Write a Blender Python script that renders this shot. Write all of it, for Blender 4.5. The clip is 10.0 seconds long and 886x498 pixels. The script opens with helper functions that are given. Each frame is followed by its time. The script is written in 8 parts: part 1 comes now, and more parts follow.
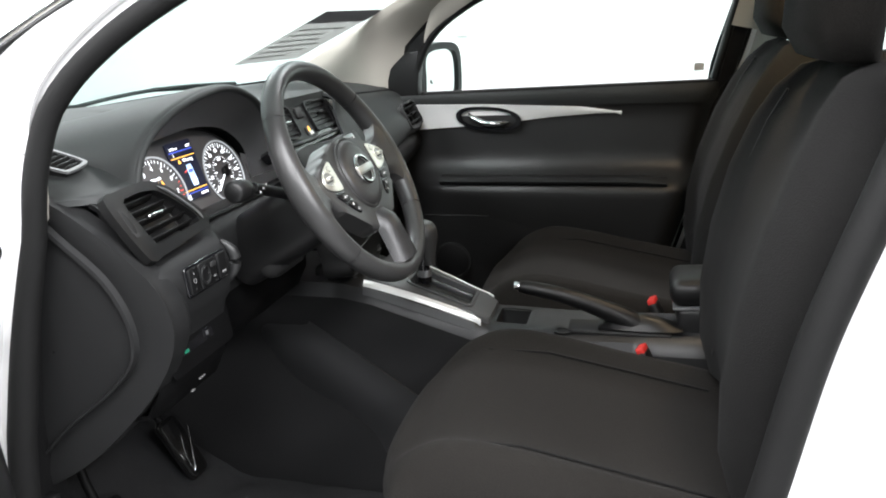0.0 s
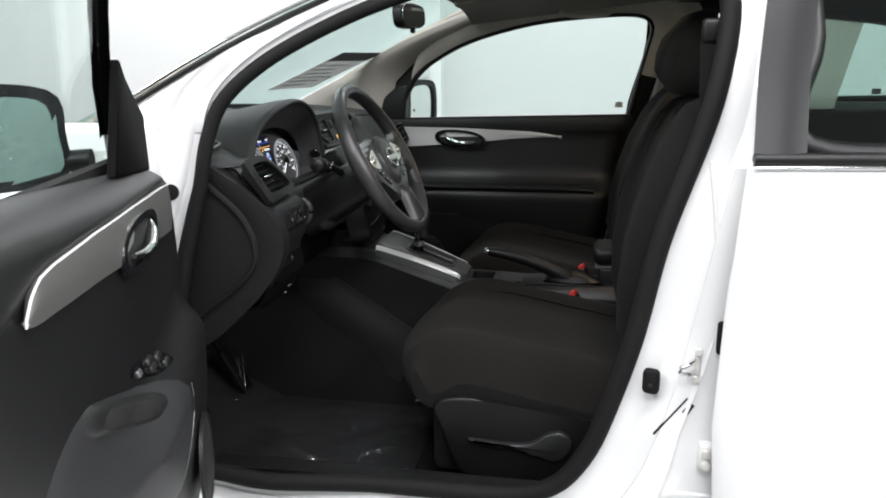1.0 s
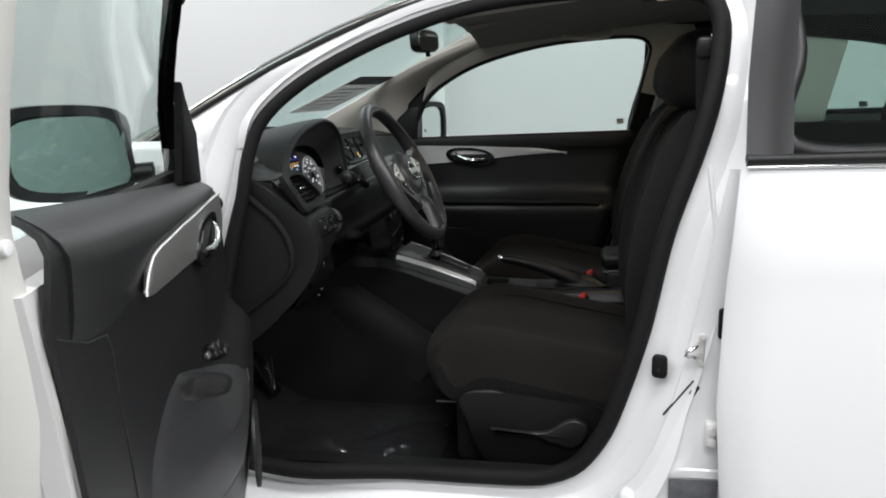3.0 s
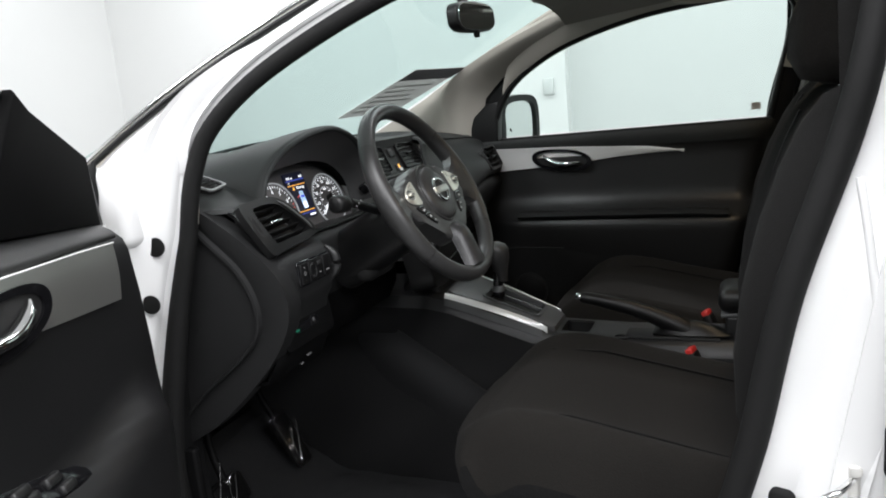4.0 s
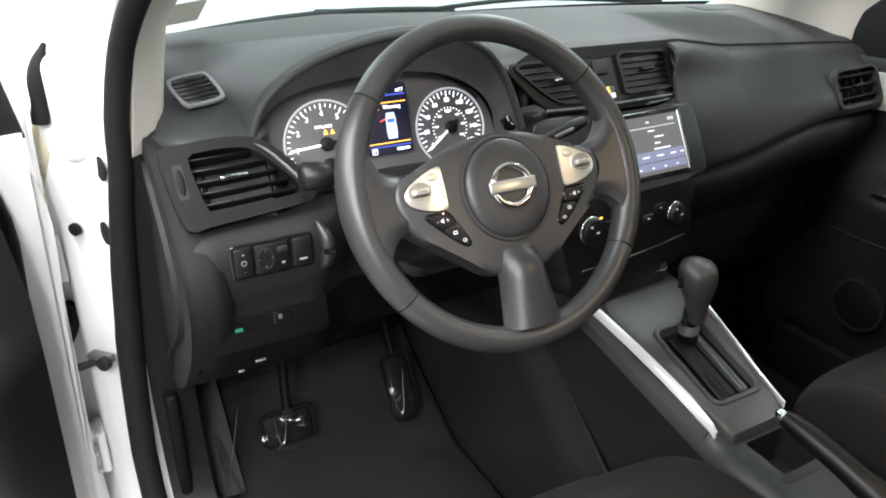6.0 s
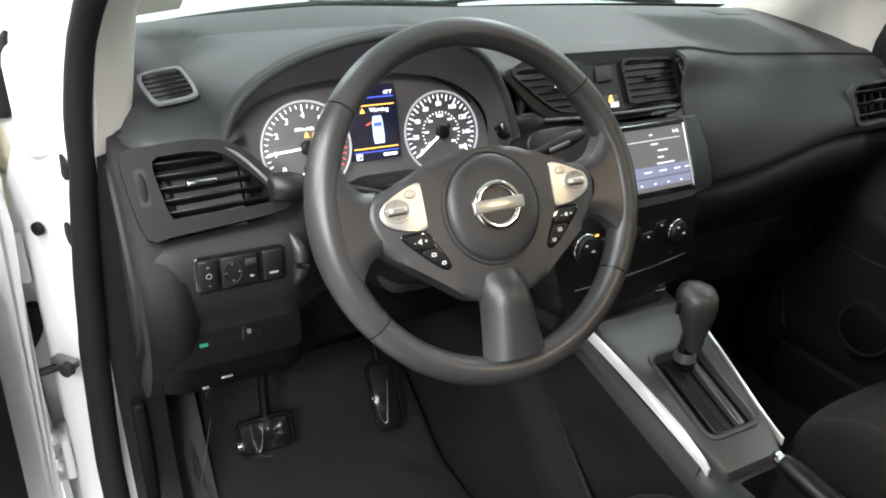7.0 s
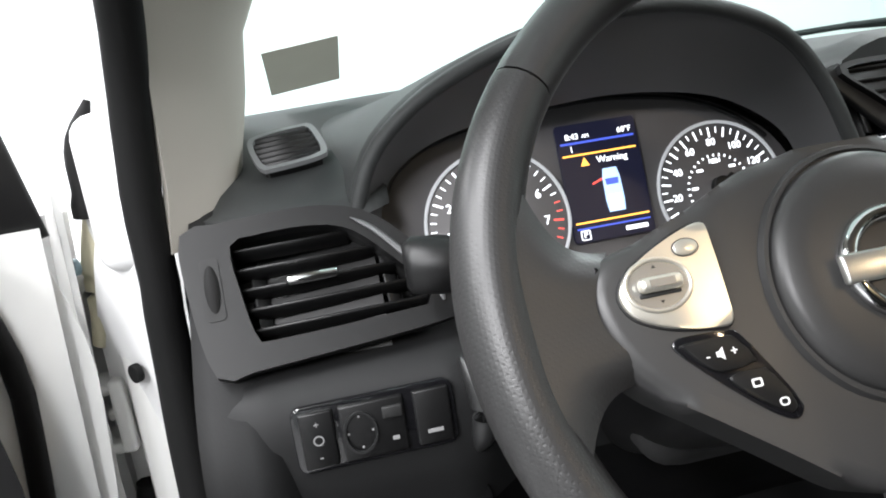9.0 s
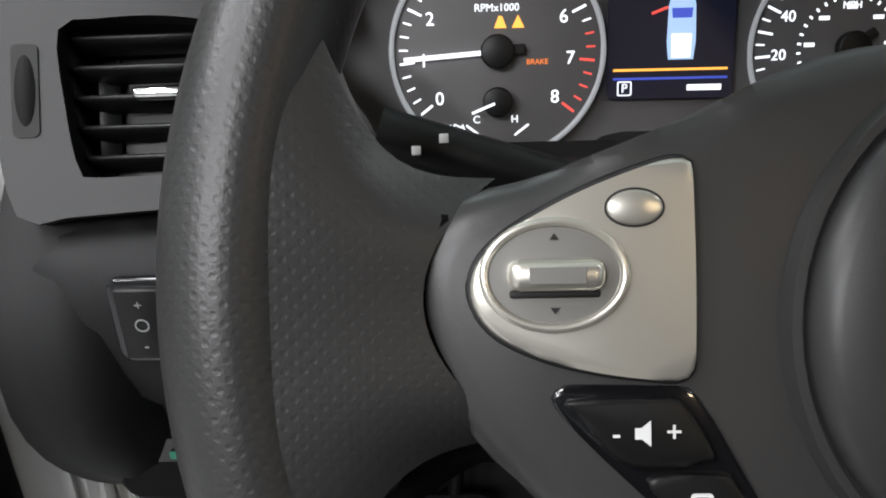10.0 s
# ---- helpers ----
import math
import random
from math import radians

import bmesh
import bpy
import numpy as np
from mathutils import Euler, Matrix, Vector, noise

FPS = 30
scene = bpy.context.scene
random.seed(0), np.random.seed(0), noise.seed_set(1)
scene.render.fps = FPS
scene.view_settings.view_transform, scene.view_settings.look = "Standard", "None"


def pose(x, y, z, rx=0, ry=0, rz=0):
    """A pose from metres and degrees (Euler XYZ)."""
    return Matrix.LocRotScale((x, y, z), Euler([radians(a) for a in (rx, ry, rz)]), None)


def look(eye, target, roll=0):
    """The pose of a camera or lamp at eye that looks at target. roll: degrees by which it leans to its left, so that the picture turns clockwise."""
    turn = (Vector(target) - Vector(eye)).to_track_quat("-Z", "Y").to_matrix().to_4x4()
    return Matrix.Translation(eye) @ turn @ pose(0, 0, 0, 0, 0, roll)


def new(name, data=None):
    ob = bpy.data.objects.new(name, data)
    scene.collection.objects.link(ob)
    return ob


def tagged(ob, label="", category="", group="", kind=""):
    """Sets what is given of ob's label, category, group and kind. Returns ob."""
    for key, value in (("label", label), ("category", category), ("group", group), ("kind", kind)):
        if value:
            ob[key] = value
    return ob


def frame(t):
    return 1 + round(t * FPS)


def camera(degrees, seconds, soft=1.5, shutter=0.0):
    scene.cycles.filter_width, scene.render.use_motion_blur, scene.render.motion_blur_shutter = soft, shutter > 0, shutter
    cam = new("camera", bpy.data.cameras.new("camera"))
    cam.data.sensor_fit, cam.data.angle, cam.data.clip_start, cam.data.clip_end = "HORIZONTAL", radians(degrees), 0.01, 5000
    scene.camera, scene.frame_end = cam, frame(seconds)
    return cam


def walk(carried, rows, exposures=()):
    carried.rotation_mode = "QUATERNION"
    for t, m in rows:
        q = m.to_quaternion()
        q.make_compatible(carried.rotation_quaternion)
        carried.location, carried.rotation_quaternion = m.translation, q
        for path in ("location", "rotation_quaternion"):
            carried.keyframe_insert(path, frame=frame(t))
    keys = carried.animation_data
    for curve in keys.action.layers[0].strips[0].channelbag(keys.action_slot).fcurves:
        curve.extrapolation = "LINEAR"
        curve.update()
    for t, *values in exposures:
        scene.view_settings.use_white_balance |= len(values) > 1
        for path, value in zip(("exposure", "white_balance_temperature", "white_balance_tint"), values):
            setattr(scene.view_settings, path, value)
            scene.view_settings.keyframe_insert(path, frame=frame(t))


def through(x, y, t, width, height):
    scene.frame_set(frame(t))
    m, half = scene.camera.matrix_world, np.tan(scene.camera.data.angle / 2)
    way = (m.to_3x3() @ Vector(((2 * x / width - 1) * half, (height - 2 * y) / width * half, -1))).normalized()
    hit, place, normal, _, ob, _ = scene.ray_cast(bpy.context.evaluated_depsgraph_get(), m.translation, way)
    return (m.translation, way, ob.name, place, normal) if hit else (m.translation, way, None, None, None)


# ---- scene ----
cam = camera(61.3, 10.0, 1.9)
PATH = [
    (0, (0.44, -1.467, 1.177), (-0.075, 0.373, 0.587), -3.1),
    (0.5, (0.421, -1.78, 1.194), (0.017, 0.082, 0.584), -2.0),
    (1, (0.467, -2.105, 1.179), (0.098, -0.201, 0.689), -0.7),
    (1.2, (0.469, -2.24, 1.18), (0.107, -0.33, 0.7195), 0.1),
    (1.5, (0.47, -2.363, 1.184), (0.175, -0.448, 0.687), 1.1),
    (2, (0.457, -2.383, 1.193), (0.186, -0.45, 0.76), -0.1),
    (2.5, (0.46, -2.35, 1.184), (0.168, -0.421, 0.747), -2.1),
    (2.7, (0.446, -2.335, 1.179), (0.119, -0.411, 0.739), -1.6),
    (3.8, (0.52, -1.812, 1.125), (-0.065, 0.071, 0.787), -6.4),
    (4, (0.569, -1.692, 1.136), (-0.2, 0.108, 0.728), -5.3),
    (4.2, (0.600, -1.579, 1.142), (-0.258, 0.171, 0.691), -5.5),
    (4.3, (0.608, -1.524, 1.143), (-0.281, 0.208, 0.682), -6.3),
    (4.5, (0.615, -1.415, 1.148), (-0.42, 0.228, 0.669), -7.4),
    (4.8, (0.624, -1.254, 1.177), (-0.591, 0.248, 0.660), -6.9),
    (5, (0.632, -1.156, 1.197), (-0.652, 0.251, 0.589), -4.6),
    (5.2, (0.642, -1.072, 1.207), (-0.724, 0.222, 0.529), -3.6),
    (5.5, (0.659, -0.96, 1.217), (-0.828, 0.163, 0.49), -2.4),
    (5.7, (0.667, -0.888, 1.23), (-0.881, 0.084, 0.418), -1.4),
    (6.8, (0.607, -0.757, 1.256), (-0.993, 0.072, 0.387), 1.6),
    (7, (0.608, -0.754, 1.252), (-0.965, 0.112, 0.37), 2.3),
    (7.5, (0.606, -0.749, 1.248), (-0.978, 0.128, 0.399), 2.6),
    (7.8, (0.602, -0.750, 1.246), (-0.967, 0.153, 0.397), 2.2),
    (8, (0.589, -0.753, 1.239), (-1.06, 0.061, 0.453), 1.8),
    (8.3, (0.512, -0.764, 1.181), (-1.261, -0.084, 0.553), -3.0),
    (8.5, (0.449, -0.752, 1.132), (-1.405, -0.21, 0.614), -5.8),
    (8.8, (0.349, -0.675, 1.086), (-1.547, -0.250, 0.609), -9.4),
    (9, (0.284, -0.608, 1.064), (-1.634, -0.295, 0.592), -8.2),
    (9.3, (0.204, -0.529, 1.030), (-1.682, -0.366, 0.386), -6.7),
    (9.5, (0.165, -0.5, 1.02), (-1.714, -0.502, 0.335), -5.5),
    (9.7, (0.14, -0.492, 1.026), (-1.677, -0.537, 0.19), -3.3),
    (10, (0.13, -0.489, 1.042), (-1.62, -0.53, 0.074), -1.7),
]
EXPOSURES = [(0, 0.55), (0.5, 0.28), (0.8, -0.15), (1.0, -0.5), (1.3, -0.8), (2.0, -1.0), (2.7, -1.0), (3.8, -0.65), (4.0, -0.5), (4.5, -0.05), (5.0, 0.3), (5.5, 0.53), (7.0, 0.72), (8.0, 0.76), (8.5, 0.4), (9.0, 0.35), (9.5, -0.05), (10.0, -0.55)]
walk(cam, [(t, look(eye, target, roll)) for t, eye, target, roll in PATH], EXPOSURES)
NEAR_WATTS, FAR_WATTS = 240.0, 74.0
WHEEL_AT, WHEEL_TILT = (0.0, -0.36, 0.95), 28.0
# ---------- light ----------
world = bpy.data.worlds.new("world")
scene.world = world
world.use_nodes = True
world.node_tree.nodes["Background"].inputs[0].default_value = (0.9, 0.95, 1.0, 1)
world.node_tree.nodes["Background"].inputs[1].default_value = 0.15


def area_lamp(name, x, y, z, sx, sy, watts, colour=(1.0, 1.0, 1.0), aim=None):
    data = bpy.data.lights.new(name, "AREA")
    data.shape, data.size, data.size_y, data.energy, data.color = "RECTANGLE", sx, sy, watts, colour
    ob = new(name, data)
    ob.matrix_world = look((x, y, z), aim or (x, y + 0.001, z - 1))
    return tagged(ob, "assumed long light in the booth ceiling, itself unseen", "ceiling light", kind="structure")


# ---------- materials ----------
def material(name, colour, rough=0.5, metal=0.0, grain=0.0, grain_size=900.0, vary=0.15, vary_size=6.0, coat=0.0, spec=0.5, smudge=0.0):
    m = bpy.data.materials.new(name)
    m.use_nodes = True
    nt = m.node_tree
    b = nt.nodes["Principled BSDF"]
    b.inputs["Roughness"].default_value = rough
    b.inputs["Metallic"].default_value = metal
    b.inputs["Coat Weight"].default_value = coat
    b.inputs["Coat Roughness"].default_value = 0.05
    b.inputs["Specular IOR Level"].default_value = spec
    co = nt.nodes.new("ShaderNodeTexCoord")
    big = nt.nodes.new("ShaderNodeTexNoise")
    big.inputs["Scale"].default_value = vary_size
    big.inputs["Detail"].default_value = 5
    nt.links.new(co.outputs["Object"], big.inputs["Vector"])
    ramp = nt.nodes.new("ShaderNodeMix")
    ramp.data_type = "RGBA"
    ramp.inputs[6].default_value = (*[c * (1 - vary) for c in colour], 1)
    ramp.inputs[7].default_value = (*[min(1, c * (1 + vary)) for c in colour], 1)
    nt.links.new(big.outputs["Fac"], ramp.inputs[0])
    nt.links.new(ramp.outputs[2], b.inputs["Base Color"])
    if smudge:
        sm = nt.nodes.new("ShaderNodeMapRange")
        sm.inputs[3].default_value, sm.inputs[4].default_value = max(0.02, rough - smudge), min(1, rough + smudge)
        nt.links.new(big.outputs["Fac"], sm.inputs[0])
        nt.links.new(sm.outputs[0], b.inputs["Roughness"])
    if grain:
        fine = nt.nodes.new("ShaderNodeTexNoise")
        fine.inputs["Scale"].default_value = grain_size
        fine.inputs["Detail"].default_value = 2
        nt.links.new(co.outputs["Object"], fine.inputs["Vector"])
        bump = nt.nodes.new("ShaderNodeBump")
        bump.inputs["Strength"].default_value = grain
        bump.inputs["Distance"].default_value = 0.00025
        nt.links.new(fine.outputs["Fac"], bump.inputs["Height"])
        nt.links.new(bump.outputs[0], b.inputs["Normal"])
    return m


def woven(name, colour, colour2, size=420.0):
    m = material(name, colour, rough=0.95, vary=0.1, spec=0.15)
    nt = m.node_tree
    b = nt.nodes["Principled BSDF"]
    b.inputs["Sheen Weight"].default_value = 0.015
    b.inputs["Sheen Roughness"].default_value = 0.6
    co = nt.nodes["Texture Coordinate"]
    v = nt.nodes.new("ShaderNodeTexVoronoi")
    v.inputs["Scale"].default_value = size
    nt.links.new(co.outputs["Object"], v.inputs["Vector"])
    mix = nt.nodes.new("ShaderNodeMix")
    mix.data_type = "RGBA"
    mix.inputs[6].default_value = (*colour, 1)
    mix.inputs[7].default_value = (*colour2, 1)
    nt.links.new(v.outputs["Distance"], mix.inputs[0])
    nt.links.new(mix.outputs[2], b.inputs["Base Color"])
    bump = nt.nodes.new("ShaderNodeBump")
    bump.inputs["Strength"].default_value = 0.5
    bump.inputs["Distance"].default_value = 0.0008
    nt.links.new(v.outputs["Distance"], bump.inputs["Height"])
    nt.links.new(bump.outputs[0], b.inputs["Normal"])
    return m


def glowing(name, colour, strength):
    m = bpy.data.materials.new(name)
    m.use_nodes = True
    b = m.node_tree.nodes["Principled BSDF"]
    b.inputs["Base Color"].default_value = (*[0.5 * c for c in colour], 1)
    b.inputs["Emission Color"].default_value = (*colour, 1)
    b.inputs["Emission Strength"].default_value = strength
    b.inputs["Roughness"].default_value = 0.4
    return m


def clear_glass(name, tint=(0.92, 0.975, 0.96), rough=0.0, gloss=1.0, haze=0.0):
    m = bpy.data.materials.new(name)
    m.use_nodes = True
    nt = m.node_tree
    nt.nodes.remove(nt.nodes["Principled BSDF"])
    out = nt.nodes["Material Output"]
    clear = nt.nodes.new("ShaderNodeBsdfTransparent")
    clear.inputs[0].default_value = (*tint, 1)
    shine = nt.nodes.new("ShaderNodeBsdfGlossy")
    shine.inputs["Roughness"].default_value = rough
    lay = nt.nodes.new("ShaderNodeLayerWeight")
    lay.inputs[0].default_value = 0.5
    power = nt.nodes.new("ShaderNodeMath")
    power.operation = "POWER"
    power.inputs[1].default_value = 4.5
    nt.links.new(lay.outputs["Facing"], power.inputs[0])
    mul = nt.nodes.new("ShaderNodeMath")
    mul.operation = "MULTIPLY_ADD"
    mul.inputs[1].default_value = 0.6 * gloss
    mul.inputs[2].default_value = 0.022 * gloss
    nt.links.new(power.outputs[0], mul.inputs[0])
    mix = nt.nodes.new("ShaderNodeMixShader")
    nt.links.new(mul.outputs[0], mix.inputs[0])
    nt.links.new(clear.outputs[0], mix.inputs[1])
    nt.links.new(shine.outputs[0], mix.inputs[2])
    last = mix
    if haze:
        milk = nt.nodes.new("ShaderNodeBsdfDiffuse")
        milk.inputs[0].default_value = (0.80, 0.84, 0.92, 1)
        last = nt.nodes.new("ShaderNodeMixShader")
        last.inputs[0].default_value = haze
        nt.links.new(mix.outputs[0], last.inputs[1])
        nt.links.new(milk.outputs[0], last.inputs[2])
    nt.links.new(last.outputs[0], out.inputs[0])
    return m


def dimpled(name, colour, rough, pitch=0.0028):
    """Leather-like grip with rows of small moulded pits, laid out by the mesh's own UVs in metres."""
    m = material(name, colour, rough, grain=0.25, grain_size=1400, vary=0.12)
    nt = m.node_tree
    b = nt.nodes["Principled BSDF"]
    uv = nt.nodes.new("ShaderNodeUVMap")
    vor = nt.nodes.new("ShaderNodeTexVoronoi")
    vor.inputs["Scale"].default_value = 1 / pitch
    vor.inputs["Randomness"].default_value = 0.0
    vor.voronoi_dimensions = "2D"
    turn = nt.nodes.new("ShaderNodeMapping")
    turn.inputs["Rotation"].default_value = (0, 0, radians(45))
    nt.links.new(uv.outputs[0], turn.inputs[0])
    nt.links.new(turn.outputs[0], vor.inputs["Vector"])
    dot = nt.nodes.new("ShaderNodeMapRange")
    dot.inputs[1].default_value, dot.inputs[2].default_value = 0.10, 0.32
    dot.inputs[3].default_value, dot.inputs[4].default_value = 0.0, 1.0
    nt.links.new(vor.outputs["Distance"], dot.inputs[0])
    bump = nt.nodes.new("ShaderNodeBump")
    bump.inputs["Strength"].default_value = 0.24
    bump.inputs["Distance"].default_value = 0.00022
    nt.links.new(dot.outputs[0], bump.inputs["Height"])
    old = next(n for n in nt.nodes if n.bl_idname == "ShaderNodeBump" and n != bump)
    nt.links.new(old.outputs[0], bump.inputs["Normal"])
    nt.links.new(bump.outputs[0], b.inputs["Normal"])
    return m


PAINT = material("white_paint", (0.78, 0.78, 0.78), 0.35, vary=0.02, vary_size=1.5, coat=0.6)
PAINT_IN = material("white_paint_inner", (0.72, 0.72, 0.70), 0.45, vary=0.06, vary_size=4, coat=0.15)
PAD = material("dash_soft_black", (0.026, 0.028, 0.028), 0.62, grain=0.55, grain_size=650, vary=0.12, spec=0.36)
BLACK = material("black_plastic", (0.0045, 0.0045, 0.0047), 0.44, grain=0.14, grain_size=900, vary=0.15, spec=0.36)
LINING = material("door_lining_black", (0.0085, 0.0086, 0.009), 0.44, grain=0.3, grain_size=700, vary=0.15, spec=0.4)
GREY = material("grey_plastic", (0.0125, 0.0128, 0.013), 0.42, grain=0.16, grain_size=900, vary=0.12)
DARK = material("matt_black", (0.008, 0.008, 0.008), 0.7, vary=0.2)
GLOSS = material("piano_black", (0.006, 0.006, 0.007), 0.12, vary=0.1, coat=0.5)
PILLAR_BLACK = material("satin_black_cover", (0.006, 0.006, 0.0065), 0.34, vary=0.1, spec=0.25)
RUBBER = material("black_rubber", (0.0045, 0.0045, 0.0045), 0.75, grain=0.3, grain_size=300, vary=0.2, spec=0.25)
SILVER = material("satin_silver", (0.74, 0.73, 0.70), 0.33, metal=0.42, grain=0.08, grain_size=1600, vary=0.06)
CHROME = material("chrome", (0.82, 0.82, 0.82), 0.12, metal=1.0, vary=0.03, smudge=0.05)
BEIGE = material("grey_beige_trim", (0.42, 0.395, 0.35), 0.75, grain=0.4, grain_size=700, vary=0.05)
LINER = material("headliner_felt", (0.27, 0.25, 0.225), 0.95, grain=0.8, grain_size=500, vary=0.08, spec=0.1)
CLOTH = woven("black_seat_cloth", (0.0070, 0.0063, 0.0056), (0.0125, 0.0114, 0.0101))
CLOTH2 = woven("black_side_cloth", (0.0055, 0.0054, 0.0052), (0.0098, 0.0096, 0.0094), 520)
CARPET = woven("black_carpet", (0.004, 0.004, 0.0042), (0.009, 0.009, 0.009), 260)
GRIP = dimpled("wheel_grip", (0.024, 0.0238, 0.0238), 0.38)
RIM = material("wheel_leather", (0.030, 0.0297, 0.0297), 0.38, grain=0.35, grain_size=900, vary=0.12, smudge=0.06)
RED = material("red_button", (0.50, 0.025, 0.02), 0.4, vary=0.05)
def sheet_paper(name, colour, through=0.5):
    """Thin printed paper that lets some light through."""
    m = material(name, colour, 0.8, vary=0.1, vary_size=30)
    nt = m.node_tree
    tr = nt.nodes.new("ShaderNodeBsdfTranslucent")
    tr.inputs[0].default_value = (*colour, 1)
    mix = nt.nodes.new("ShaderNodeMixShader")
    mix.inputs[0].default_value = through
    nt.links.new(nt.nodes["Principled BSDF"].outputs[0], mix.inputs[1])
    nt.links.new(tr.outputs[0], mix.inputs[2])
    nt.links.new(mix.outputs[0], nt.nodes["Material Output"].inputs[0])
    return m


CARD = sheet_paper("price_sheet", (0.60, 0.60, 0.59), 0.65)
CARD_DARK = sheet_paper("price_sheet_print", (0.38, 0.38, 0.39), 0.6)
CARD_BAR = sheet_paper("price_sheet_lines", (0.592, 0.592, 0.582), 0.65)
STICKER_GREY = sheet_paper("grey_window_sheet", (0.62, 0.62, 0.58), 0.85)
STICKER = sheet_paper("grey_sticker", (0.36, 0.36, 0.33), 0.6)
TRIM_SATIN = material("dark_satin_trim", (0.20, 0.20, 0.205), 0.35, metal=0.6, vary=0.05)
DIM = material("grey_print", (0.22, 0.22, 0.22), 0.6, vary=0.02)
PAPER = material("printed_paper", (0.62, 0.61, 0.60), 0.8, vary=0.1, vary_size=30)
GLASS = clear_glass("window_glass", gloss=0.6)
SCREEN_GLASS = clear_glass("windscreen_glass", (0.84, 0.935, 0.92), gloss=0.6)
TINT = clear_glass("rear_glass", (0.70, 0.80, 0.77))
FILM = clear_glass("floor_film", (0.96, 0.96, 0.96), 0.035, 1.0, 0.004)
MIRROR = material("mirror_glass", (0.85, 0.88, 0.87), 0.02, metal=1.0, vary=0.01)
# Darker copy of MIRROR; the dim teal reflection is put into its colour.
MIRROR_DIM = material("dim_mirror_glass", (0.50, 0.60, 0.57), 0.02, metal=1.0, vary=0.01)
WALL = material("white_wall", (0.80, 0.81, 0.80), 0.7, vary=0.03, vary_size=0.8)
# Darker copies of the wall, lowered so less light bounces into the cabin.
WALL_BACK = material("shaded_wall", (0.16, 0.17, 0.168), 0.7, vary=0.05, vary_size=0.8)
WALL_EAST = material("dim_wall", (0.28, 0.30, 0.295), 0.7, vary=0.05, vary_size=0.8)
WRAP = clear_glass("pedal_wrap", (0.97, 0.97, 0.97), 0.10, 0.9)
FILM_GLINT = material("film_glint", (0.86, 0.87, 0.88), 0.16, metal=0.9, vary=0.3, vary_size=60)
WALL_GREY = material("grey_wall", (0.66, 0.68, 0.67), 0.7, vary=0.03, vary_size=0.8)
FLOOR = material("painted_floor", (0.22, 0.22, 0.22), 0.4, vary=0.08, vary_size=2)
# Paler than the hood's pad: light on its inner wall put into colour.
HOOD_LIT = material("hood_inner_lit_grey", (0.075, 0.074, 0.075), 0.55, grain=0.3, grain_size=800, vary=0.08)
# Greyer than the dark face itself: the lens reflection is put into colour.
FACE = material("gauge_face", (0.125, 0.120, 0.122), 0.55, vary=0.1, vary_size=30)
LIT = glowing("lit_white", (0.92, 0.95, 1.0), 2.2)
LIT_RED = glowing("lit_red", (1.0, 0.10, 0.08), 1.6)
LIT_AMBER = glowing("lit_amber", (1.0, 0.48, 0.08), 2.0)
LIT_ORANGE = glowing("lit_orange", (1.0, 0.25, 0.05), 1.6)
LIT_BLUE = glowing("lit_blue", (0.08, 0.13, 0.75), 1.0)
LIT_CAR = glowing("lit_pale_blue", (0.45, 0.65, 0.95), 1.3)
LIT_GREEN = glowing("lit_green", (0.03, 0.32, 0.19), 0.08)
SCREEN_DARK = glowing("display_dark", (0.010, 0.011, 0.03), 0.6)
LIT_DIM = glowing("lit_soft_white", (0.8, 0.82, 0.9), 0.8)
SCREEN = glowing("display_grey", (0.115, 0.11, 0.11), 0.5)
SCREEN_BLUE = glowing("display_blue", (0.17, 0.18, 0.28), 0.7)
LABEL = material("grey_label", (0.10, 0.10, 0.11), 0.5, vary=0.5, vary_size=60)
CREAM = material("cream_sleeve", (0.62, 0.58, 0.42), 0.6, vary=0.1)
STRIP = material("bright_satin_strip", (0.86, 0.86, 0.85), 0.30, metal=0.25, grain=0.05, grain_size=1600, vary=0.04)
RIM_GREY = material("satin_grey_rim", (0.14, 0.143, 0.146), 0.42, grain=0.2, grain_size=900, vary=0.06)
# Both sit below the plastic's own tone: lower-dash shade is put into colour.
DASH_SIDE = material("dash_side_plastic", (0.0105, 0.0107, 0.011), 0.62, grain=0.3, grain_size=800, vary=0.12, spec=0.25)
SHADE_BLACK = material("shade_black_plastic", (0.0026, 0.0026, 0.0028), 0.6, grain=0.3, grain_size=800, vary=0.15, spec=0.12)
SURROUND = material("console_satin_grey", (0.062, 0.063, 0.065), 0.38, grain=0.2, grain_size=1000, vary=0.10)
# Darker copy of STRIP: the open door's dim reflection put into colour.
STRIP_DARK = material("dark_copy_satin_strip", (0.60, 0.60, 0.57), 0.34, metal=0.9, grain=0.05, grain_size=1600, vary=0.04)
PADGREY = material("door_pad_grey", (0.022, 0.0225, 0.0235), 0.5, grain=0.35, grain_size=900, vary=0.1)
CREAM_PAINT = material("cream_white_paint", (0.70, 0.69, 0.65), 0.4, vary=0.04, vary_size=3, coat=0.3)
INLAY = material("brushed_inlay", (0.74, 0.715, 0.64), 0.30, metal=0.8, grain=0.05, grain_size=1600, vary=0.04)
HUB = material("hub_soft_black", (0.032, 0.0318, 0.0318), 0.40, grain=0.14, grain_size=1100, vary=0.08)
LIT_DOME = glowing("lit_dome", (1.0, 0.76, 0.48), 190.0)
RING_GLOW = glowing("ring_glow", (0.75, 0.78, 0.82), 0.35)
BLUE_PLUG = material("pale_blue_plastic", (0.30, 0.42, 0.48), 0.5, vary=0.1)
MARK = material("white_print", (0.7, 0.7, 0.7), 0.6, vary=0.02)


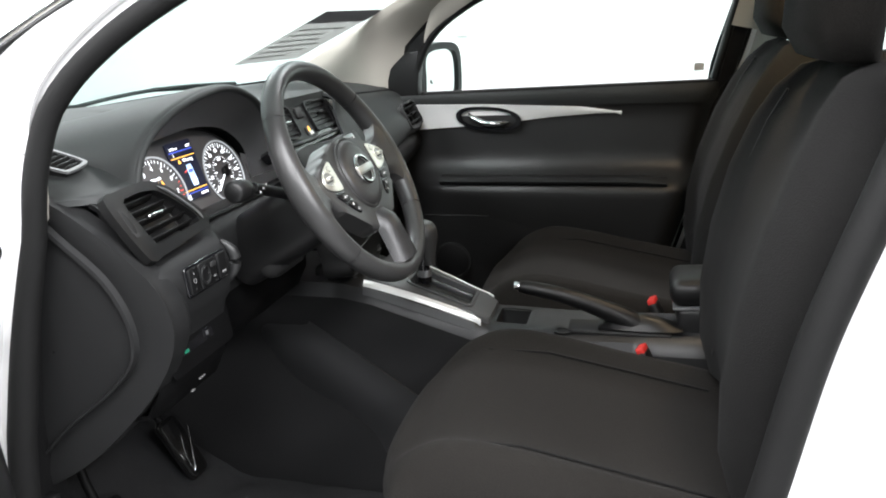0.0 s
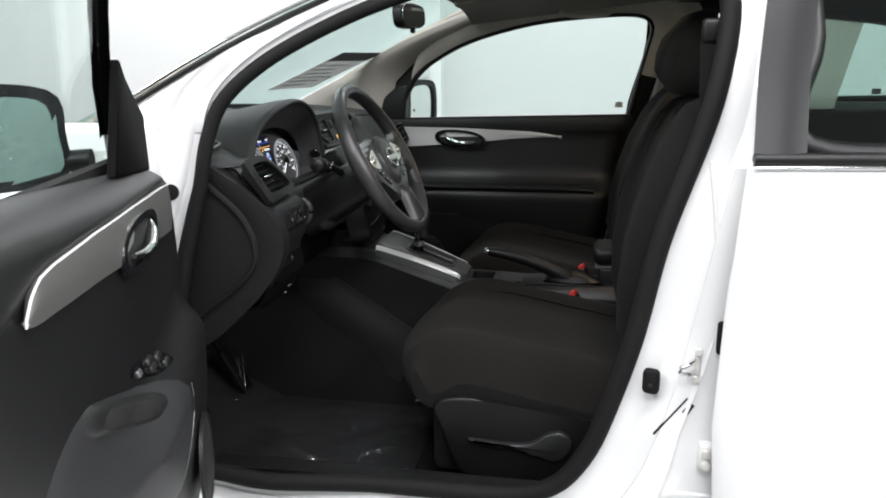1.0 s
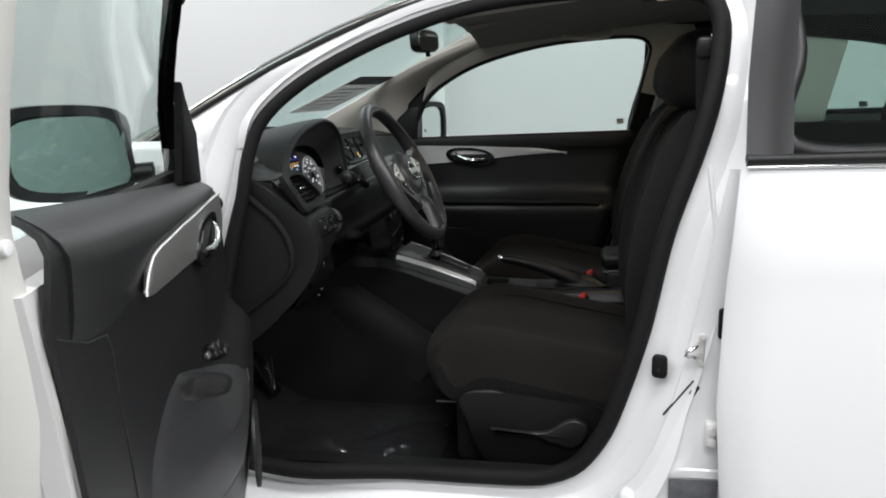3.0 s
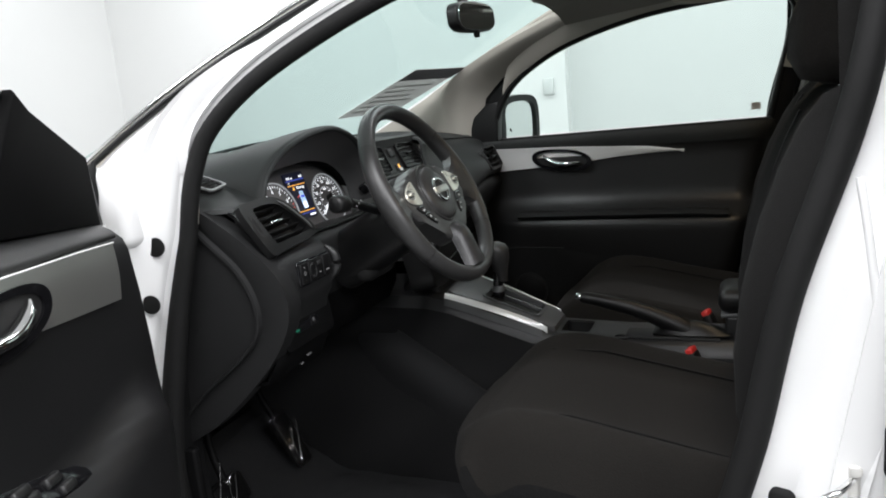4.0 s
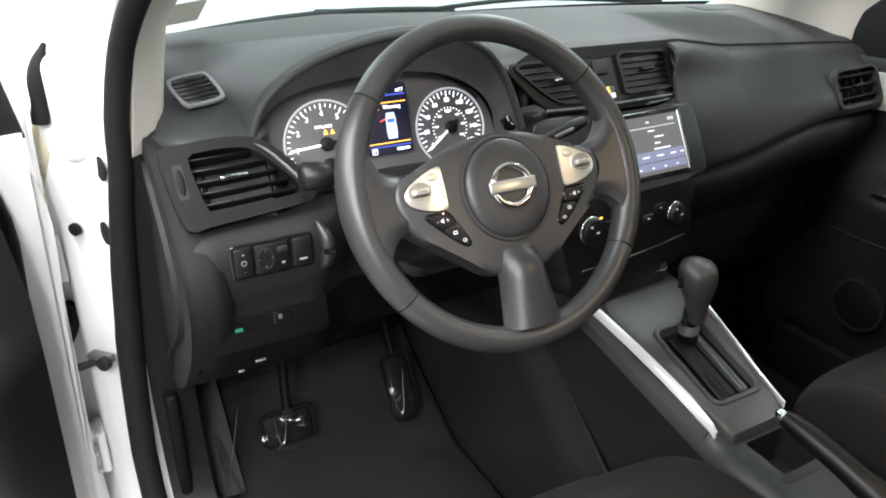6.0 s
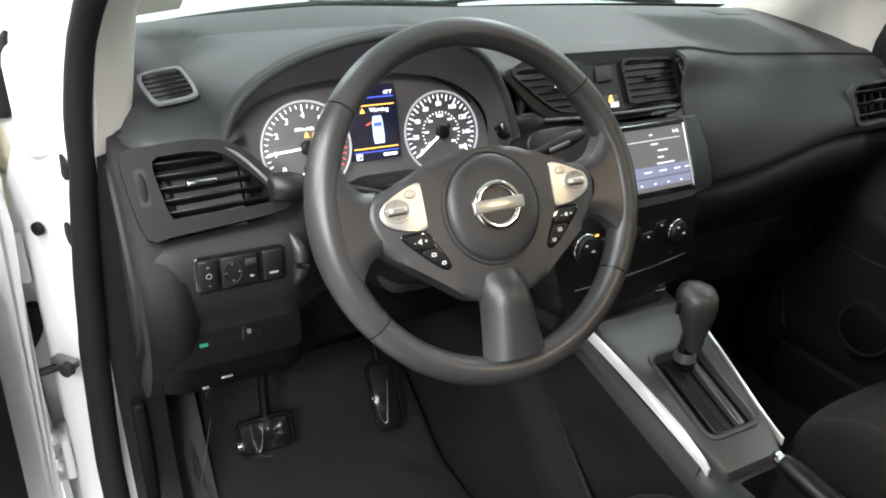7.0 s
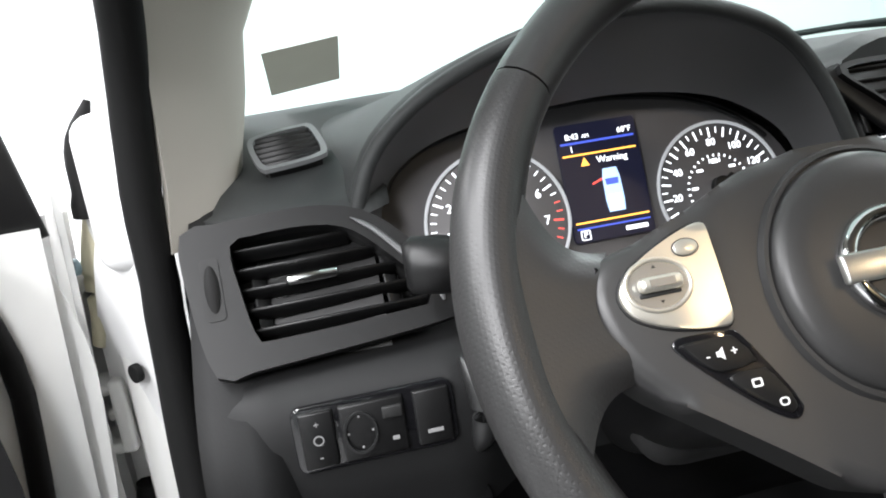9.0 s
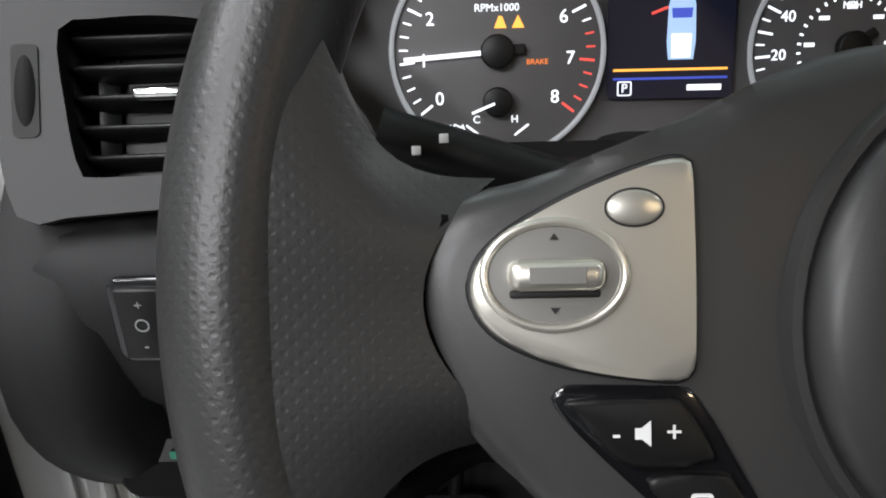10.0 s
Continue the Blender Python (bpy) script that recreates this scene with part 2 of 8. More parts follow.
# ---------- building helpers ----------
def thing(name, label, category, at=(0, 0, 0), group="", kind=""):
    e = new(name)
    e.location = at
    e.empty_display_size = 0.05
    return tagged(e, label, category, group, kind)


def finish(name, bm, mat, angle=62):
    bmesh.ops.remove_doubles(bm, verts=bm.verts, dist=1e-5)
    bmesh.ops.recalc_face_normals(bm, faces=bm.faces)
    me = bpy.data.meshes.new(name)
    bm.to_mesh(me)
    bm.free()
    me.polygons.foreach_set("use_smooth", [True] * len(me.polygons))
    me.set_sharp_from_angle(angle=radians(angle))
    me.materials.append(mat)
    return me


def part(name, bm, mat, parent=None, label="", angle=62):
    ob = new(name, finish(name, bm, mat, angle))
    if parent is not None:
        ob.parent = parent
        if parent.type == "EMPTY" and not parent.get("swung"):
            ob.location = -parent.location
    return tagged(ob, label) if label else ob


def single(name, bm, mat, label, category, group="", kind="", angle=62):
    return tagged(part(name, bm, mat, None, "", angle), label, category, group, kind)


def spline(pts, n, closed=False):
    """Points spread evenly along a Catmull-Rom curve."""
    p = np.array(pts, float)
    k = len(p)
    out = []
    for i in range(k if closed else k - 1):
        a, b, c, d = (p[(i - 1) % k], p[i], p[(i + 1) % k], p[(i + 2) % k]) if closed else (p[max(i - 1, 0)], p[i], p[i + 1], p[min(i + 2, k - 1)])
        for t in np.linspace(0, 1, 16, endpoint=False):
            out.append(0.5 * (2 * b + (c - a) * t + (2 * a - 5 * b + 4 * c - d) * t**2 + (3 * b - a - 3 * c + d) * t**3))
    out.append(p[0] if closed else p[-1])
    out = np.array(out)
    s = np.r_[0, np.cumsum(np.linalg.norm(np.diff(out, axis=0), axis=1))]
    at = np.linspace(0, s[-1], n, endpoint=not closed)
    return np.stack([np.interp(at, s, out[:, j]) for j in range(out.shape[1])], 1)


def skin(bm, rows, loop=False, cap=False, ring=False):
    """Quads between successive rows of points. loop: each row is closed; ring: the last row joins the first."""
    vs = [[bm.verts.new(tuple(p)) for p in r] for r in rows]
    n = len(vs[0])
    for i in range(len(vs) if ring else len(vs) - 1):
        a, b = vs[i], vs[(i + 1) % len(vs)]
        for j in range(n if loop else n - 1):
            bm.faces.new((a[j], a[(j + 1) % n], b[(j + 1) % n], b[j]))
    if cap:
        bm.faces.new(vs[0][::-1])
        bm.faces.new(vs[-1])
    return bm


def sheet(rows, thick=0.004):
    """A sheet through rows of points, made solid towards the back of its faces."""
    g = np.array([[tuple(p) for p in r] for r in rows], float)
    du, dv = np.gradient(g, axis=1), np.gradient(g, axis=0)
    nrm = np.cross(du, dv)
    nrm /= np.maximum(np.linalg.norm(nrm, axis=2, keepdims=True), 1e-9)
    back = g - nrm * thick
    bm = bmesh.new()
    nv, nu = g.shape[:2]
    f = [[bm.verts.new(p) for p in r] for r in g]
    k = [[bm.verts.new(p) for p in r] for r in back]
    for i in range(nv - 1):
        for j in range(nu - 1):
            bm.faces.new((f[i][j], f[i][j + 1], f[i + 1][j + 1], f[i + 1][j]))
            bm.faces.new((k[i][j], k[i + 1][j], k[i + 1][j + 1], k[i][j + 1]))
    for i in range(nv - 1):
        for j in (0, nu - 1):
            bm.faces.new((f[i][j], f[i + 1][j], k[i + 1][j], k[i][j]))
    for j in range(nu - 1):
        for i in (0, nv - 1):
            bm.faces.new((f[i][j], f[i][j + 1], k[i][j + 1], k[i][j]))
    return bm


def tube(pts, r, n=10, closed=False, bm=None, flat=1.0, up=(0, 0, 1)):
    """A tube along points; r a number or a list. flat: height over width of its section, measured along up."""
    p = np.array(pts, float)
    m = len(p)
    r = np.full(m, r) if np.isscalar(r) else np.array(r)
    bm = bm or bmesh.new()
    rows = []
    for i in range(m):
        d = (p[(i + 1) % m] - p[i - 1]) if closed else p[min(i + 1, m - 1)] - p[max(i - 1, 0)]
        d = d / np.linalg.norm(d)
        a = np.cross(d, up)
        if np.linalg.norm(a) < 0.05:
            a = np.cross(d, (1, 0, 0))
        a /= np.linalg.norm(a)
        b = np.cross(a, d)
        rows.append([p[i] + r[i] * (math.cos(t) * a + flat * math.sin(t) * b) for t in np.linspace(0, 2 * math.pi, n, endpoint=False)])
    return skin(bm, rows, loop=True, cap=not closed, ring=closed)


def box(sx, sy, sz, m=None, r=0.004, seg=2, bm=None):
    """A rounded box about its middle, moved by m."""
    b = bmesh.new()
    bmesh.ops.create_cube(b, size=1, matrix=Matrix.Diagonal((sx, sy, sz, 1)))
    if r:
        bmesh.ops.bevel(b, geom=b.edges[:], offset=min(r, 0.45 * min(sx, sy, sz)), segments=seg, affect="EDGES", profile=0.5)
    if m is not None:
        b.transform(m)
    return merge(bm, b)


def merge(bm, b):
    if bm is None:
        return b
    me = bpy.data.meshes.new("tmp")
    b.to_mesh(me)
    b.free()
    bm.from_mesh(me)
    bpy.data.meshes.remove(me)
    return bm


def plate(outline, depth, m, bevel=0.0015, bm=None, seg=2):
    """A flat outline (u, v) raised from w = 0 to depth, its front edge rounded, moved by m."""
    b = bmesh.new()
    low = [b.verts.new((u, v, 0)) for u, v in outline]
    face = b.faces.new(low)
    ext = bmesh.ops.extrude_face_region(b, geom=[face])
    top = [e for e in ext["geom"] if isinstance(e, bmesh.types.BMVert)]
    for v in top:
        v.co.z += depth
    if bevel:
        edges = [e for e in b.edges if all(v in top for v in e.verts)]
        bmesh.ops.bevel(b, geom=edges, offset=bevel, segments=seg, affect="EDGES", profile=0.5)
    b.transform(m)
    return merge(bm, b)


def rounded(w, h, r, n=4, cu=0.0, cv=0.0):
    out = []
    for qx, qy, a0 in ((1, 1, 0), (-1, 1, 90), (-1, -1, 180), (1, -1, 270)):
        for k in range(n + 1):
            a = radians(a0 + 90 * k / n)
            out.append((cu + qx * (w / 2 - r) + r * math.cos(a), cv + qy * (h / 2 - r) + r * math.sin(a)))
    return out


def ellipse(a, b, n=32, cu=0.0, cv=0.0):
    return [(cu + a * math.cos(t), cv + b * math.sin(t)) for t in np.linspace(0, 2 * math.pi, n, endpoint=False)]


def ring_plate(outer, inner, depth, m, bm=None):
    """A flat frame between two outlines of the same number of points."""
    b = bmesh.new()
    rows = [[(u, v, 0) for u, v in outer], [(u, v, depth) for u, v in outer], [(u, v, depth) for u, v in inner], [(u, v, 0) for u, v in inner]]
    skin(b, rows, loop=True, ring=True)
    b.transform(m)
    return merge(bm, b)


def disc(r, depth, m, n=28, bevel=0.001, bm=None):
    return plate(ellipse(r, r, n), depth, m, bevel, bm)


def facing(origin, right, up):
    """Matrix of a flat piece: u to the right, v up, w towards the viewer."""
    ex = Vector(right).normalized()
    ez = ex.cross(Vector(up)).normalized()
    ey = ez.cross(ex)
    m = Matrix((ex, ey, ez)).transposed().to_4x4()
    return Matrix.Translation(origin) @ m


def lettering(words, size, m, depth=0.0002, align="CENTER", bm=None):
    c = bpy.data.curves.new("letters", "FONT")
    c.body, c.size, c.extrude, c.align_x, c.align_y = words, size, depth, align, "CENTER"
    c.resolution_u = 3
    ob = bpy.data.objects.new("letters", c)
    scene.collection.objects.link(ob)
    bpy.context.view_layer.update()
    me = bpy.data.meshes.new_from_object(ob.evaluated_get(bpy.context.evaluated_depsgraph_get()))
    bpy.data.objects.remove(ob)
    bpy.data.curves.remove(c)
    b = bmesh.new()
    b.from_mesh(me)
    bpy.data.meshes.remove(me)
    b.transform(m)
    return merge(bm, b)


def mirrored(bm):
    bm.transform(Matrix.Diagonal((1, -1, 1, 1)))
    bmesh.ops.reverse_faces(bm, faces=bm.faces[:])
    return bm


def lerp(xs, ys):
    return lambda v: float(np.interp(v, xs, ys))
# ---------- the white booth round the car ----------
GROUND = -0.06


def wall_slab(name, x0, x1, y0, y1, z0, z1, mat, label):
    bm = box(x1 - x0, y1 - y0, z1 - z0, Matrix.Translation(((x0 + x1) / 2, (y0 + y1) / 2, (z0 + z1) / 2)), r=0)
    return single(name, bm, mat, label, "wall" if "wall" in name else name, kind="structure")


wall_slab("floor", -4.6, 6.6, -4.6, 3.7, GROUND - 0.1, GROUND, FLOOR, "pale grey painted booth floor under the car")
wall_slab("wall_north", -4.6, -0.62, 3.5, 3.7, GROUND, 3.3, WALL, "white painted booth wall beside the car")
wall_slab("wall_north_recess", -0.62, 6.6, 3.62, 3.8, GROUND, 3.3, WALL_GREY, "pale grey flat wall beyond the far windows")
wall_slab("wall_south", -4.6, 6.6, -4.8, -4.6, GROUND, 3.3, WALL_BACK, "unseen booth wall behind the open door, darkened to cut bounce light")
wall_slab("wall_west", -4.8, -4.6, -4.6, 3.7, GROUND, 3.3, WALL, "white painted booth wall ahead of the car")
wall_slab("wall_east", 6.6, 6.8, -4.6, 3.8, GROUND, 3.3, WALL_EAST, "booth wall behind the car, its dimness put into its grey")
wall_slab("ceiling", -4.8, 6.8, -4.8, 3.8, 3.3, 3.4, WALL, "white booth ceiling with assumed rows of lights")
single("wall_socket", box(0.075, 0.02, 0.115, Matrix.Translation((-0.74, 3.49, 1.11)), 0.006), WALL_GREY, "grey wall switch plate on the booth wall", "switch")
# Lamp places and strengths are assumed; the booth's own lights are unseen.
for ly, share in ((-3.35, 0.62), (-1.75, 0.50)):
    for lx, more in ((-2.6, 0.9), (0.6, 0.9), (3.6, 1.7)):
        area_lamp("ceiling_light", lx, ly, 3.28, 1.9, 0.5, NEAR_WATTS * share * more, (0.99, 0.99, 1.015))
for lx in (-2.6, 0.6, 3.6):
    area_lamp("ceiling_light", lx, 2.3, 3.28, 1.9, 0.5, FAR_WATTS, (0.99, 0.99, 1.015))

# ---------- car body ----------
SIDE = lerp([0.0, 0.5, 0.67, 0.79, 0.913, 1.03, 1.10, 1.15, 1.19, 1.27, 1.36, 1.5], [0.745, 0.750, 0.750, 0.742, 0.730, 0.713, 0.708, 0.695, 0.680, 0.640, 0.597, 0.56])
OPENING = spline([(-0.305, 0.302), (-0.380, 0.36), (-0.397, 0.50), (-0.380, 0.66), (-0.340, 0.83), (-0.308, 0.94), (-0.286, 1.04),
                  (-0.250, 1.118), (-0.16, 1.195), (-0.03, 1.264), (0.10, 1.313), (0.23, 1.345), (0.40, 1.364), (0.58, 1.366),
                  (0.685, 1.345), (0.722, 1.29), (0.718, 1.20), (0.685, 1.05), (0.622, 0.86), (0.580, 0.665), (0.535, 0.51),
                  (0.500, 0.42), (0.447, 0.347), (0.382, 0.313), (0.30, 0.302), (0.0, 0.299)], 150, closed=True)


def outward(loop):
    d = np.roll(loop, -1, 0) - np.roll(loop, 1, 0)
    n = np.stack([-d[:, 1], d[:, 0]], 1)
    n /= np.linalg.norm(n, axis=1, keepdims=True)
    mid = loop.mean(0)
    return n if ((loop - mid) * n).sum() > 0 else -n


def eased(v, k=5):
    v = np.array(v, float)
    return sum(np.roll(v, s) for s in range(-k, k + 1)) / (2 * k + 1)


def inset(x, z):
    """How far the front edge of the opening lies in from the body side."""
    return 0.010 * max(0, min(1, (-0.20 - x) / 0.08)) * max(0, min(1, (1.04 - z) / 0.10))


def side_rows(sign):
    """Rows of the painted reveal round the front door opening, from the seal outwards."""
    n = outward(OPENING)
    kinds = []
    for x, z in OPENING:
        if z < 0.345:
            kinds.append((0.035, -0.020, 0.075, -0.060, 0.165, -0.085))
        elif x > 0.3 and z < 1.30:
            kinds.append((0.055, -0.012, 0.092, -0.056, 0.108, -0.060))
        elif z < 1.06:
            kinds.append((0.030, -0.014, 0.074, -0.064, 0.098, -0.088))
        else:
            kinds.append((0.012, -0.006, 0.020, -0.010, 0.028, -0.006))
    k = np.stack([eased(c, 9) for c in np.array(kinds).T], 1)
    rows = []
    for w, d in ((0 * k[:, 0], 0 * k[:, 0]), (0.85 * k[:, 0], 0.4 * k[:, 1]), (k[:, 0], k[:, 1]), (k[:, 2], k[:, 3] * 0.92), (k[:, 2] + 0.008, k[:, 3]), (k[:, 4], k[:, 5])):
        p = OPENING + n * w[:, None]
        rows.append([(p[i, 0], sign * (SIDE(OPENING[i, 1]) - inset(*OPENING[i]) * (1 - w[i] / k[i, 4]) - d[i]), p[i, 1]) for i in range(len(p))])
    return rows


body = thing("car_body", "white four-door sedan body with open driver's doorway", "car", (0.4, 0, GROUND))
for sign in (-1, 1):
    part("door_frame", skin(bmesh.new(), side_rows(sign), loop=True), PAINT, body, "glossy white painted door aperture", 28)
    n = outward(OPENING)
    low_run = [i for i in range(len(OPENING)) if OPENING[i, 1] < 0.985 and (OPENING[i, 0] < 0.0 or OPENING[i, 1] < 0.32)]
    low_run = [i for i in low_run if OPENING[i, 0] < -0.05]
    low_run.sort(key=lambda i: OPENING[i, 1])
    rows = [[(OPENING[i, 0] - n[i, 0] * wd, sign * (SIDE(OPENING[i, 1]) - inset(*OPENING[i]) - dd), OPENING[i, 1] - n[i, 1] * wd) for i in low_run] for wd, dd in ((0.004, 0.0), (0.006, 0.03), (0.004, 0.065))]
    part("inner_trim", sheet(rows, 0.003 * sign), BLACK, body, "black plastic trim inside the door seal")
    slim = [0.78 + 0.22 * min(1, max(0, max((x - 0.20) / 0.25, (0.95 - z) / 0.25))) for x, z in OPENING]
    seal = [(x - 0.016 * f * a, sign * (SIDE(z) - inset(x, z) + 0.004 + 0.012 * max(0, min(1, (0.05 - x) / 0.2)) * max(0, min(1, (1.10 - z) / 0.10)) * (1 + max(0, min(1, (0.70 - z) / 0.25)))), z - 0.016 * f * b) for (x, z), (a, b), f in zip(OPENING, n, slim)]
    part("door_seal", tube(seal, [0.0185 * f for f in slim], 18, closed=True, up=(0, 1, 0), flat=1.0), RUBBER, body, "black rubber door weatherstrip")

for sign in (-1, 1):
    for dz, dy in ((0.084, 0.060), (0.140, 0.077)):
        part("sill_ridge", tube([(x, sign * (0.745 + dy), 0.300 - dz) for x in np.linspace(-0.30, 0.40, 8)], [0.001] + [0.0030] * 6 + [0.001], 8), PAINT, body, "pressed line along the white sill")

MOULD = spline([(-0.52, 1.045), (-0.40, 1.113), (-0.30, 1.168), (-0.20, 1.220), (-0.06, 1.283), (0.10, 1.335), (0.25, 1.366), (0.45, 1.388), (0.75, 1.392), (1.2, 1.375)], 50)


def windscreen_x(y, z):
    return -0.655 + (z - 1.087) / 0.45 + 0.28 * y * y


for sign in (-1, 1):
    lower = [p for p in OPENING if (p[1] > 1.0 and p[0] < 0.3) or (p[1] > 1.355 and p[0] < 0.62)]
    lower = spline(sorted(lower, key=lambda p: p[0])[1:], 50)
    rows = []
    for k in np.linspace(0, 1, 6):
        rows.append([((1 - k) * (a[0]) + k * b[0], sign * (SIDE((1 - k) * a[1] + k * b[1]) + 0.004 * math.sin(math.pi * k) + 0.006 - 0.012 * k - 0.012 * max(0, min(1, (1.075 - (1 - k) * (a[1] + 0.012) - k * b[1]) / 0.05))), (1 - k) * (a[1] + 0.012) + k * b[1]) for a, b in zip(lower, MOULD[:50])])
    part("roof_pillar", sheet(rows, 0.006 * sign), PAINT, body, "white windscreen pillar and roof rail")
    line = [(x, sign * (SIDE(z) + 0.002), z + 0.010) for x, z in MOULD]
    part("windscreen_moulding", tube(line, 0.006, 8), BLACK, body, "thin black windscreen moulding")
    line = [(x - 0.012, sign * (SIDE(z) - 0.006), z + 0.020) for x, z in MOULD]
    part("windscreen_moulding", tube(line, 0.004, 6), CHROME, body, "thin bright edge along the windscreen")
    # front wing
    top = lerp([-1.7, -1.2, -0.8, -0.47], [0.80, 0.90, 0.965, 1.03])
    rows = []
    for x in np.linspace(-0.475, -1.75, 14):
        bulge = 0.02 * math.sin((x + 1.75) / 1.275 * math.pi)
        rows.append([(x, sign * (0.855 + bulge - 0.11 * max(0, v - 0.8) / 0.2 * max(0, v - 0.8) / 0.2 - 0.03 * (1 - v) + (-0.10 * ((-x - 1.2) / 0.55) if x < -1.2 else 0)), 0.15 + v * (top(x) - 0.15)) for v in np.linspace(0, 1, 14)])
    part("front_wing", sheet(rows, 0.01 * sign), PAINT, body, "glossy white front wing")
    # hinge pillar behind the wing
    part("hinge_pillar", box(0.10, 0.10, 0.78, Matrix.Translation((-0.47, sign * 0.765, 0.62)), 0.02), PAINT_IN, body, "off-white painted hinge pillar")
    for hz in (0.40, 0.745):
        h = part("door_hinge", box(0.055, 0.014, 0.075, Matrix.Translation((-0.452, sign * 0.822, hz + 0.038)), 0.004), PAINT_IN, body, "off-white painted door hinge")
        part("hinge_leaf", box(0.05, 0.05, 0.012, Matrix.Translation((-0.452, sign * 0.846, hz + 0.006)), 0.004), PAINT_IN, h)
        part("hinge_leaf", box(0.05, 0.05, 0.010, Matrix.Translation((-0.452, sign * 0.846, hz + 0.066)), 0.004), PAINT_IN, h)
        part("hinge_pin", tube([(-0.452, sign * 0.862, hz - 0.008), (-0.452, sign * 0.862, hz + 0.085)], 0.008, 10), SILVER, h)
        part("hinge_bolt", disc(0.008, 0.006, facing((-0.440, sign * 0.830, hz + 0.04), (1, 0, 0), (0, 0, 1))), SILVER, h)

for sign in (-1, 1):
    part("wing_gusset", box(0.235, 0.05, 0.135, Matrix.Translation((-0.4775, sign * 0.768, 0.999)), 0.020, 4), PAINT, body, "white panel between wing and windscreen pillar")
rows = []
for v in np.linspace(0, 1, 12):
    x = -0.86 - 0.9 * v
    rows.append([(x + 0.10 * y * y, y, 0.985 - 0.02 * v - 0.17 * v * v - 0.03 * (y / 0.74) ** 2) for y in np.linspace(-0.75, 0.75, 16)])
part("bonnet", sheet(rows, 0.008), PAINT, body, "glossy white bonnet")
rows = [[(x + 0.25 * y * y, y, z - 0.02 * y * y) for y in np.linspace(-0.72, 0.72, 16)] for x, z in ((-0.90, 0.97), (-0.86, 0.985), (-0.80, 0.995), (-0.76, 0.985))]
part("cowl", sheet(rows, 0.01), BLACK, body, "black plastic windscreen cowl")
part("bumper", box(0.24, 1.5, 0.5, Matrix.Translation((-1.80, 0, 0.45)), 0.08, 4), PAINT, body, "white front bumper")

# roof, headliner and glass
rows = []
for x in np.linspace(0.06, 2.15, 16):
    w = 0.575 if x < 1.2 else 0.575 - 0.05 * (x - 1.2)
    rise = 1.345 + 0.075 * math.sin(min(1, (x - 0.0) / 1.1) * math.pi / 2) - 0.16 * max(0, x - 1.15) ** 2
    rows.append([(x, y, rise + 0.03 * (1 - (y / w) ** 2)) for y in np.linspace(-w, w, 14)])
part("roof", sheet(rows, -0.01), PAINT, body, "white roof panel")
rows = [[(x, y * 0.985, z - 0.035 - (0.02 * abs(y / 0.575) ** 6)) for x, y, z in r] for r in rows]
part("headliner", sheet(rows, 0.01), LINER, body, "grey-beige felt headliner")
rows = []
for z in np.linspace(0.985, 1.372, 14):
    w = 0.70 - 0.13 * (z - 0.985) / 0.387
    rows.append([(windscreen_x(y, z), y, z) for y in np.linspace(-w, w, 20)])
ws = part("windscreen", sheet(rows, 0.005), SCREEN_GLASS, body, "clear curved windscreen")
ws.visible_shadow = False
# black band along the windscreen foot
rows = [[(windscreen_x(y, z) + 0.012, y, z) for y in np.linspace(-0.66, 0.66, 24)] for z in (0.99, 1.005, 1.022)]
part("frit_band", sheet(rows, 0.002), DARK, ws, "black band at the foot of the windscreen")
# wipers outside the glass
for y0, y1 in ((-0.58, 0.02), (-0.02, 0.56)):
    pts = [(windscreen_x(y, 1.024) - 0.03, y, 1.024 + 0.012 * math.sin((y - y0) / (y1 - y0) * math.pi)) for y in np.linspace(y0, y1, 12)]
    w = part("wiper", tube(pts, 0.005, 8), DARK, body, "black windscreen wiper")
    part("wiper_arm", tube([(pts[-1][0] - 0.03, y1 + 0.04, 1.015), (pts[6][0] - 0.012, (y0 + y1) / 2, 1.036)], 0.006, 8), DARK, w)

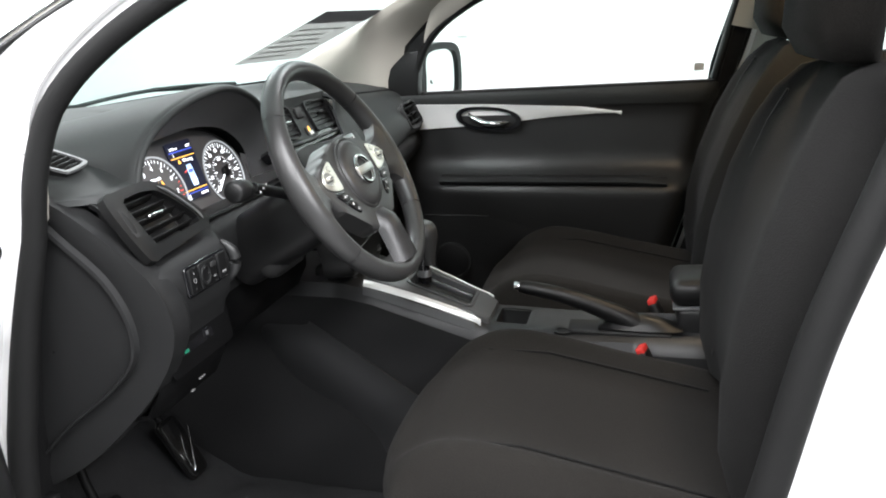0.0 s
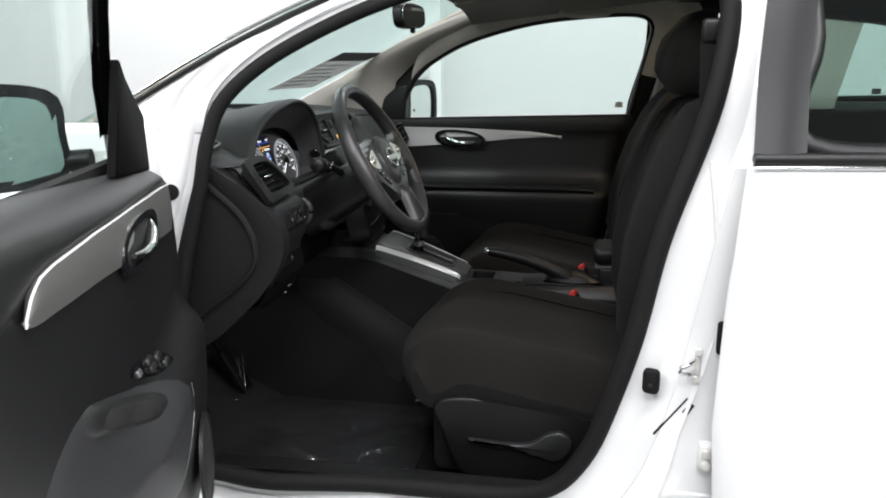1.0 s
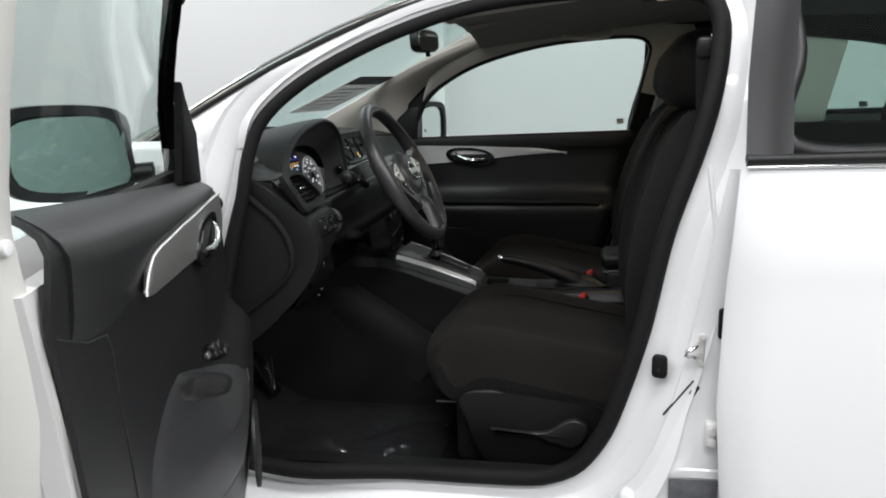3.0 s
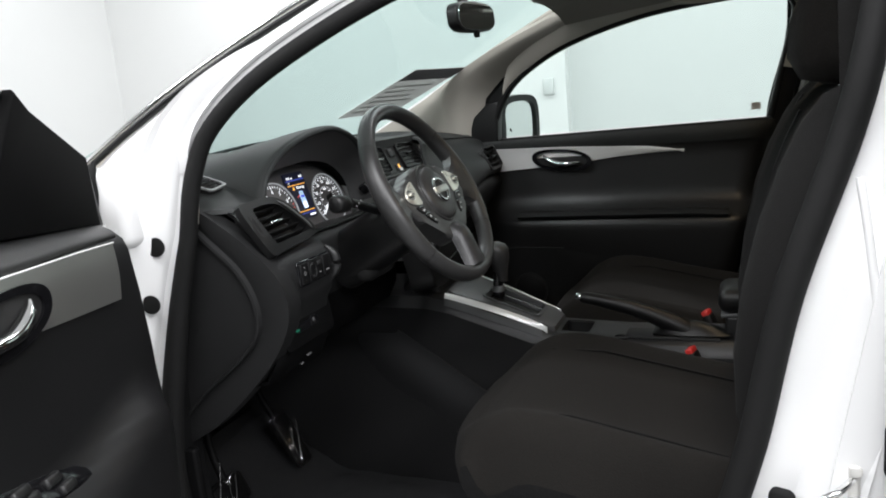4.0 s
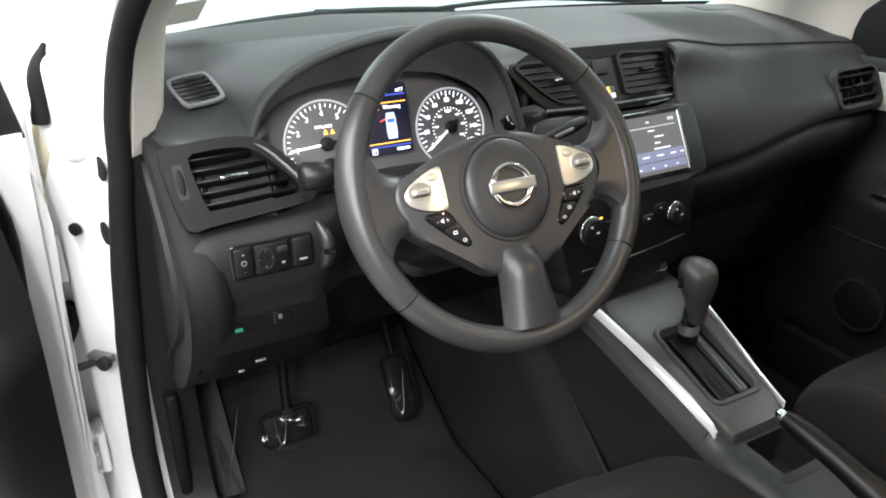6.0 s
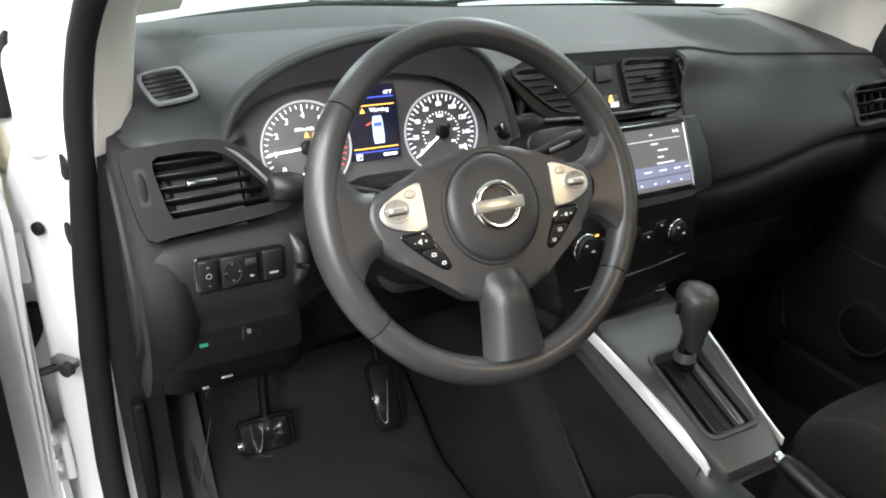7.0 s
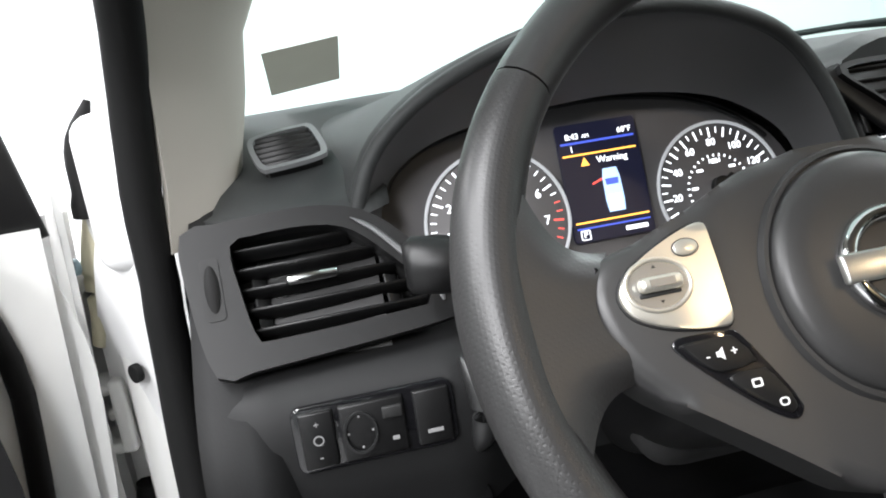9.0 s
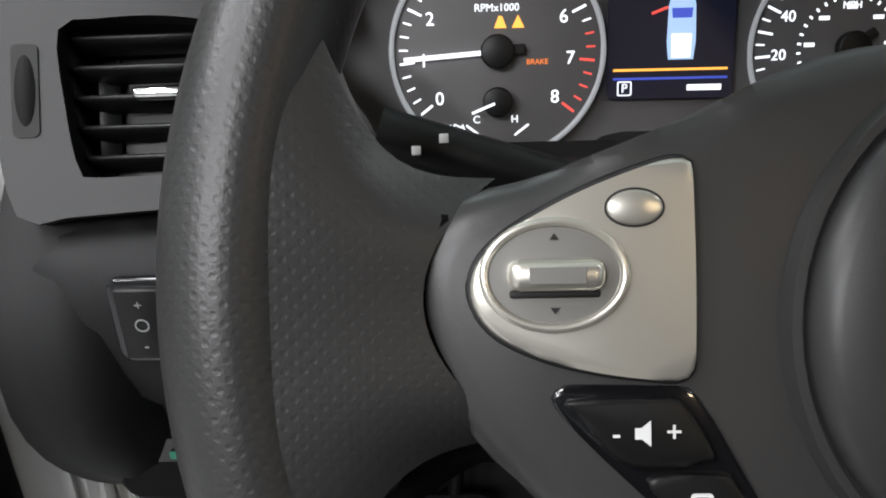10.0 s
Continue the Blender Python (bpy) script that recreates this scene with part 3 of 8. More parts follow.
# inner pillar trims, both sides
for sign in (-1, 1):
    rows = []
    inner = spline([(-0.350, 0.672, 0.968), (-0.372, 0.668, 1.005), (-0.392, 0.655, 1.06), (-0.385, 0.648, 1.11), (-0.315, 0.605, 1.178), (-0.18, 0.57, 1.243), (-0.03, 0.553, 1.30), (0.09, 0.545, 1.345)], 14)
    for gx, gy, z in inner:
        seal_x = float(np.interp(z, [0.94, 1.04, 1.118, 1.195, 1.264, 1.313, 1.345, 1.366], [-0.298, -0.284, -0.25, -0.16, -0.03, 0.10, 0.23, 0.42])) + 0.004
        row = [(windscreen_x(gy + 0.02, z) + 0.012, sign * (gy + 0.035), z)]
        for k in np.linspace(1, 0, 9):
            row.append(((1 - k) * seal_x + k * gx, sign * ((1 - k) * (SIDE(z) - 0.002) + k * gy - 0.016 * math.sin(math.pi * k)), z - 0.01 * (1 - k)))
        rows.append(row)
    part("pillar_trim", sheet(rows, -0.006 * sign), BEIGE, body, "grey-beige plastic windscreen pillar trim")
    rows = []
    for z in np.linspace(0.92, 1.35, 10):
        x0 = float(np.interp(z, [0.86, 1.05, 1.2, 1.29, 1.345], [0.622, 0.685, 0.718, 0.722, 0.685])) + 0.01
        rows.append([(x0 + u * 0.115, sign * (SIDE(z) - 0.03 - 0.035 * math.sin(math.pi * (0.15 + 0.7 * u))), z) for u in np.linspace(0, 1, 7)])
    part("centre_pillar_trim", sheet(rows, 0.006 * sign), BEIGE, body, "grey-beige centre pillar trim")
    rows = [[(x0 + u * 0.16, sign * (SIDE(z) - 0.03 - 0.03 * math.sin(math.pi * (0.1 + 0.8 * u))), z) for u in np.linspace(0, 1, 7)] for z, x0 in ((0.30, 0.46), (0.42, 0.52), (0.6, 0.575), (0.8, 0.62), (0.92, 0.645))]
    part("centre_pillar_cover", sheet(rows, 0.006 * sign), BLACK, body, "black lower centre pillar cover")
    # rear pillar with its trim and the body side behind the doors
    rows = [[(x, sign * (SIDE(z) + 0.05 * (1 - v) + 0.01), z) for x, z in ((1.55 + 0.02 * v, 0.95 + 0.40 * v), (1.75 + 0.02 * v, 0.95 + 0.42 * v), (2.05 - 0.02 * v, 0.95 + 0.40 * v))] for v in np.linspace(0, 1, 6)]
    part("rear_pillar", sheet(rows, 0.02 * sign), DARK if sign > 0 else PAINT, body, "rear roof pillar")
    rows = [[(x, sign * (0.87 - 0.04 * (1 - v) + (-0.05 * (x - 1.7) ** 2)), 0.15 + 0.85 * v) for x in np.linspace(1.64, 2.75, 9)] for v in np.linspace(0, 1, 8)]
    part("rear_wing", sheet(rows, 0.02 * sign), PAINT, body, "white rear wing")
rows = [[(x, y, z) for y in np.linspace(-0.75, 0.75, 8)] for x, z in ((2.05, 1.30), (2.45, 1.05))]
rg = part("rear_window", sheet(rows, 0.005), TINT, body, "tinted rear window")
rg.visible_shadow = False
rows = [[(x, y, z) for y in np.linspace(-0.76, 0.76, 8)] for x, z in ((2.4, 1.06), (2.75, 1.02), (2.85, 0.9), (2.85, 0.3))]
part("boot_lid", sheet(rows, 0.01), PAINT, body, "white boot lid")
part("firewall", box(0.03, 1.44, 0.85, Matrix.Translation((-0.86, 0, 0.55)), 0.004), DARK, body, "black front bulkhead")
part("floor_pan", box(2.6, 1.42, 0.03, Matrix.Translation((0.42, 0, 0.17)), 0.004), CARPET, body, "black carpeted floor")
for sign in (-1, 1):
    part("kick_panel", box(0.50, 0.02, 0.37, Matrix.Translation((-0.62, sign * 0.715, 0.36)), 0.006), SHADE_BLACK, body, "black footwell side panel")
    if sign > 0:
        part("kick_panel", box(0.16, 0.02, 0.30, Matrix.Translation((-0.37, 0.690, 0.33)), 0.006), SHADE_BLACK, body, "black footwell side panel")
    rows = [[(x, sign * y, z) for x in np.linspace(-0.32, 0.50, 8)] for y, z in ((0.735, 0.312), (0.70, 0.318), (0.675, 0.305), (0.668, 0.25), (0.665, 0.19))]
    part("sill_plate", sheet(rows, 0.006 * sign), BLACK, body, "black plastic sill scuff plate", 25)
    for wx in (-1.25, 1.45):
        tyre = part("wheel", tube([(wx + 0.245 * math.cos(a), sign * 0.77, GROUND + 0.315 + 0.245 * math.sin(a)) for a in np.linspace(0, 2 * math.pi, 32, endpoint=False)], 0.07, 12, closed=True, up=(0, 1, 0), flat=1.3), RUBBER, body, "black tyre")
        part("rim", disc(0.2, 0.06, facing((wx, sign * 0.80, GROUND + 0.315), (-sign, 0, 0), (0, 0, 1))), SILVER, tyre)
rows = [[(x, y, 0.155) for y in np.linspace(-0.80, 0.80, 4)] for x in (-1.7, 2.7)]
part("underbody", sheet(rows, 0.01), DARK, body)

# pieces on the hinge pillar and the lock pillar of the open doorway
def on_pillar(x, y, z):
    return facing((x, y, z), (1, -0.35, 0), (0, 0, 1))


for x, y, z in ((-0.353, -0.748, 0.924), (-0.376, -0.756, 0.826)):
    part("grommet", disc(0.0165, 0.0025, facing((x + 0.002, y - 0.002, z + 0.004), (1, 0.26, 0), (0, 0, 1))), RUBBER, body, "round black rubber plug")
part("grommet", disc(0.009, 0.006, facing((-0.405, -0.792, 0.832), (1, 0.9, 0), (0, 0, 1))), RUBBER, body, "small black rubber plug")
strap = part("check_strap", tube(spline([(-0.405, -0.785, 0.624), (-0.40, -0.84, 0.618), (-0.405, -0.95, 0.603)], 10), 0.006, 8), DARK, body, "black door check strap")
part("strap_bracket", box(0.040, 0.014, 0.018, facing((-0.403, -0.797, 0.626), (1, 0.9, 0), (0, 0, 1)), 0.004), TRIM_SATIN, strap, "plated steel bracket")
part("strap_bolt", disc(0.0105, 0.010, facing((-0.383, -0.792, 0.628), (1, 0.9, 0), (0, 0, 1))), DARK, strap)
part("pillar_boot", tube(spline([(-0.418, -0.782, 1.078), (-0.418, -0.797, 1.045), (-0.418, -0.802, 1.01), (-0.418, -0.806, 0.978)], 10), [0.003, 0.006, 0.009, 0.011, 0.012, 0.012, 0.011, 0.010, 0.012, 0.011], 10), RUBBER, body, "black rubber filler at the windscreen foot")
part("door_cable", tube(spline([(-0.435, -0.808, 0.975), (-0.435, -0.812, 0.93), (-0.435, -0.815, 0.89), (-0.437, -0.828, 0.855)], 16), [0.007 + 0.008 * math.sin(math.pi * k / 15) for k in range(16)], 10), CREAM, body, "cream cable sleeve beside the hinge")
part("hinge_plug", disc(0.008, 0.005, facing((-0.424, -0.826, 0.935), (1, 0.9, 0), (0, 0, 1))), BLUE_PLUG, body, "small pale blue plug")
part("wiring_boot", tube(spline([(-0.45, -0.82, 0.70), (-0.45, -0.83, 0.66), (-0.452, -0.85, 0.63), (-0.455, -0.88, 0.61)], 16), 0.013, 8), RUBBER, body, "black rubber cable boot")
rows = []
panel_x = lerp([0.16, 0.30, 0.35, 0.42, 0.51, 0.60, 0.80, 1.0], [0.40, 0.49, 0.545, 0.585, 0.615, 0.64, 0.675, 0.71])
for z in (0.14, 0.20, 0.30, 0.372, 0.376, 0.390, 0.394, 0.432, 0.436, 0.448, 0.452, 0.512, 0.516, 0.54, 0.62, 0.70, 0.80, 0.90, 1.0):
    step = -0.0028 if 0.375 < z < 0.391 else 0.0
    x0 = panel_x(z)
    rows.append([(x0 + (0.82 - x0) * k, -0.800 + (step if x0 + (0.82 - x0) * k > 0.625 else 0.0), z) for k in np.linspace(0, 1, 13)])
part("pillar_panel", sheet(rows, -0.006), PAINT, body, "white pressed lock pillar panel", 25)
striker = part("door_striker", box(0.013, 0.060, 0.008, facing((0.673, -0.806, 0.650), (1, -0.2, 0), (0.06, 0, 1)), 0.004), SILVER, body, "zinc door lock striker")
part("striker_loop", tube(spline([(0.673, -0.806, 0.664), (0.655, -0.836, 0.661), (0.641, -0.840, 0.654), (0.640, -0.840, 0.646), (0.655, -0.834, 0.641), (0.673, -0.806, 0.638)], 16), 0.0042, 8), CHROME, striker)
for z in (0.676, 0.624):
    part("striker_bolt", disc(0.0065, 0.005, facing((0.673 + 0.06 * (z - 0.65), -0.811, z), (1, -0.2, 0), (0, 0, 1))), SILVER, striker)
part("pillar_ridge", tube(spline([(0.672, -0.800, 1.01), (0.680, -0.800, 0.96), (0.690, -0.800, 0.884), (0.703, -0.800, 0.79), (0.704, -0.800, 0.731), (0.700, -0.800, 0.651), (0.681, -0.800, 0.55), (0.637, -0.800, 0.467), (0.588, -0.800, 0.397), (0.53, -0.800, 0.33)], 40), 0.0045, 8), PAINT, body, "pressed ridge along the lock pillar")
part("pillar_seam", tube([(0.703, -0.802, 0.822), (0.737, -0.802, 0.823)], 0.0016, 6), LABEL, body, "thin sealed seam")
bump = part("rubber_buffer", plate(rounded(0.030, 0.048, 0.009), 0.012, on_pillar(0.600, -0.770, 0.598), 0.004), RUBBER, body, "black rubber door buffer")
part("buffer_screw", disc(0.004, 0.014, on_pillar(0.600, -0.770, 0.592)), DARK, bump)
part("pillar_slot", plate(rounded(0.0042, 0.095, 0.0015), 0.003, facing((0.633, -0.8035, 0.545), (0.80, 0.1, -0.58), (0.58, 0, 0.80)), 0.001), DARK, body, "narrow dark slot in the pillar")
part("pillar_label", plate(rounded(0.014, 0.024, 0.002), 0.003, facing((0.664, -0.8035, 0.562), (0.85, 0.1, -0.5), (0.5, 0, 0.85)), 0.001), GREY, body, "small printed label")
part("tyre_label", plate(rounded(0.095, 0.052, 0.003), 0.003, facing((0.668, -0.8085, 0.346), (1, 0.0, 0.0), (0, 0.0, 1)), 0.001), LABEL, body, "grey information label")
lh = part("rear_door_hinge", box(0.034, 0.022, 0.052, Matrix.Translation((0.702, -0.812, 0.475)), 0.005), PAINT_IN, body, "white painted rear door hinge")
part("hinge_bolt", disc(0.009, 0.008, facing((0.698, -0.823, 0.487), (1, 0, 0), (0, 0, 1))), SILVER, lh)
part("hinge_bolt", disc(0.009, 0.008, facing((0.698, -0.823, 0.463), (1, 0, 0), (0, 0, 1))), SILVER, lh)
part("gap_plug", plate(rounded(0.030, 0.060, 0.006), 0.010, facing((0.716, -0.810, 0.704), (1, 0, 0), (0, 0, 1)), 0.003), RUBBER, body, "black rubber stop in the door gap")
part("grommet", disc(0.014, 0.005, facing((0.538, -0.808, 0.326), (1, 0, 0), (0, 0.3, 1))), PAINT, body, "white painted plug")

# ---------- doors ----------
SAIL = material("sail_black", (0.0022, 0.0022, 0.0023), 0.7, vary=0.15, spec=0.06)
HINGE = (-0.50, -0.86)


def door_rear(z):
    return float(np.interp(z, [0.28, 0.34, 0.42, 0.50, 0.62, 0.85, 0.965, 1.0], [0.36, 0.43, 0.485, 0.515, 0.55, 0.605, 0.635, 0.64]))


def panel_depth(x, z):
    """How far the door lining stands in from the door's plane."""
    d = 0.050
    d += 0.020 * math.exp(-((z - 0.955) / 0.035) ** 2)
    arm = math.exp(-((z - 0.690) / 0.045) ** 2) if z > 0.69 else math.exp(-((z - 0.690) / 0.16) ** 2)
    d += 0.075 * arm * min(1, max(0, (x + 0.30) / 0.15))
    low = min(1, max(0, (0.66 - z) / 0.16))
    d += 0.022 * low * low * (3 - 2 * low)
    edge = max(0, 1 - (door_rear(z) - x) / 0.05)
    d -= 0.045 * edge * edge
    front = max(0, 1 - (x + 0.40) / 0.04)
    d -= 0.04 * front * front
    d -= 0.03 * max(0, (0.36 - z) / 0.06)
    return d


def driver_rear(z):
    return float(np.interp(z, [0.28, 0.34, 0.42, 0.50, 0.62, 0.85, 0.965, 1.0], [0.30, 0.36, 0.425, 0.47, 0.52, 0.57, 0.608, 0.612]))


def driver_depth(x, z):
    """The same for the open door, whose lining is seen along its length."""
    u = driver_rear(z) - x
    d = 0.020 + 0.056 * (1 - math.exp(-max(0, u) / 0.25))
    arm = min(1, max(0, (0.712 + 0.03 * min(1, max(0, (-0.12 - x) / 0.15)) - z) / 0.065))
    arm = arm * arm * (3 - 2 * arm) * math.exp(-(max(0, 0.65 - z) / 0.30) ** 2)
    d += 0.046 * arm * min(1, max(0, (x + 0.392) / 0.085)) * min(1, max(0, (u - 0.10) / 0.32))
    d -= 0.05 * max(0, (0.36 - z) / 0.06)
    return d


WINDOW = spline([(-0.235, 0.972), (-0.22, 1.03), (-0.165, 1.125), (-0.07, 1.195), (0.07, 1.255), (0.28, 1.304), (0.50, 1.323), (0.63, 1.320), (0.675, 1.285), (0.668, 1.22), (0.615, 0.985)], 60)


def front_door(name, label, side, swing=None):
    """A front door as it stands closed on the far side; side -1 turns it into the near one."""
    d = thing(name, label, "car door", (0.1, side * 0.74, 0.3))
    if swing is not None:
        d["swung"] = True
        d.location = (0, 0, 0)
        d.matrix_world = swing

    def add(pname, bm, mat, parent=None, plabel="", angle=62):
        return part(pname, mirrored(bm) if side < 0 else bm, mat, parent or d, plabel, angle)

    near = side < 0
    depth, rear = (driver_depth, driver_rear) if near else (panel_depth, door_rear)

    def lining(x, z, proud=0.0):
        return (x, 0.735 - depth(x, z) - proud, z)

    fore = lerp([0.30, 0.76, 0.853, 0.913, 1.05], [-0.392, -0.385, -0.371, -0.356, -0.335]) if near else (lambda z: -0.405)
    if near:
        crest = lambda x: 0.962 + 0.042 * (x + 0.36)

        def curl(x, z):
            return 0.05 * min(1, max(0, (rear(z) - x) / 0.07)) * max(0, (0.046 - (crest(x) - z)) / 0.046) ** 2.2

        rows = []
        for v in np.r_[np.linspace(0, 0.93, 40), 0.955, 0.975, 0.99, 1.0]:
            row = []
            for k in np.linspace(0, 1, 42):
                x = fore(0.9) + k * (rear(0.30 + v * 0.68) - fore(0.9))
                z = 0.30 + v * (crest(x) - 0.30)
                x = fore(z) + k * (rear(z) - 0.035 * max(0, (z - 0.90) / 0.08) ** 1.5 - fore(z))
                row.append(lining(x, z, -curl(x, z)))
            rows.append(row)
        lin = add("lining", sheet(rows, 0.006), LINING, None, "black grained plastic door lining")
        rows = []
        for v in np.linspace(0, 1, 10):
            row = []
            for x in np.linspace(-0.335, 0.560, 34):
                z0 = float(np.interp(x, [-0.34, -0.20, 0.02, 0.28, 0.36, 0.40, 0.46, 0.52, 0.60], [0.936, 0.938, 0.936, 0.930, 0.922, 0.905, 0.888, 0.886, 0.90]))
                z = z0 + v * (crest(x) - z0)
                row.append(lining(x, z, 0.006 * math.sin(math.pi * min(1, v * 4) / 2) * min(1, max(0, (0.60 - x) / 0.07)) - curl(x, z)))
            rows.append(row)
        add("upper_pad", sheet(rows, 0.006), GREY, lin, "soft grey-black upper pad")
        edge = [(-0.363, 1.060), (-0.372, 0.993), (-0.374, 0.949), (-0.390, 0.893), (-0.404, 0.829), (-0.403, 0.754), (-0.398, 0.65), (-0.395, 0.5), (-0.39, 0.34)]
        add("front_seal", tube([(x + 0.004, 0.722, z) for x, z in spline(edge, 24)], [0.0095 + 0.012 * max(0, min(1, (0.50 - z) / 0.08)) for x, z in spline(edge, 24)], 10, up=(0, 1, 0)), RUBBER, None, "black rubber hinge side seal")
        rows = [[(x + u, 0.735 - 0.003 * math.sin(u * 60), z) for u in (-0.055, -0.03, 0.0, 0.03, 0.05)] for x, z in spline(edge, 24)]
        add("front_flange", sheet(rows, -0.004), PAINT_IN, None, "white painted flange beside the lining")
        plate_line = [(-0.30, 1.092), (-0.336, 1.082), (-0.428, 1.026), (-0.447, 0.937), (-0.416, 0.930), (-0.414, 0.906), (-0.398, 0.910), (-0.396, 0.928), (-0.33, 0.935)]
        add("mirror_base", plate(plate_line, 0.022, facing((0, 0.752, 0), (1, 0, 0), (0, 0, 1)), 0.003), BLACK, None, "black mirror foot plate")
    else:
        belt = lambda x: 0.967 + 0.0175 * (x + 0.2)
        rows = [[lining(x, z - (0.972 - belt(x)) * max(0, z - 0.90) / 0.072) for x in np.linspace(-0.405, door_rear(z), 40)] for z in np.linspace(0.30, 0.965, 46)]
        lin = add("lining", sheet(rows, 0.006), GREY, None, "black grained plastic door lining")
        rows = [[lining(x, 0.925 + v * (belt(x) - 0.928), 0.004) for x in np.linspace(-0.40, door_rear(0.95) - 0.01, 30)] for v in np.linspace(0, 1, 9)]
        # paler than the open door's pad: window light is put into the colour
        add("upper_pad", sheet(rows, 0.02), PAD, lin, "soft upper pad, made paler for the window light on it")
    # satin accent strip
    if near:
        top = lerp([-0.36, -0.20, 0.0, 0.2, 0.33, 0.365, 0.385, 0.40], [0.932, 0.937, 0.939, 0.938, 0.933, 0.928, 0.916, 0.898])
        low = lerp([-0.36, -0.20, 0.0, 0.2, 0.34, 0.375, 0.40], [0.851, 0.860, 0.872, 0.884, 0.888, 0.888, 0.893])
    else:
        top = lerp([-0.40, -0.208, 0.009, 0.271, 0.340, 0.375], [0.935, 0.936, 0.932, 0.920, 0.910, 0.902])
        low = lerp([-0.40, -0.20, 0.006, 0.185, 0.300, 0.375], [0.850, 0.862, 0.874, 0.893, 0.900, 0.9005])
    xs = np.linspace(-0.292, 0.398, 44) if near else np.linspace(-0.40, 0.375, 34)
    rows = [[lining(x, low(x) + v * (top(x) - low(x)), 0.007 + 0.003 * math.sin(math.pi * v)) for x in xs] for v in np.linspace(0, 1, 7)]
    add("accent_strip", sheet(rows, 0.006), STRIP_DARK if near else STRIP, lin, "satin silver accent strip")
    if near:
        rim_line = [lining(x, top(x), 0.008) for x in np.linspace(-0.292, 0.398, 60)] + [lining(0.399, 0.893, 0.008)]
        add("accent_edge", tube(rim_line, 0.0015, 6), PAINT, lin, "bright edge of the accent strip")
    # handle: bezel, cup and lever
    m = facing(lining(0.0, 0.892, 0.0095 if near else 0.008), (1, 0.06 if near else 0, 0), (0, 0, 1))
    reach = 0.098 if near else 0.096
    oval = [(reach * math.copysign(abs(math.cos(t)) ** 0.8, math.cos(t)), 0.034 * math.copysign(abs(math.sin(t)) ** 0.9, math.sin(t)) - 0.10 * reach * math.cos(t)) for t in np.linspace(0, 2 * math.pi, 36, endpoint=False)]
    hb = add("handle_bezel", ring_plate(oval, [(u * 0.84, v * 0.74) for u, v in oval], 0.005 if near else 0.012, m), GLOSS, lin, "gloss black handle surround")
    add("handle_cup", plate([(u * 0.86, v * 0.78) for u, v in oval], 0.0015 if near else 0.003, m), DARK, hb)
    add("handle_lever", tube(spline([m @ Vector((p[0], p[1], p[2] * (0.55 if near else 1.0))) for p in ((-0.058, 0.016, 0.006), (-0.045, 0.004, 0.016), (-0.015, -0.010, 0.022), (0.025, -0.013, 0.022), (0.058, -0.010, 0.012))], 16), [0.004, 0.006, 0.008, 0.009, 0.009, 0.009, 0.009, 0.008, 0.008, 0.008, 0.008, 0.007, 0.007, 0.006, 0.005, 0.004], 8), CHROME, hb, "chrome door release lever")
    # armrest with switches and pull
    if near:
        def patch(name, outline, grow, proud, mat, parent, plabel=""):
            o = spline(outline, 40, closed=True)
            mid = o.mean(0)
            loops = [[lining(mid[0] + k * grow * (x - mid[0]), mid[1] + k * grow * (z - mid[1]), proud * (1 - k**6)) for x, z in o] for k in (0.02, 0.4, 0.75, 0.93, 1.0)]
            return add(name, skin(bmesh.new(), loops, loop=True), mat, parent, plabel)

        sw = patch("switch_panel", [(0.085, 0.727), (0.06, 0.736), (-0.05, 0.714), (-0.11, 0.696), (-0.112, 0.682), (-0.04, 0.686), (0.04, 0.705)], 1.0, 0.005, GLOSS, lin, "gloss black window switch panel")
        for k in range(4):
            m = facing(lining(-0.065 + 0.055 * (k % 2) + 0.012 * (k // 2), 0.692 + 0.013 * (k % 2) + 0.014 * (k // 2), 0.006), (1, 0.05, 0), (0, 0.35, 0.93))
            add("window_switch", box(0.028, 0.013, 0.010, m, 0.004), GREY, sw)
        add("lock_switch", box(0.016, 0.010, 0.006, facing(lining(0.058, 0.722, 0.005), (1, 0.05, 0), (0, 0.35, 0.93)), 0.002), TRIM_SATIN, sw, "satin lock switch")
        pad = spline([(-0.055, 0.668), (-0.085, 0.60), (0.00, 0.545), (0.17, 0.548), (0.33, 0.59), (0.42, 0.650), (0.39, 0.725), (0.28, 0.764), (0.11, 0.722)], 44, closed=True)
        c = pad.mean(0)
        rows = [[lining(c[0] + k * (x - c[0]), c[1] + k * (z - c[1]), 0.007 * (1 - k**5) + (0.004 * (1 - k) + 0.0015 if k < 1 else -0.003)) for x, z in pad] for k in (0.02, 0.3, 0.6, 0.8, 0.92, 1.0)]
        mp = add("pocket_pad", skin(bmesh.new(), rows, loop=True), PADGREY, lin, "grey moulded lower door pad")
        add("pocket_line", tube([lining(x, z, 0.003) for x, z in np.r_[pad[1:25]]], 0.0011, 6), TRIM_SATIN, mp, "thin bright pad edge")
        pull = [(0.285, 0.742), (0.245, 0.755), (0.15, 0.724), (0.05, 0.690), (0.035, 0.674), (0.10, 0.674), (0.18, 0.695), (0.25, 0.720)]
        patch("pull_rim", pull, 1.12, 0.015, GREY, mp, "raised rim of the door pull")
        patch("pull_pocket", pull, 0.92, 0.0185, DARK, mp, "dark door pull")
    else:
        rows = [[(x, lining(x, 0.70)[1] - 0.004 + w * 0.047, 0.712 + 0.012 * math.sin(math.pi * w) - 0.05 * max(0, x - 0.40)) for x in np.linspace(-0.14, 0.50, 16)] for w in np.linspace(0, 1, 6)]
        add("armrest", sheet(rows, -0.010), GREY, lin, "padded black armrest")
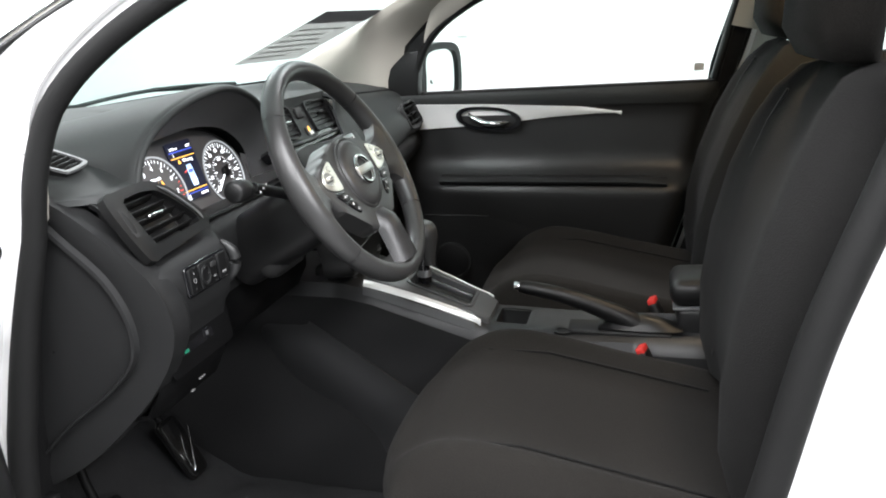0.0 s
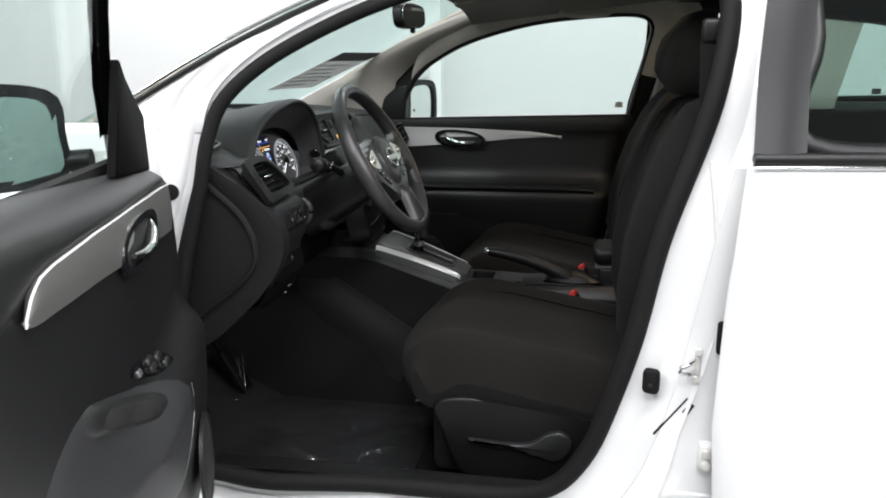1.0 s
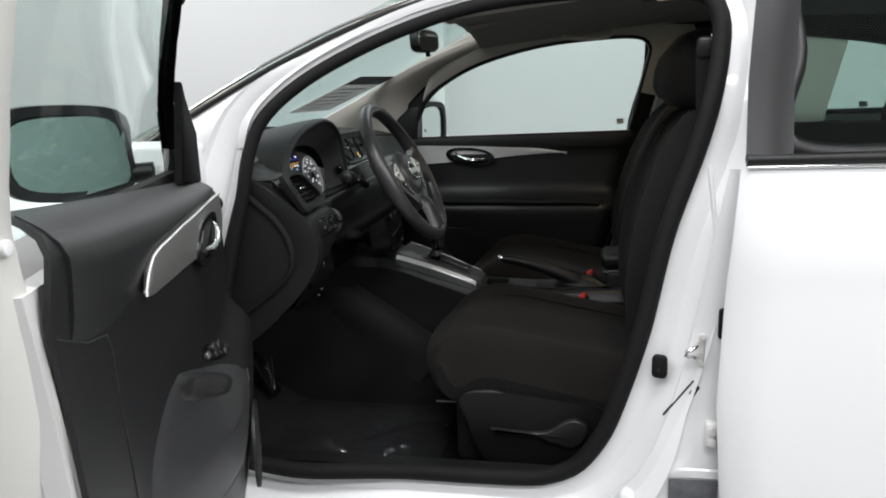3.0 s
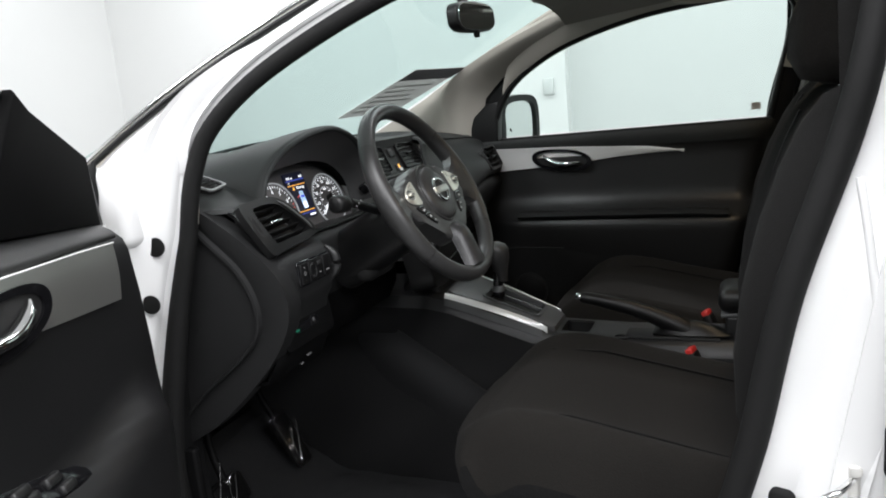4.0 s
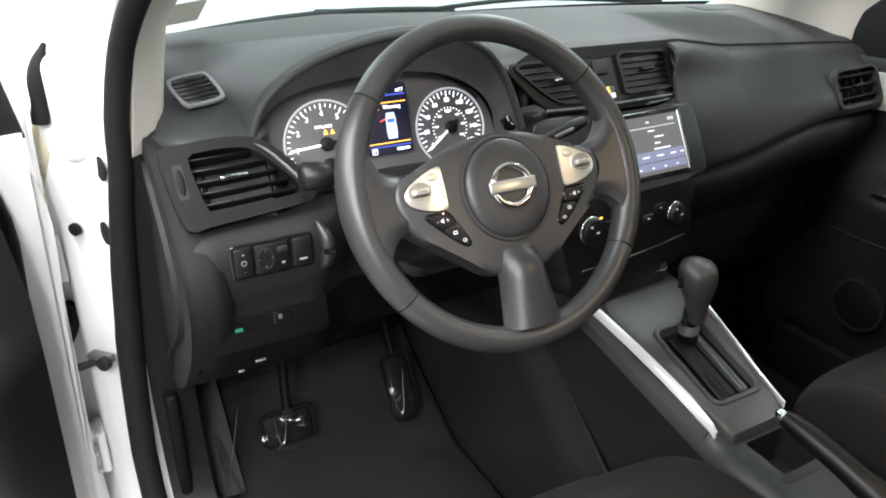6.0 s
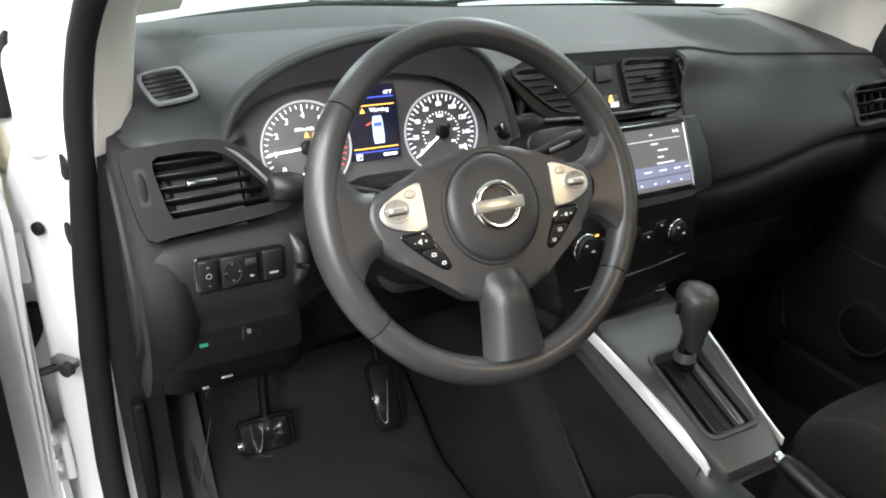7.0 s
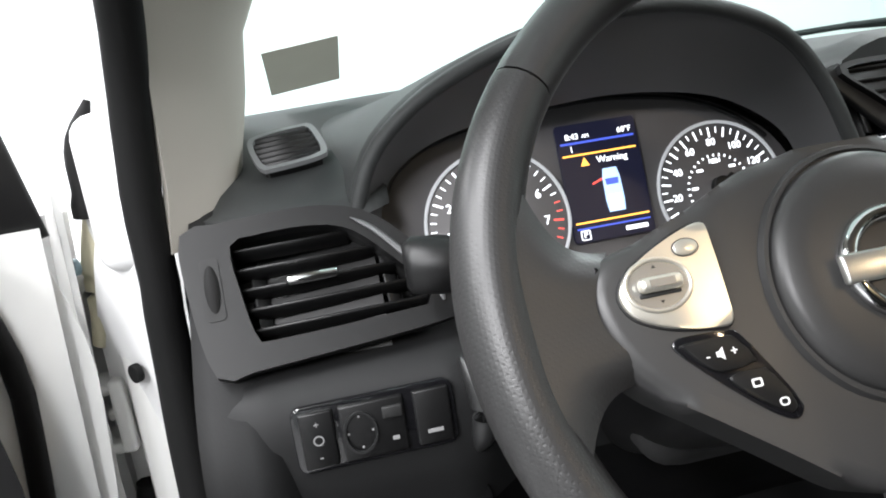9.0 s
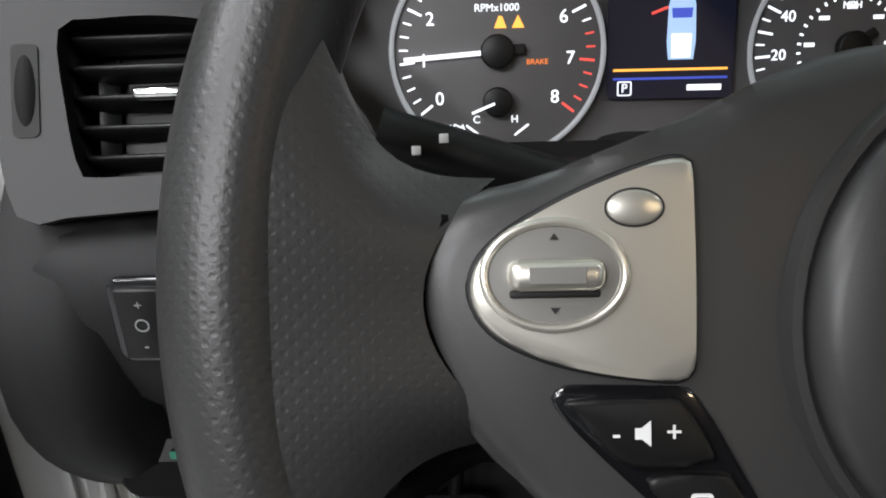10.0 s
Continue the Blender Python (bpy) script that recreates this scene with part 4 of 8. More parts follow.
        pad = spline([(-0.30, 0.34), (-0.33, 0.50), (-0.22, 0.615), (0.05, 0.60), (0.22, 0.52), (0.30, 0.40), (0.28, 0.335), (0.0, 0.32)], 40, closed=True)
        c = pad.mean(0)
        rows = [[lining(c[0] + k * (x - c[0]), c[1] + k * (z - c[1]), 0.005 * (1 - k**4) + 0.003) for x, z in pad] for k in (0.02, 0.3, 0.6, 0.8, 0.92, 1.0)]
        mp = add("pocket_pad", skin(bmesh.new(), rows, loop=True), GREY, lin, "grey-black moulded map pocket")
        add("pocket_line", tube([lining(x, z, 0.006) for x, z in spline([(-0.31, 0.36), (-0.335, 0.48), (-0.24, 0.60), (0.0, 0.615)], 24)], 0.0015, 6), PADGREY, mp, "thin pocket edge")
    if near:
        crease_line = spline([(0.585, 0.905), (0.53, 0.885), (0.489, 0.877), (0.473, 0.814), (0.457, 0.744), (0.439, 0.661), (0.41, 0.55), (0.37, 0.44)], 30)
        add("lining_crease", tube([lining(x, z, 0.0003) for x, z in crease_line], 0.0010, 6), GREY, lin, "moulded crease line")
    sp = facing(lining(-0.18 if near else -0.118, 0.47, 0.012 if near else 0.024), (1, 0, 0), (0, 0, 1))
    ring_r = 0.075 if near else 0.052
    add("speaker_grille", disc(ring_r, 0.005, sp, 32, 0.003), DARK if near else BLACK, lin, "round black speaker grille")
    add("speaker_rim", ring_plate(ellipse(ring_r + 0.006, ring_r + 0.006, 32), ellipse(ring_r - 0.0005, ring_r - 0.0005, 32), 0.006, sp), GREY, lin, "moulded ring round the speaker")
    # shell, outer skin and edge
    rows = [[(x, 0.745, z) for x in np.linspace(-0.44, rear(z) + (0.010 if near else 0.055), 12)] for z in np.linspace(0.24, 0.945 if near else 0.950, 14)]
    add("door_shell", sheet(rows, -0.02), PAINT_IN, None, "white painted inner door shell")
    rows = [[(x, 0.866 - 0.045 * (1 - v) ** 2 - 0.035 * v**6, 0.20 + (0.745 if near else 0.755) * v) for x in np.linspace(-0.475, rear(0.20 + 0.795 * v) + 0.075, 12)] for v in np.linspace(0, 1, 14)]
    add("outer_skin", sheet(rows, 0.006), PAINT, None, "glossy white outer door skin")
    rows = []
    for z in np.linspace(0.21, 0.985, 16):
        x = rear(z) + (float(np.interp(z, [0.21, 0.6, 0.8, 0.93, 0.985], [0.012, 0.012, 0.0, -0.02, -0.05])) if near else 0.055)
        rows.append([(x, 0.745, z), (x + 0.008, 0.775, z), (x + 0.012, 0.82, z), (x + 0.018, 0.855, z)])
    add("door_edge", sheet(rows, 0.006), PAINT_IN, None, "white painted door edge")
    if near:
        rim = spline([(0.50, 0.83, 0.55), (0.568, 0.793, 0.735), (0.622, 0.760, 0.894), (0.657, 0.738, 0.992), (0.677, 0.722, 1.057), (0.687, 0.715, 1.089), (0.693, 0.707, 1.116), (0.700, 0.697, 1.16), (0.712, 0.672, 1.24), (0.712, 0.640, 1.315)], 30)
        low_rim = [(0.40, 0.85, 0.30), (0.46, 0.84, 0.42)]
        rim = spline(low_rim + [tuple(p) for p in rim[::3]], 34)
        rows = [[(x + k * 0.055, y + 0.010 * k + 0.002 * math.sin(math.pi * k), z) for k in np.linspace(0, 1, 5)] for x, y, z in rim]
        add("edge_seal", sheet(rows, 0.005), RUBBER, None, "black rubber door edge seal")
        inner = [(0.50 - 0.12, 0.725, 0.40), (0.49, 0.722, 0.55), (0.535, 0.722, 0.735), (0.58, 0.724, 0.894), (0.606, 0.727, 0.992), (0.622, 0.715, 1.057), (0.632, 0.708, 1.089), (0.640, 0.700, 1.116), (0.648, 0.688, 1.16), (0.655, 0.662, 1.24), (0.640, 0.632, 1.30)]
        inner = spline([(0.34, 0.73, 0.30), (0.42, 0.725, 0.42)] + inner[1:], 34)
        rows = [[tuple((1 - k) * np.array(a) + k * np.array(b) - np.array((0, 0.006 * math.sin(math.pi * k), 0))) for k in np.linspace(0, 1, 7)] for a, b in zip(inner, rim)]
        add("frame_leg", sheet(rows, 0.02), CREAM_PAINT, None, "cream white painted rear door flange")
        add("edge_stop", disc(0.006, 0.004, facing((0.626, 0.727, 0.985), (1, 0.3, 0), (0, 0, 1))), PAINT, None, "white rubber stop")
    else:
        add("edge_seal", tube([(door_rear(z) + 0.015, 0.735, z) for z in np.linspace(0.26, 0.98, 20)], 0.012, 8), RUBBER, None, "black rubber door edge seal")
    rows = [[(-0.455, y, z) for y in (0.745, 0.80, 0.85)] for z in np.linspace(0.22, 0.985, 6)]
    add("door_front_edge", sheet(rows, 0.006), PAINT_IN, None, "white painted hinge edge")
    lt = add("latch", box(0.02, 0.05, 0.09, Matrix.Translation((door_rear(0.66) + 0.06, 0.79, 0.66)), 0.006), DARK, None, "dark steel door latch")
    add("latch_bolt", disc(0.006, 0.006, facing((door_rear(0.66) + 0.072, 0.785, 0.695), (0, -1, 0), (0, 0, 1))), SILVER, lt)
    add("edge_plug", disc(0.011, 0.005, facing((door_rear(0.9) + 0.066, 0.80, 0.90), (0, -1, 0), (0, 0, 1))), PAINT, None, "white plastic edge plug")
    # window frame and pane
    last = next(i for i, p in enumerate(WINDOW) if p[0] > 0.60 and p[1] > 1.2)
    frame_pts = [(x, SIDE(z) - 0.012, z) for x, z in (WINDOW[:last] if near else WINDOW)]
    fr = add("window_frame", tube(frame_pts[24:] if near else frame_pts, 0.012, 8, up=(0, 1, 0), flat=1.4), PAINT_IN if side < 0 else BLACK, None, "cream painted window frame" if side < 0 else "black window frame")
    n = outward(WINDOW)
    rows = []
    for w, y in ((0.010, -0.030), (0.045, -0.026), (0.052, 0.0), (0.045, 0.028), (0.010, 0.03)):
        slim = [w * (0.35 + 0.65 * min(1, max(0, (x + 0.1) / 0.4))) if near else w for x, z in WINDOW]
        y = 0.45 * y if near else y
        rows.append([(x + a * w, SIDE(z) + y + 0.012, z + b * w) for (x, z), (a, b), w in zip(WINDOW[2:], n[2:], slim[2:])][:last if near else None])
    cut = 22 if near else 0
    add("upper_frame", skin(bmesh.new(), [r[max(0, cut - 1):] for r in rows]), PAINT if side < 0 else BLACK, fr, "painted upper door frame" if side < 0 else "black upper door frame")
    if near:
        add("frame_cover", skin(bmesh.new(), [r[:cut] for r in rows]), SAIL, fr, "black front leg of the window frame")
    if side < 0:
        add("frame_seal", tube([(x + a * 0.048, SIDE(z) + 0.0, z + b * 0.048) for (x, z), (a, b) in zip(WINDOW[14:last], n[14:last])], 0.011, 8, up=(0, 1, 0)), RUBBER, fr, "black rubber frame seal")
    n_pane = 12
    left, right = WINDOW[:30], WINDOW[::-1][:30]
    rows = [[((1 - k) * a[0] + k * b[0], SIDE((1 - k) * a[1] + k * b[1]) + 0.012, (1 - k) * a[1] + k * b[1]) for k in np.linspace(0, 1, n_pane)] for a, b in zip(left, right)]
    pane = add("window_pane", sheet(rows, 0.004), GLASS, None, "clear side window glass")
    pane.visible_shadow = False
    if not near:
        add("glass_mark", plate(rounded(0.026, 0.02, 0.002), 0.0006, facing((0.575, SIDE(1.02) + 0.004, 1.015), (1, 0, 0), (0, 0, 1)), 0), PAPER, pane, "small printed glass mark")
    rows = [[(x, SIDE(0.985) - 0.004 + 0.02 * k, z) for x in np.linspace(-0.24, 0.54 if near else 0.64, 12)] for k, z in ((0, 0.966), (0.3, 0.984), (1.0, 0.986))]
    if not near:
        rows = [[(x, y, z - 0.986 + belt(x)) for x, y, z in r] for r in rows]
    add("belt_seal", sheet(rows, 0.004), RUBBER, None, "black belt weatherstrip")
    # mirror: sail, arm, shell and glass
    sail = [(-0.345, 0.955), (-0.07, 0.972), (-0.178, 1.139), (-0.206, 1.115), (-0.335, 1.052)] if near else [(-0.395, 0.955), (-0.215, 0.955), (-0.205, 1.09), (-0.245, 1.085)]
    add("mirror_sail", plate(sail, 0.014 if near else 0.05, facing((0, 0.702 if near else 0.735, 0), (1, 0, 0), (0, 0, 1)), 0.004), SAIL if near else BLACK, None, "black mirror sail panel")
    mm = Matrix.Translation((-0.218, 0.905, 1.026)) @ pose(0, 0, 0, 0, 0, -29) if near else Matrix.Translation((-0.240, 0.905, 1.000)) @ pose(0, 0, 0, 0, 0, -17) @ Matrix.Diagonal((1.1, 1.1, 1.3, 1))
    hs = bmesh.new()
    prof = spline([(-0.100, -0.066), (-0.106, 0.0), (-0.095, 0.066), (0.0, 0.080), (0.092, 0.067), (0.108, 0.0), (0.090, -0.064), (0.0, -0.082)], 36, closed=True)
    rows = [[(0.042 - t, u * s, v * s) for u, v in prof] for t, s in ((0.0, 0.90), (0.0, 1.0), (0.02, 1.02), (0.05, 0.98), (0.085, 0.84), (0.11, 0.58), (0.12, 0.2))]
    skin(hs, rows, loop=True)
    hs.faces.new([v for v in hs.verts[-36:]])
    hs.transform(mm)
    ms = add("mirror_shell", hs, BLACK, None, "black door mirror shell")
    add("mirror_rim", ring_plate([(u, v) for u, v in prof], [(u * 0.82, v * 0.80) for u, v in prof], 0.009, mm @ facing((0.040, 0, 0), (0, 1, 0), (0, 0, 1))), BLACK, ms)
    turned = mm @ facing((0.036, 0, 0), (-0.14, 1, 0) if near else (0.02, 1, 0), (-0.10, 0, 1) if near else (0, 0, 1))
    add("mirror_glass", plate([(u * 0.90, v * 0.90) for u, v in prof], 0.003, turned, 0), MIRROR_DIM if near else MIRROR, ms, "door mirror glass, darkened for its dim reflection" if near else "silvered door mirror glass")
    add("mirror_arm", tube(spline([(-0.25, 0.76, 0.985), (-0.245, 0.82, 0.985), (-0.225, 0.86, 1.0)] if near else [(-0.27, 0.76, 0.960), (-0.265, 0.82, 0.965), (-0.23, 0.86, 0.99)], 8), 0.026, 10, flat=0.7), BLACK, ms)
    return d


# inner trim round the closed door's window, over the black frame
norms = outward(WINDOW)
ring = [(p, q) for p, q in zip(WINDOW, norms) if p[1] > 1.085][:-1]
ring = [(p, q, min(1, (i + 0.4) / 9)) for i, (p, q) in enumerate(ring)]
rows = [[(x + a * w * f, SIDE(z + b * w * f) - d * (0.4 + 0.6 * f), z + b * w * f) for (x, z), (a, b), f in ring] for w, d in ((0.004, 0.026), (0.000, 0.036), (0.010, 0.042), (0.035, 0.050), (0.065, 0.056), (0.095, 0.052))]
part("window_trim", skin(bmesh.new(), rows), BEIGE, body, "grey-beige trim round the far window", 50)
DOOR_SWING = (Matrix.Translation((HINGE[0], HINGE[1], 0.035)) @ pose(0, 0, 0, 0, 0, -67) @ pose(0, 0, 0, 0, -2.2, 0) @ Matrix.Translation((-HINGE[0], -HINGE[1], 0)))
front_door("passenger_door", "closed passenger door with black lining and silver strip", 1)
front_door("driver_door", "wide open white driver's door with black lining", -1, DOOR_SWING)


def rear_door(name, label, side):
    d = thing(name, label, "car door", (1.2, side * 0.8, 0.2))
    s = -1 if side < 0 else 1

    def add(pname, bm, mat, parent=None, plabel="", angle=62):
        return part(pname, mirrored(bm) if s < 0 else bm, mat, parent or d, plabel, angle)

    front = lerp([0.15, 0.32, 0.55, 0.79, 1.02], [0.735, 0.722, 0.703, 0.708, 0.728])
    rows = []
    for v in np.linspace(0, 1, 18):
        z = 0.15 + 0.865 * v
        y = 0.868 - 0.03 * (1 - v) ** 2 - 0.022 * v**8 + 0.006 * math.exp(-((v - 0.82) / 0.05) ** 2)
        xs = np.r_[front(z), np.linspace(front(z) + 0.012, 1.66, 14)]
        rows.append([(x, y - (0.012 if k == 0 else 0), z) for k, x in enumerate(xs)])
    add("outer_skin", sheet(rows, 0.008), PAINT, None, "glossy white rear door skin")
    rows = [[(x, 0.74 - 0.03 * math.sin(math.pi * v) - 0.05 * math.exp(-((v - 0.55) / 0.1) ** 2), 0.28 + 0.70 * v) for x in np.linspace(0.76, 1.52, 12)] for v in np.linspace(0, 1, 14)]
    add("lining", sheet(rows, 0.006), BLACK, None, "black rear door lining")
    lean = lambda z: 0.845 - 0.155 * max(0, z - 1.015) / 0.345
    rows = [[(x0 + u * 0.075, lean(z) + 0.004 * math.sin(math.pi * u), z) for u in np.linspace(0, 1, 5)] for z, x0 in ((1.02, 0.728), (1.15, 0.736), (1.28, 0.752), (1.345, 0.762))]
    add("pillar_applique", sheet(rows, 0.012), PILLAR_BLACK, None, "satin black door pillar cover")
    bl = [(x, lean(1.02) + 0.006, 1.020 + 0.012 * (x - 0.73)) for x in np.linspace(0.728, 1.6, 12)]
    add("belt_moulding", tube(bl, 0.0125, 8, flat=0.9), BLACK, None, "black belt moulding")
    add("belt_bright_line", tube([(x, y + 0.010, z - 0.012) for x, y, z in bl], 0.003, 6), CHROME, None, "bright belt line")
    win = spline([(0.815, 1.035), (0.825, 1.2), (0.835, 1.335), (1.0, 1.345), (1.25, 1.33), (1.42, 1.29), (1.515, 1.22), (1.53, 1.15), (1.49, 1.04), (1.2, 1.035)] if s < 0 else [(0.80, 0.975), (0.81, 1.2), (0.83, 1.33), (1.0, 1.338), (1.18, 1.325), (1.38, 1.30), (1.52, 1.272), (1.548, 1.250), (1.572, 1.19), (1.555, 1.08), (1.538, 0.985), (1.51, 0.977), (1.2, 0.975)], 60, closed=True)
    add("window_frame", tube([(x, lean(z) - 0.025, z) for x, z in win], 0.022, 8, closed=True, up=(0, 1, 0)), BLACK, None, "black window frame")
    upper, lower = spline([(0.81, 1.33), (1.0, 1.345), (1.25, 1.33), (1.42, 1.29 if s < 0 else 1.31), (1.53 if s < 0 else 1.59, 1.20 if s < 0 else 1.26)], 20), spline([(x, 1.03 if s < 0 else 0.965) for x in (0.81, 1.0, 1.2, 1.4, 1.50 if s < 0 else 1.56)], 20)
    rows = [[((1 - k) * a[0] + k * b[0], lean((1 - k) * a[1] + k * b[1]) - 0.012, (1 - k) * a[1] + k * b[1]) for a, b in zip(lower, upper)] for k in np.linspace(0, 1, 8)]
    pane = add("window_pane", sheet(rows, 0.004), TINT if s < 0 else GLASS, None, "dark tinted rear side glass" if s < 0 else "rear side glass")
    pane.visible_shadow = False
    if s > 0:
        rows = [[(1.18 + (x - 1.18) * (1 + 0.42 * k), lean(1.17 + (z - 1.17) * (1 + 0.55 * k)) - 0.045 - 0.02 * k, 1.17 + (z - 1.17) * (1 + 0.55 * k)) for x, z in win] for k in (0.0, 0.03, 0.4, 1.0)]
        add("window_surround", skin(bmesh.new(), rows, loop=True), BLACK, None, "black inner surround of the window")
        rows = [[(x + 0.03 * k, lean(0.98 + 0.32 * k) - 0.03, 0.98 + 0.32 * k) for x in np.linspace(1.10, 1.325, 6)] for k in np.linspace(0, 1, 6)]
        add("window_sticker", sheet(rows, 0.001), STICKER_GREY, pane, "grey printed paper sticker on the glass")
        add("glass_mark", plate(rounded(0.03, 0.02, 0.002), 0.0006, facing((1.455, lean(1.06) - 0.02, 1.055), (1, 0, 0), (0, 0, 1)), 0), PAPER, pane)
    return d


rear_door("rear_door", "closed white rear door with dark tinted window", -1)
rear_door("rear_door", "closed far rear door with black lining", 1)

# ---------- dashboard ----------
dash = thing("dashboard", "black soft-touch dashboard with vents, gauges and screen", "dashboard", (-0.4, 0, 0.5))
lip_x = lerp([-0.70, -0.670, -0.555, -0.545, -0.20, -0.18, 0.16, 0.30, 0.70], [-0.305, -0.240, -0.238, -0.42, -0.42, -0.268, -0.268, -0.30, -0.30])
lip_z = lerp([-0.70, -0.56, -0.54, -0.46, -0.20, -0.14, 0.16, 0.30, 0.60, 0.70], [0.975, 0.976, 0.986, 1.005, 1.005, 1.036, 1.032, 1.008, 0.992, 0.985])
cols = []
for y in np.linspace(-0.695, 0.695, 80):
    lx, lz, bx = lip_x(y), lip_z(y), windscreen_x(y, 1.02) + 0.012
    mid = 1.030 - 0.02 * (abs(y) / 0.7) ** 3
    thin = 0.35 if y < -0.55 else 1.0
    foot = 0.020 * min(1, max(0, -y / 0.3))
    cols.append(spline([(bx, y, 1.0 + foot), (bx + 0.03, y, 1.026 - 0.01 * abs(y) + foot), (bx * 0.55 + lx * 0.45, y, mid + 0.002 + 0.4 * foot), (lx - 0.085, y, 0.62 * mid + 0.38 * lz), (lx - 0.03, y, lz + 0.005), (lx - 0.006, y, lz + 0.001), (lx, y, lz - 0.008 * thin), (lx - 0.006, y, lz - 0.018 * thin)], 26))
pad = part("top_pad", sheet([list(c) for c in np.array(cols).transpose(1, 0, 2)], -0.008), PAD, dash, "grained black dashboard top")
# raised panel line and speaker grille flats on the top
for y0, y1, x0, x1 in ((-0.615, -0.515, -0.54, -0.485), (0.515, 0.615, -0.54, -0.485)):
    rows = [[(x, y, 1.0335 - 0.02 * (abs(y) / 0.7) ** 3 - 0.05 * max(0, x + 0.5)) for y in np.linspace(y0, y1, 8)] for x in np.linspace(x0 - 0.06, x1 - 0.06, 5)]
    part("tweeter_grille", sheet(rows, -0.004), DARK, pad, "dark speaker grille in the dashboard top")

# instrument hood
front_arch = [(-0.588, 0.950), (-0.582, 0.985), (-0.560, 1.024), (-0.511, 1.058), (-0.437, 1.083), (-0.362, 1.092), (-0.300, 1.084), (-0.245, 1.060), (-0.212, 1.022), (-0.188, 0.975), (-0.172, 0.930)]
lens_arch = [(-0.562, 0.900), (-0.561, 0.940), (-0.545, 0.985), (-0.49, 1.012), (-0.385, 1.022), (-0.320, 1.019), (-0.262, 1.006), (-0.215, 0.978), (-0.194, 0.950), (-0.188, 0.925), (-0.186, 0.900)]
fa, la = spline(front_arch, 44), spline(lens_arch, 44)
mid_y = -0.37


def rake(y):
    """How far the hood's edge falls back towards the door side."""
    k = min(1, max(0, (-0.38 - y) / 0.19))
    return -0.018 * k * k * (3 - 2 * k)


rows = []
for x, k in ((-0.66, 1.0), (-0.56, 0.86), (-0.46, 0.62), (-0.36, 0.30), (-0.28, 0.06), (-0.245, 0.0), (-0.236, 0.0)):
    r = []
    for y, z in fa:
        wide = 1 + 0.22 * k
        zz = z + (1.026 - z) * k if z > 1.0 else z * (1 - k) + (1.006 * k)
        r.append((x + rake(y) * (1 - k), mid_y + (y - mid_y) * wide, zz))
    rows.append(r)
rows.append([(-0.231 + rake(y), mid_y + (y - mid_y) * 0.985, z - 0.004) for y, z in fa])
rows.append([(-0.236 + rake(y), mid_y + (y - mid_y) * 0.955, z - 0.012) for y, z in fa])
hood = part("instrument_hood", skin(bmesh.new(), rows), PAD, dash, "black arched hood over the gauges")
rows = rows[-1:]
for k in (0.25, 0.5, 0.75, 1.0):
    rows.append([(-0.24 + rake(f[0]) * (1 - k) - 0.058 * k, mid_y + ((1 - k) * (f[0] - mid_y) * 0.955 + k * (l[0] - mid_y)), (1 - k) * (f[1] - 0.012) + k * l[1]) for f, l in zip(fa, la)])
part("hood_wall", skin(bmesh.new(), rows), HOOD_LIT, hood, "inner wall of the hood, made paler for the light on it")
part("hood_lip", tube([(-0.233 + rake(y), mid_y + (y - mid_y) * 0.975, z - 0.007) for y, z in fa], 0.006, 8), PAD, hood, "rounded lip of the hood")

# instrument cluster
cluster = thing("instrument_cluster", "lit instrument cluster with two dials and a display", "gauges", (-0.30, -0.36, 0.90))
TILT_G = radians(17)
G = facing((-0.300, -0.362, 0.945), (0, 1, 0), (-math.sin(TILT_G), 0, math.cos(TILT_G)))


def g(u, v, w=0.0):
    return G @ Matrix.Translation((u, v, w))


def g_left(u, v, w=0.0):
    """On the rev counter, which stands a little proud."""
    return g(u + 0.003, v - 0.002, w + 0.012)


def g_right(u, v, w=0.0):
    """On the speedometer."""
    return g(u + 0.004, v - 0.008, w - 0.001)


def g_mid(u, v, w=0.0):
    """On the display between the dials."""
    return g(0.0024 + 1.1 * u, 0.0104 + 1.1 * v, w + 0.004) @ Matrix.Diagonal((1.1, 1.1, 1, 1))


outline = [(y + 0.362, (z - 0.945) / math.cos(TILT_G)) for y, z in la]
face = part("gauge_face", plate([(u * 1.03, v * 1.04) for u, v in [(-0.20, -0.085)] + outline + [(0.176, -0.085)]], 0.003, g(0, 0, -0.018), 0), FACE, cluster, "matt gauge face, greyed for the reflection on its lens")


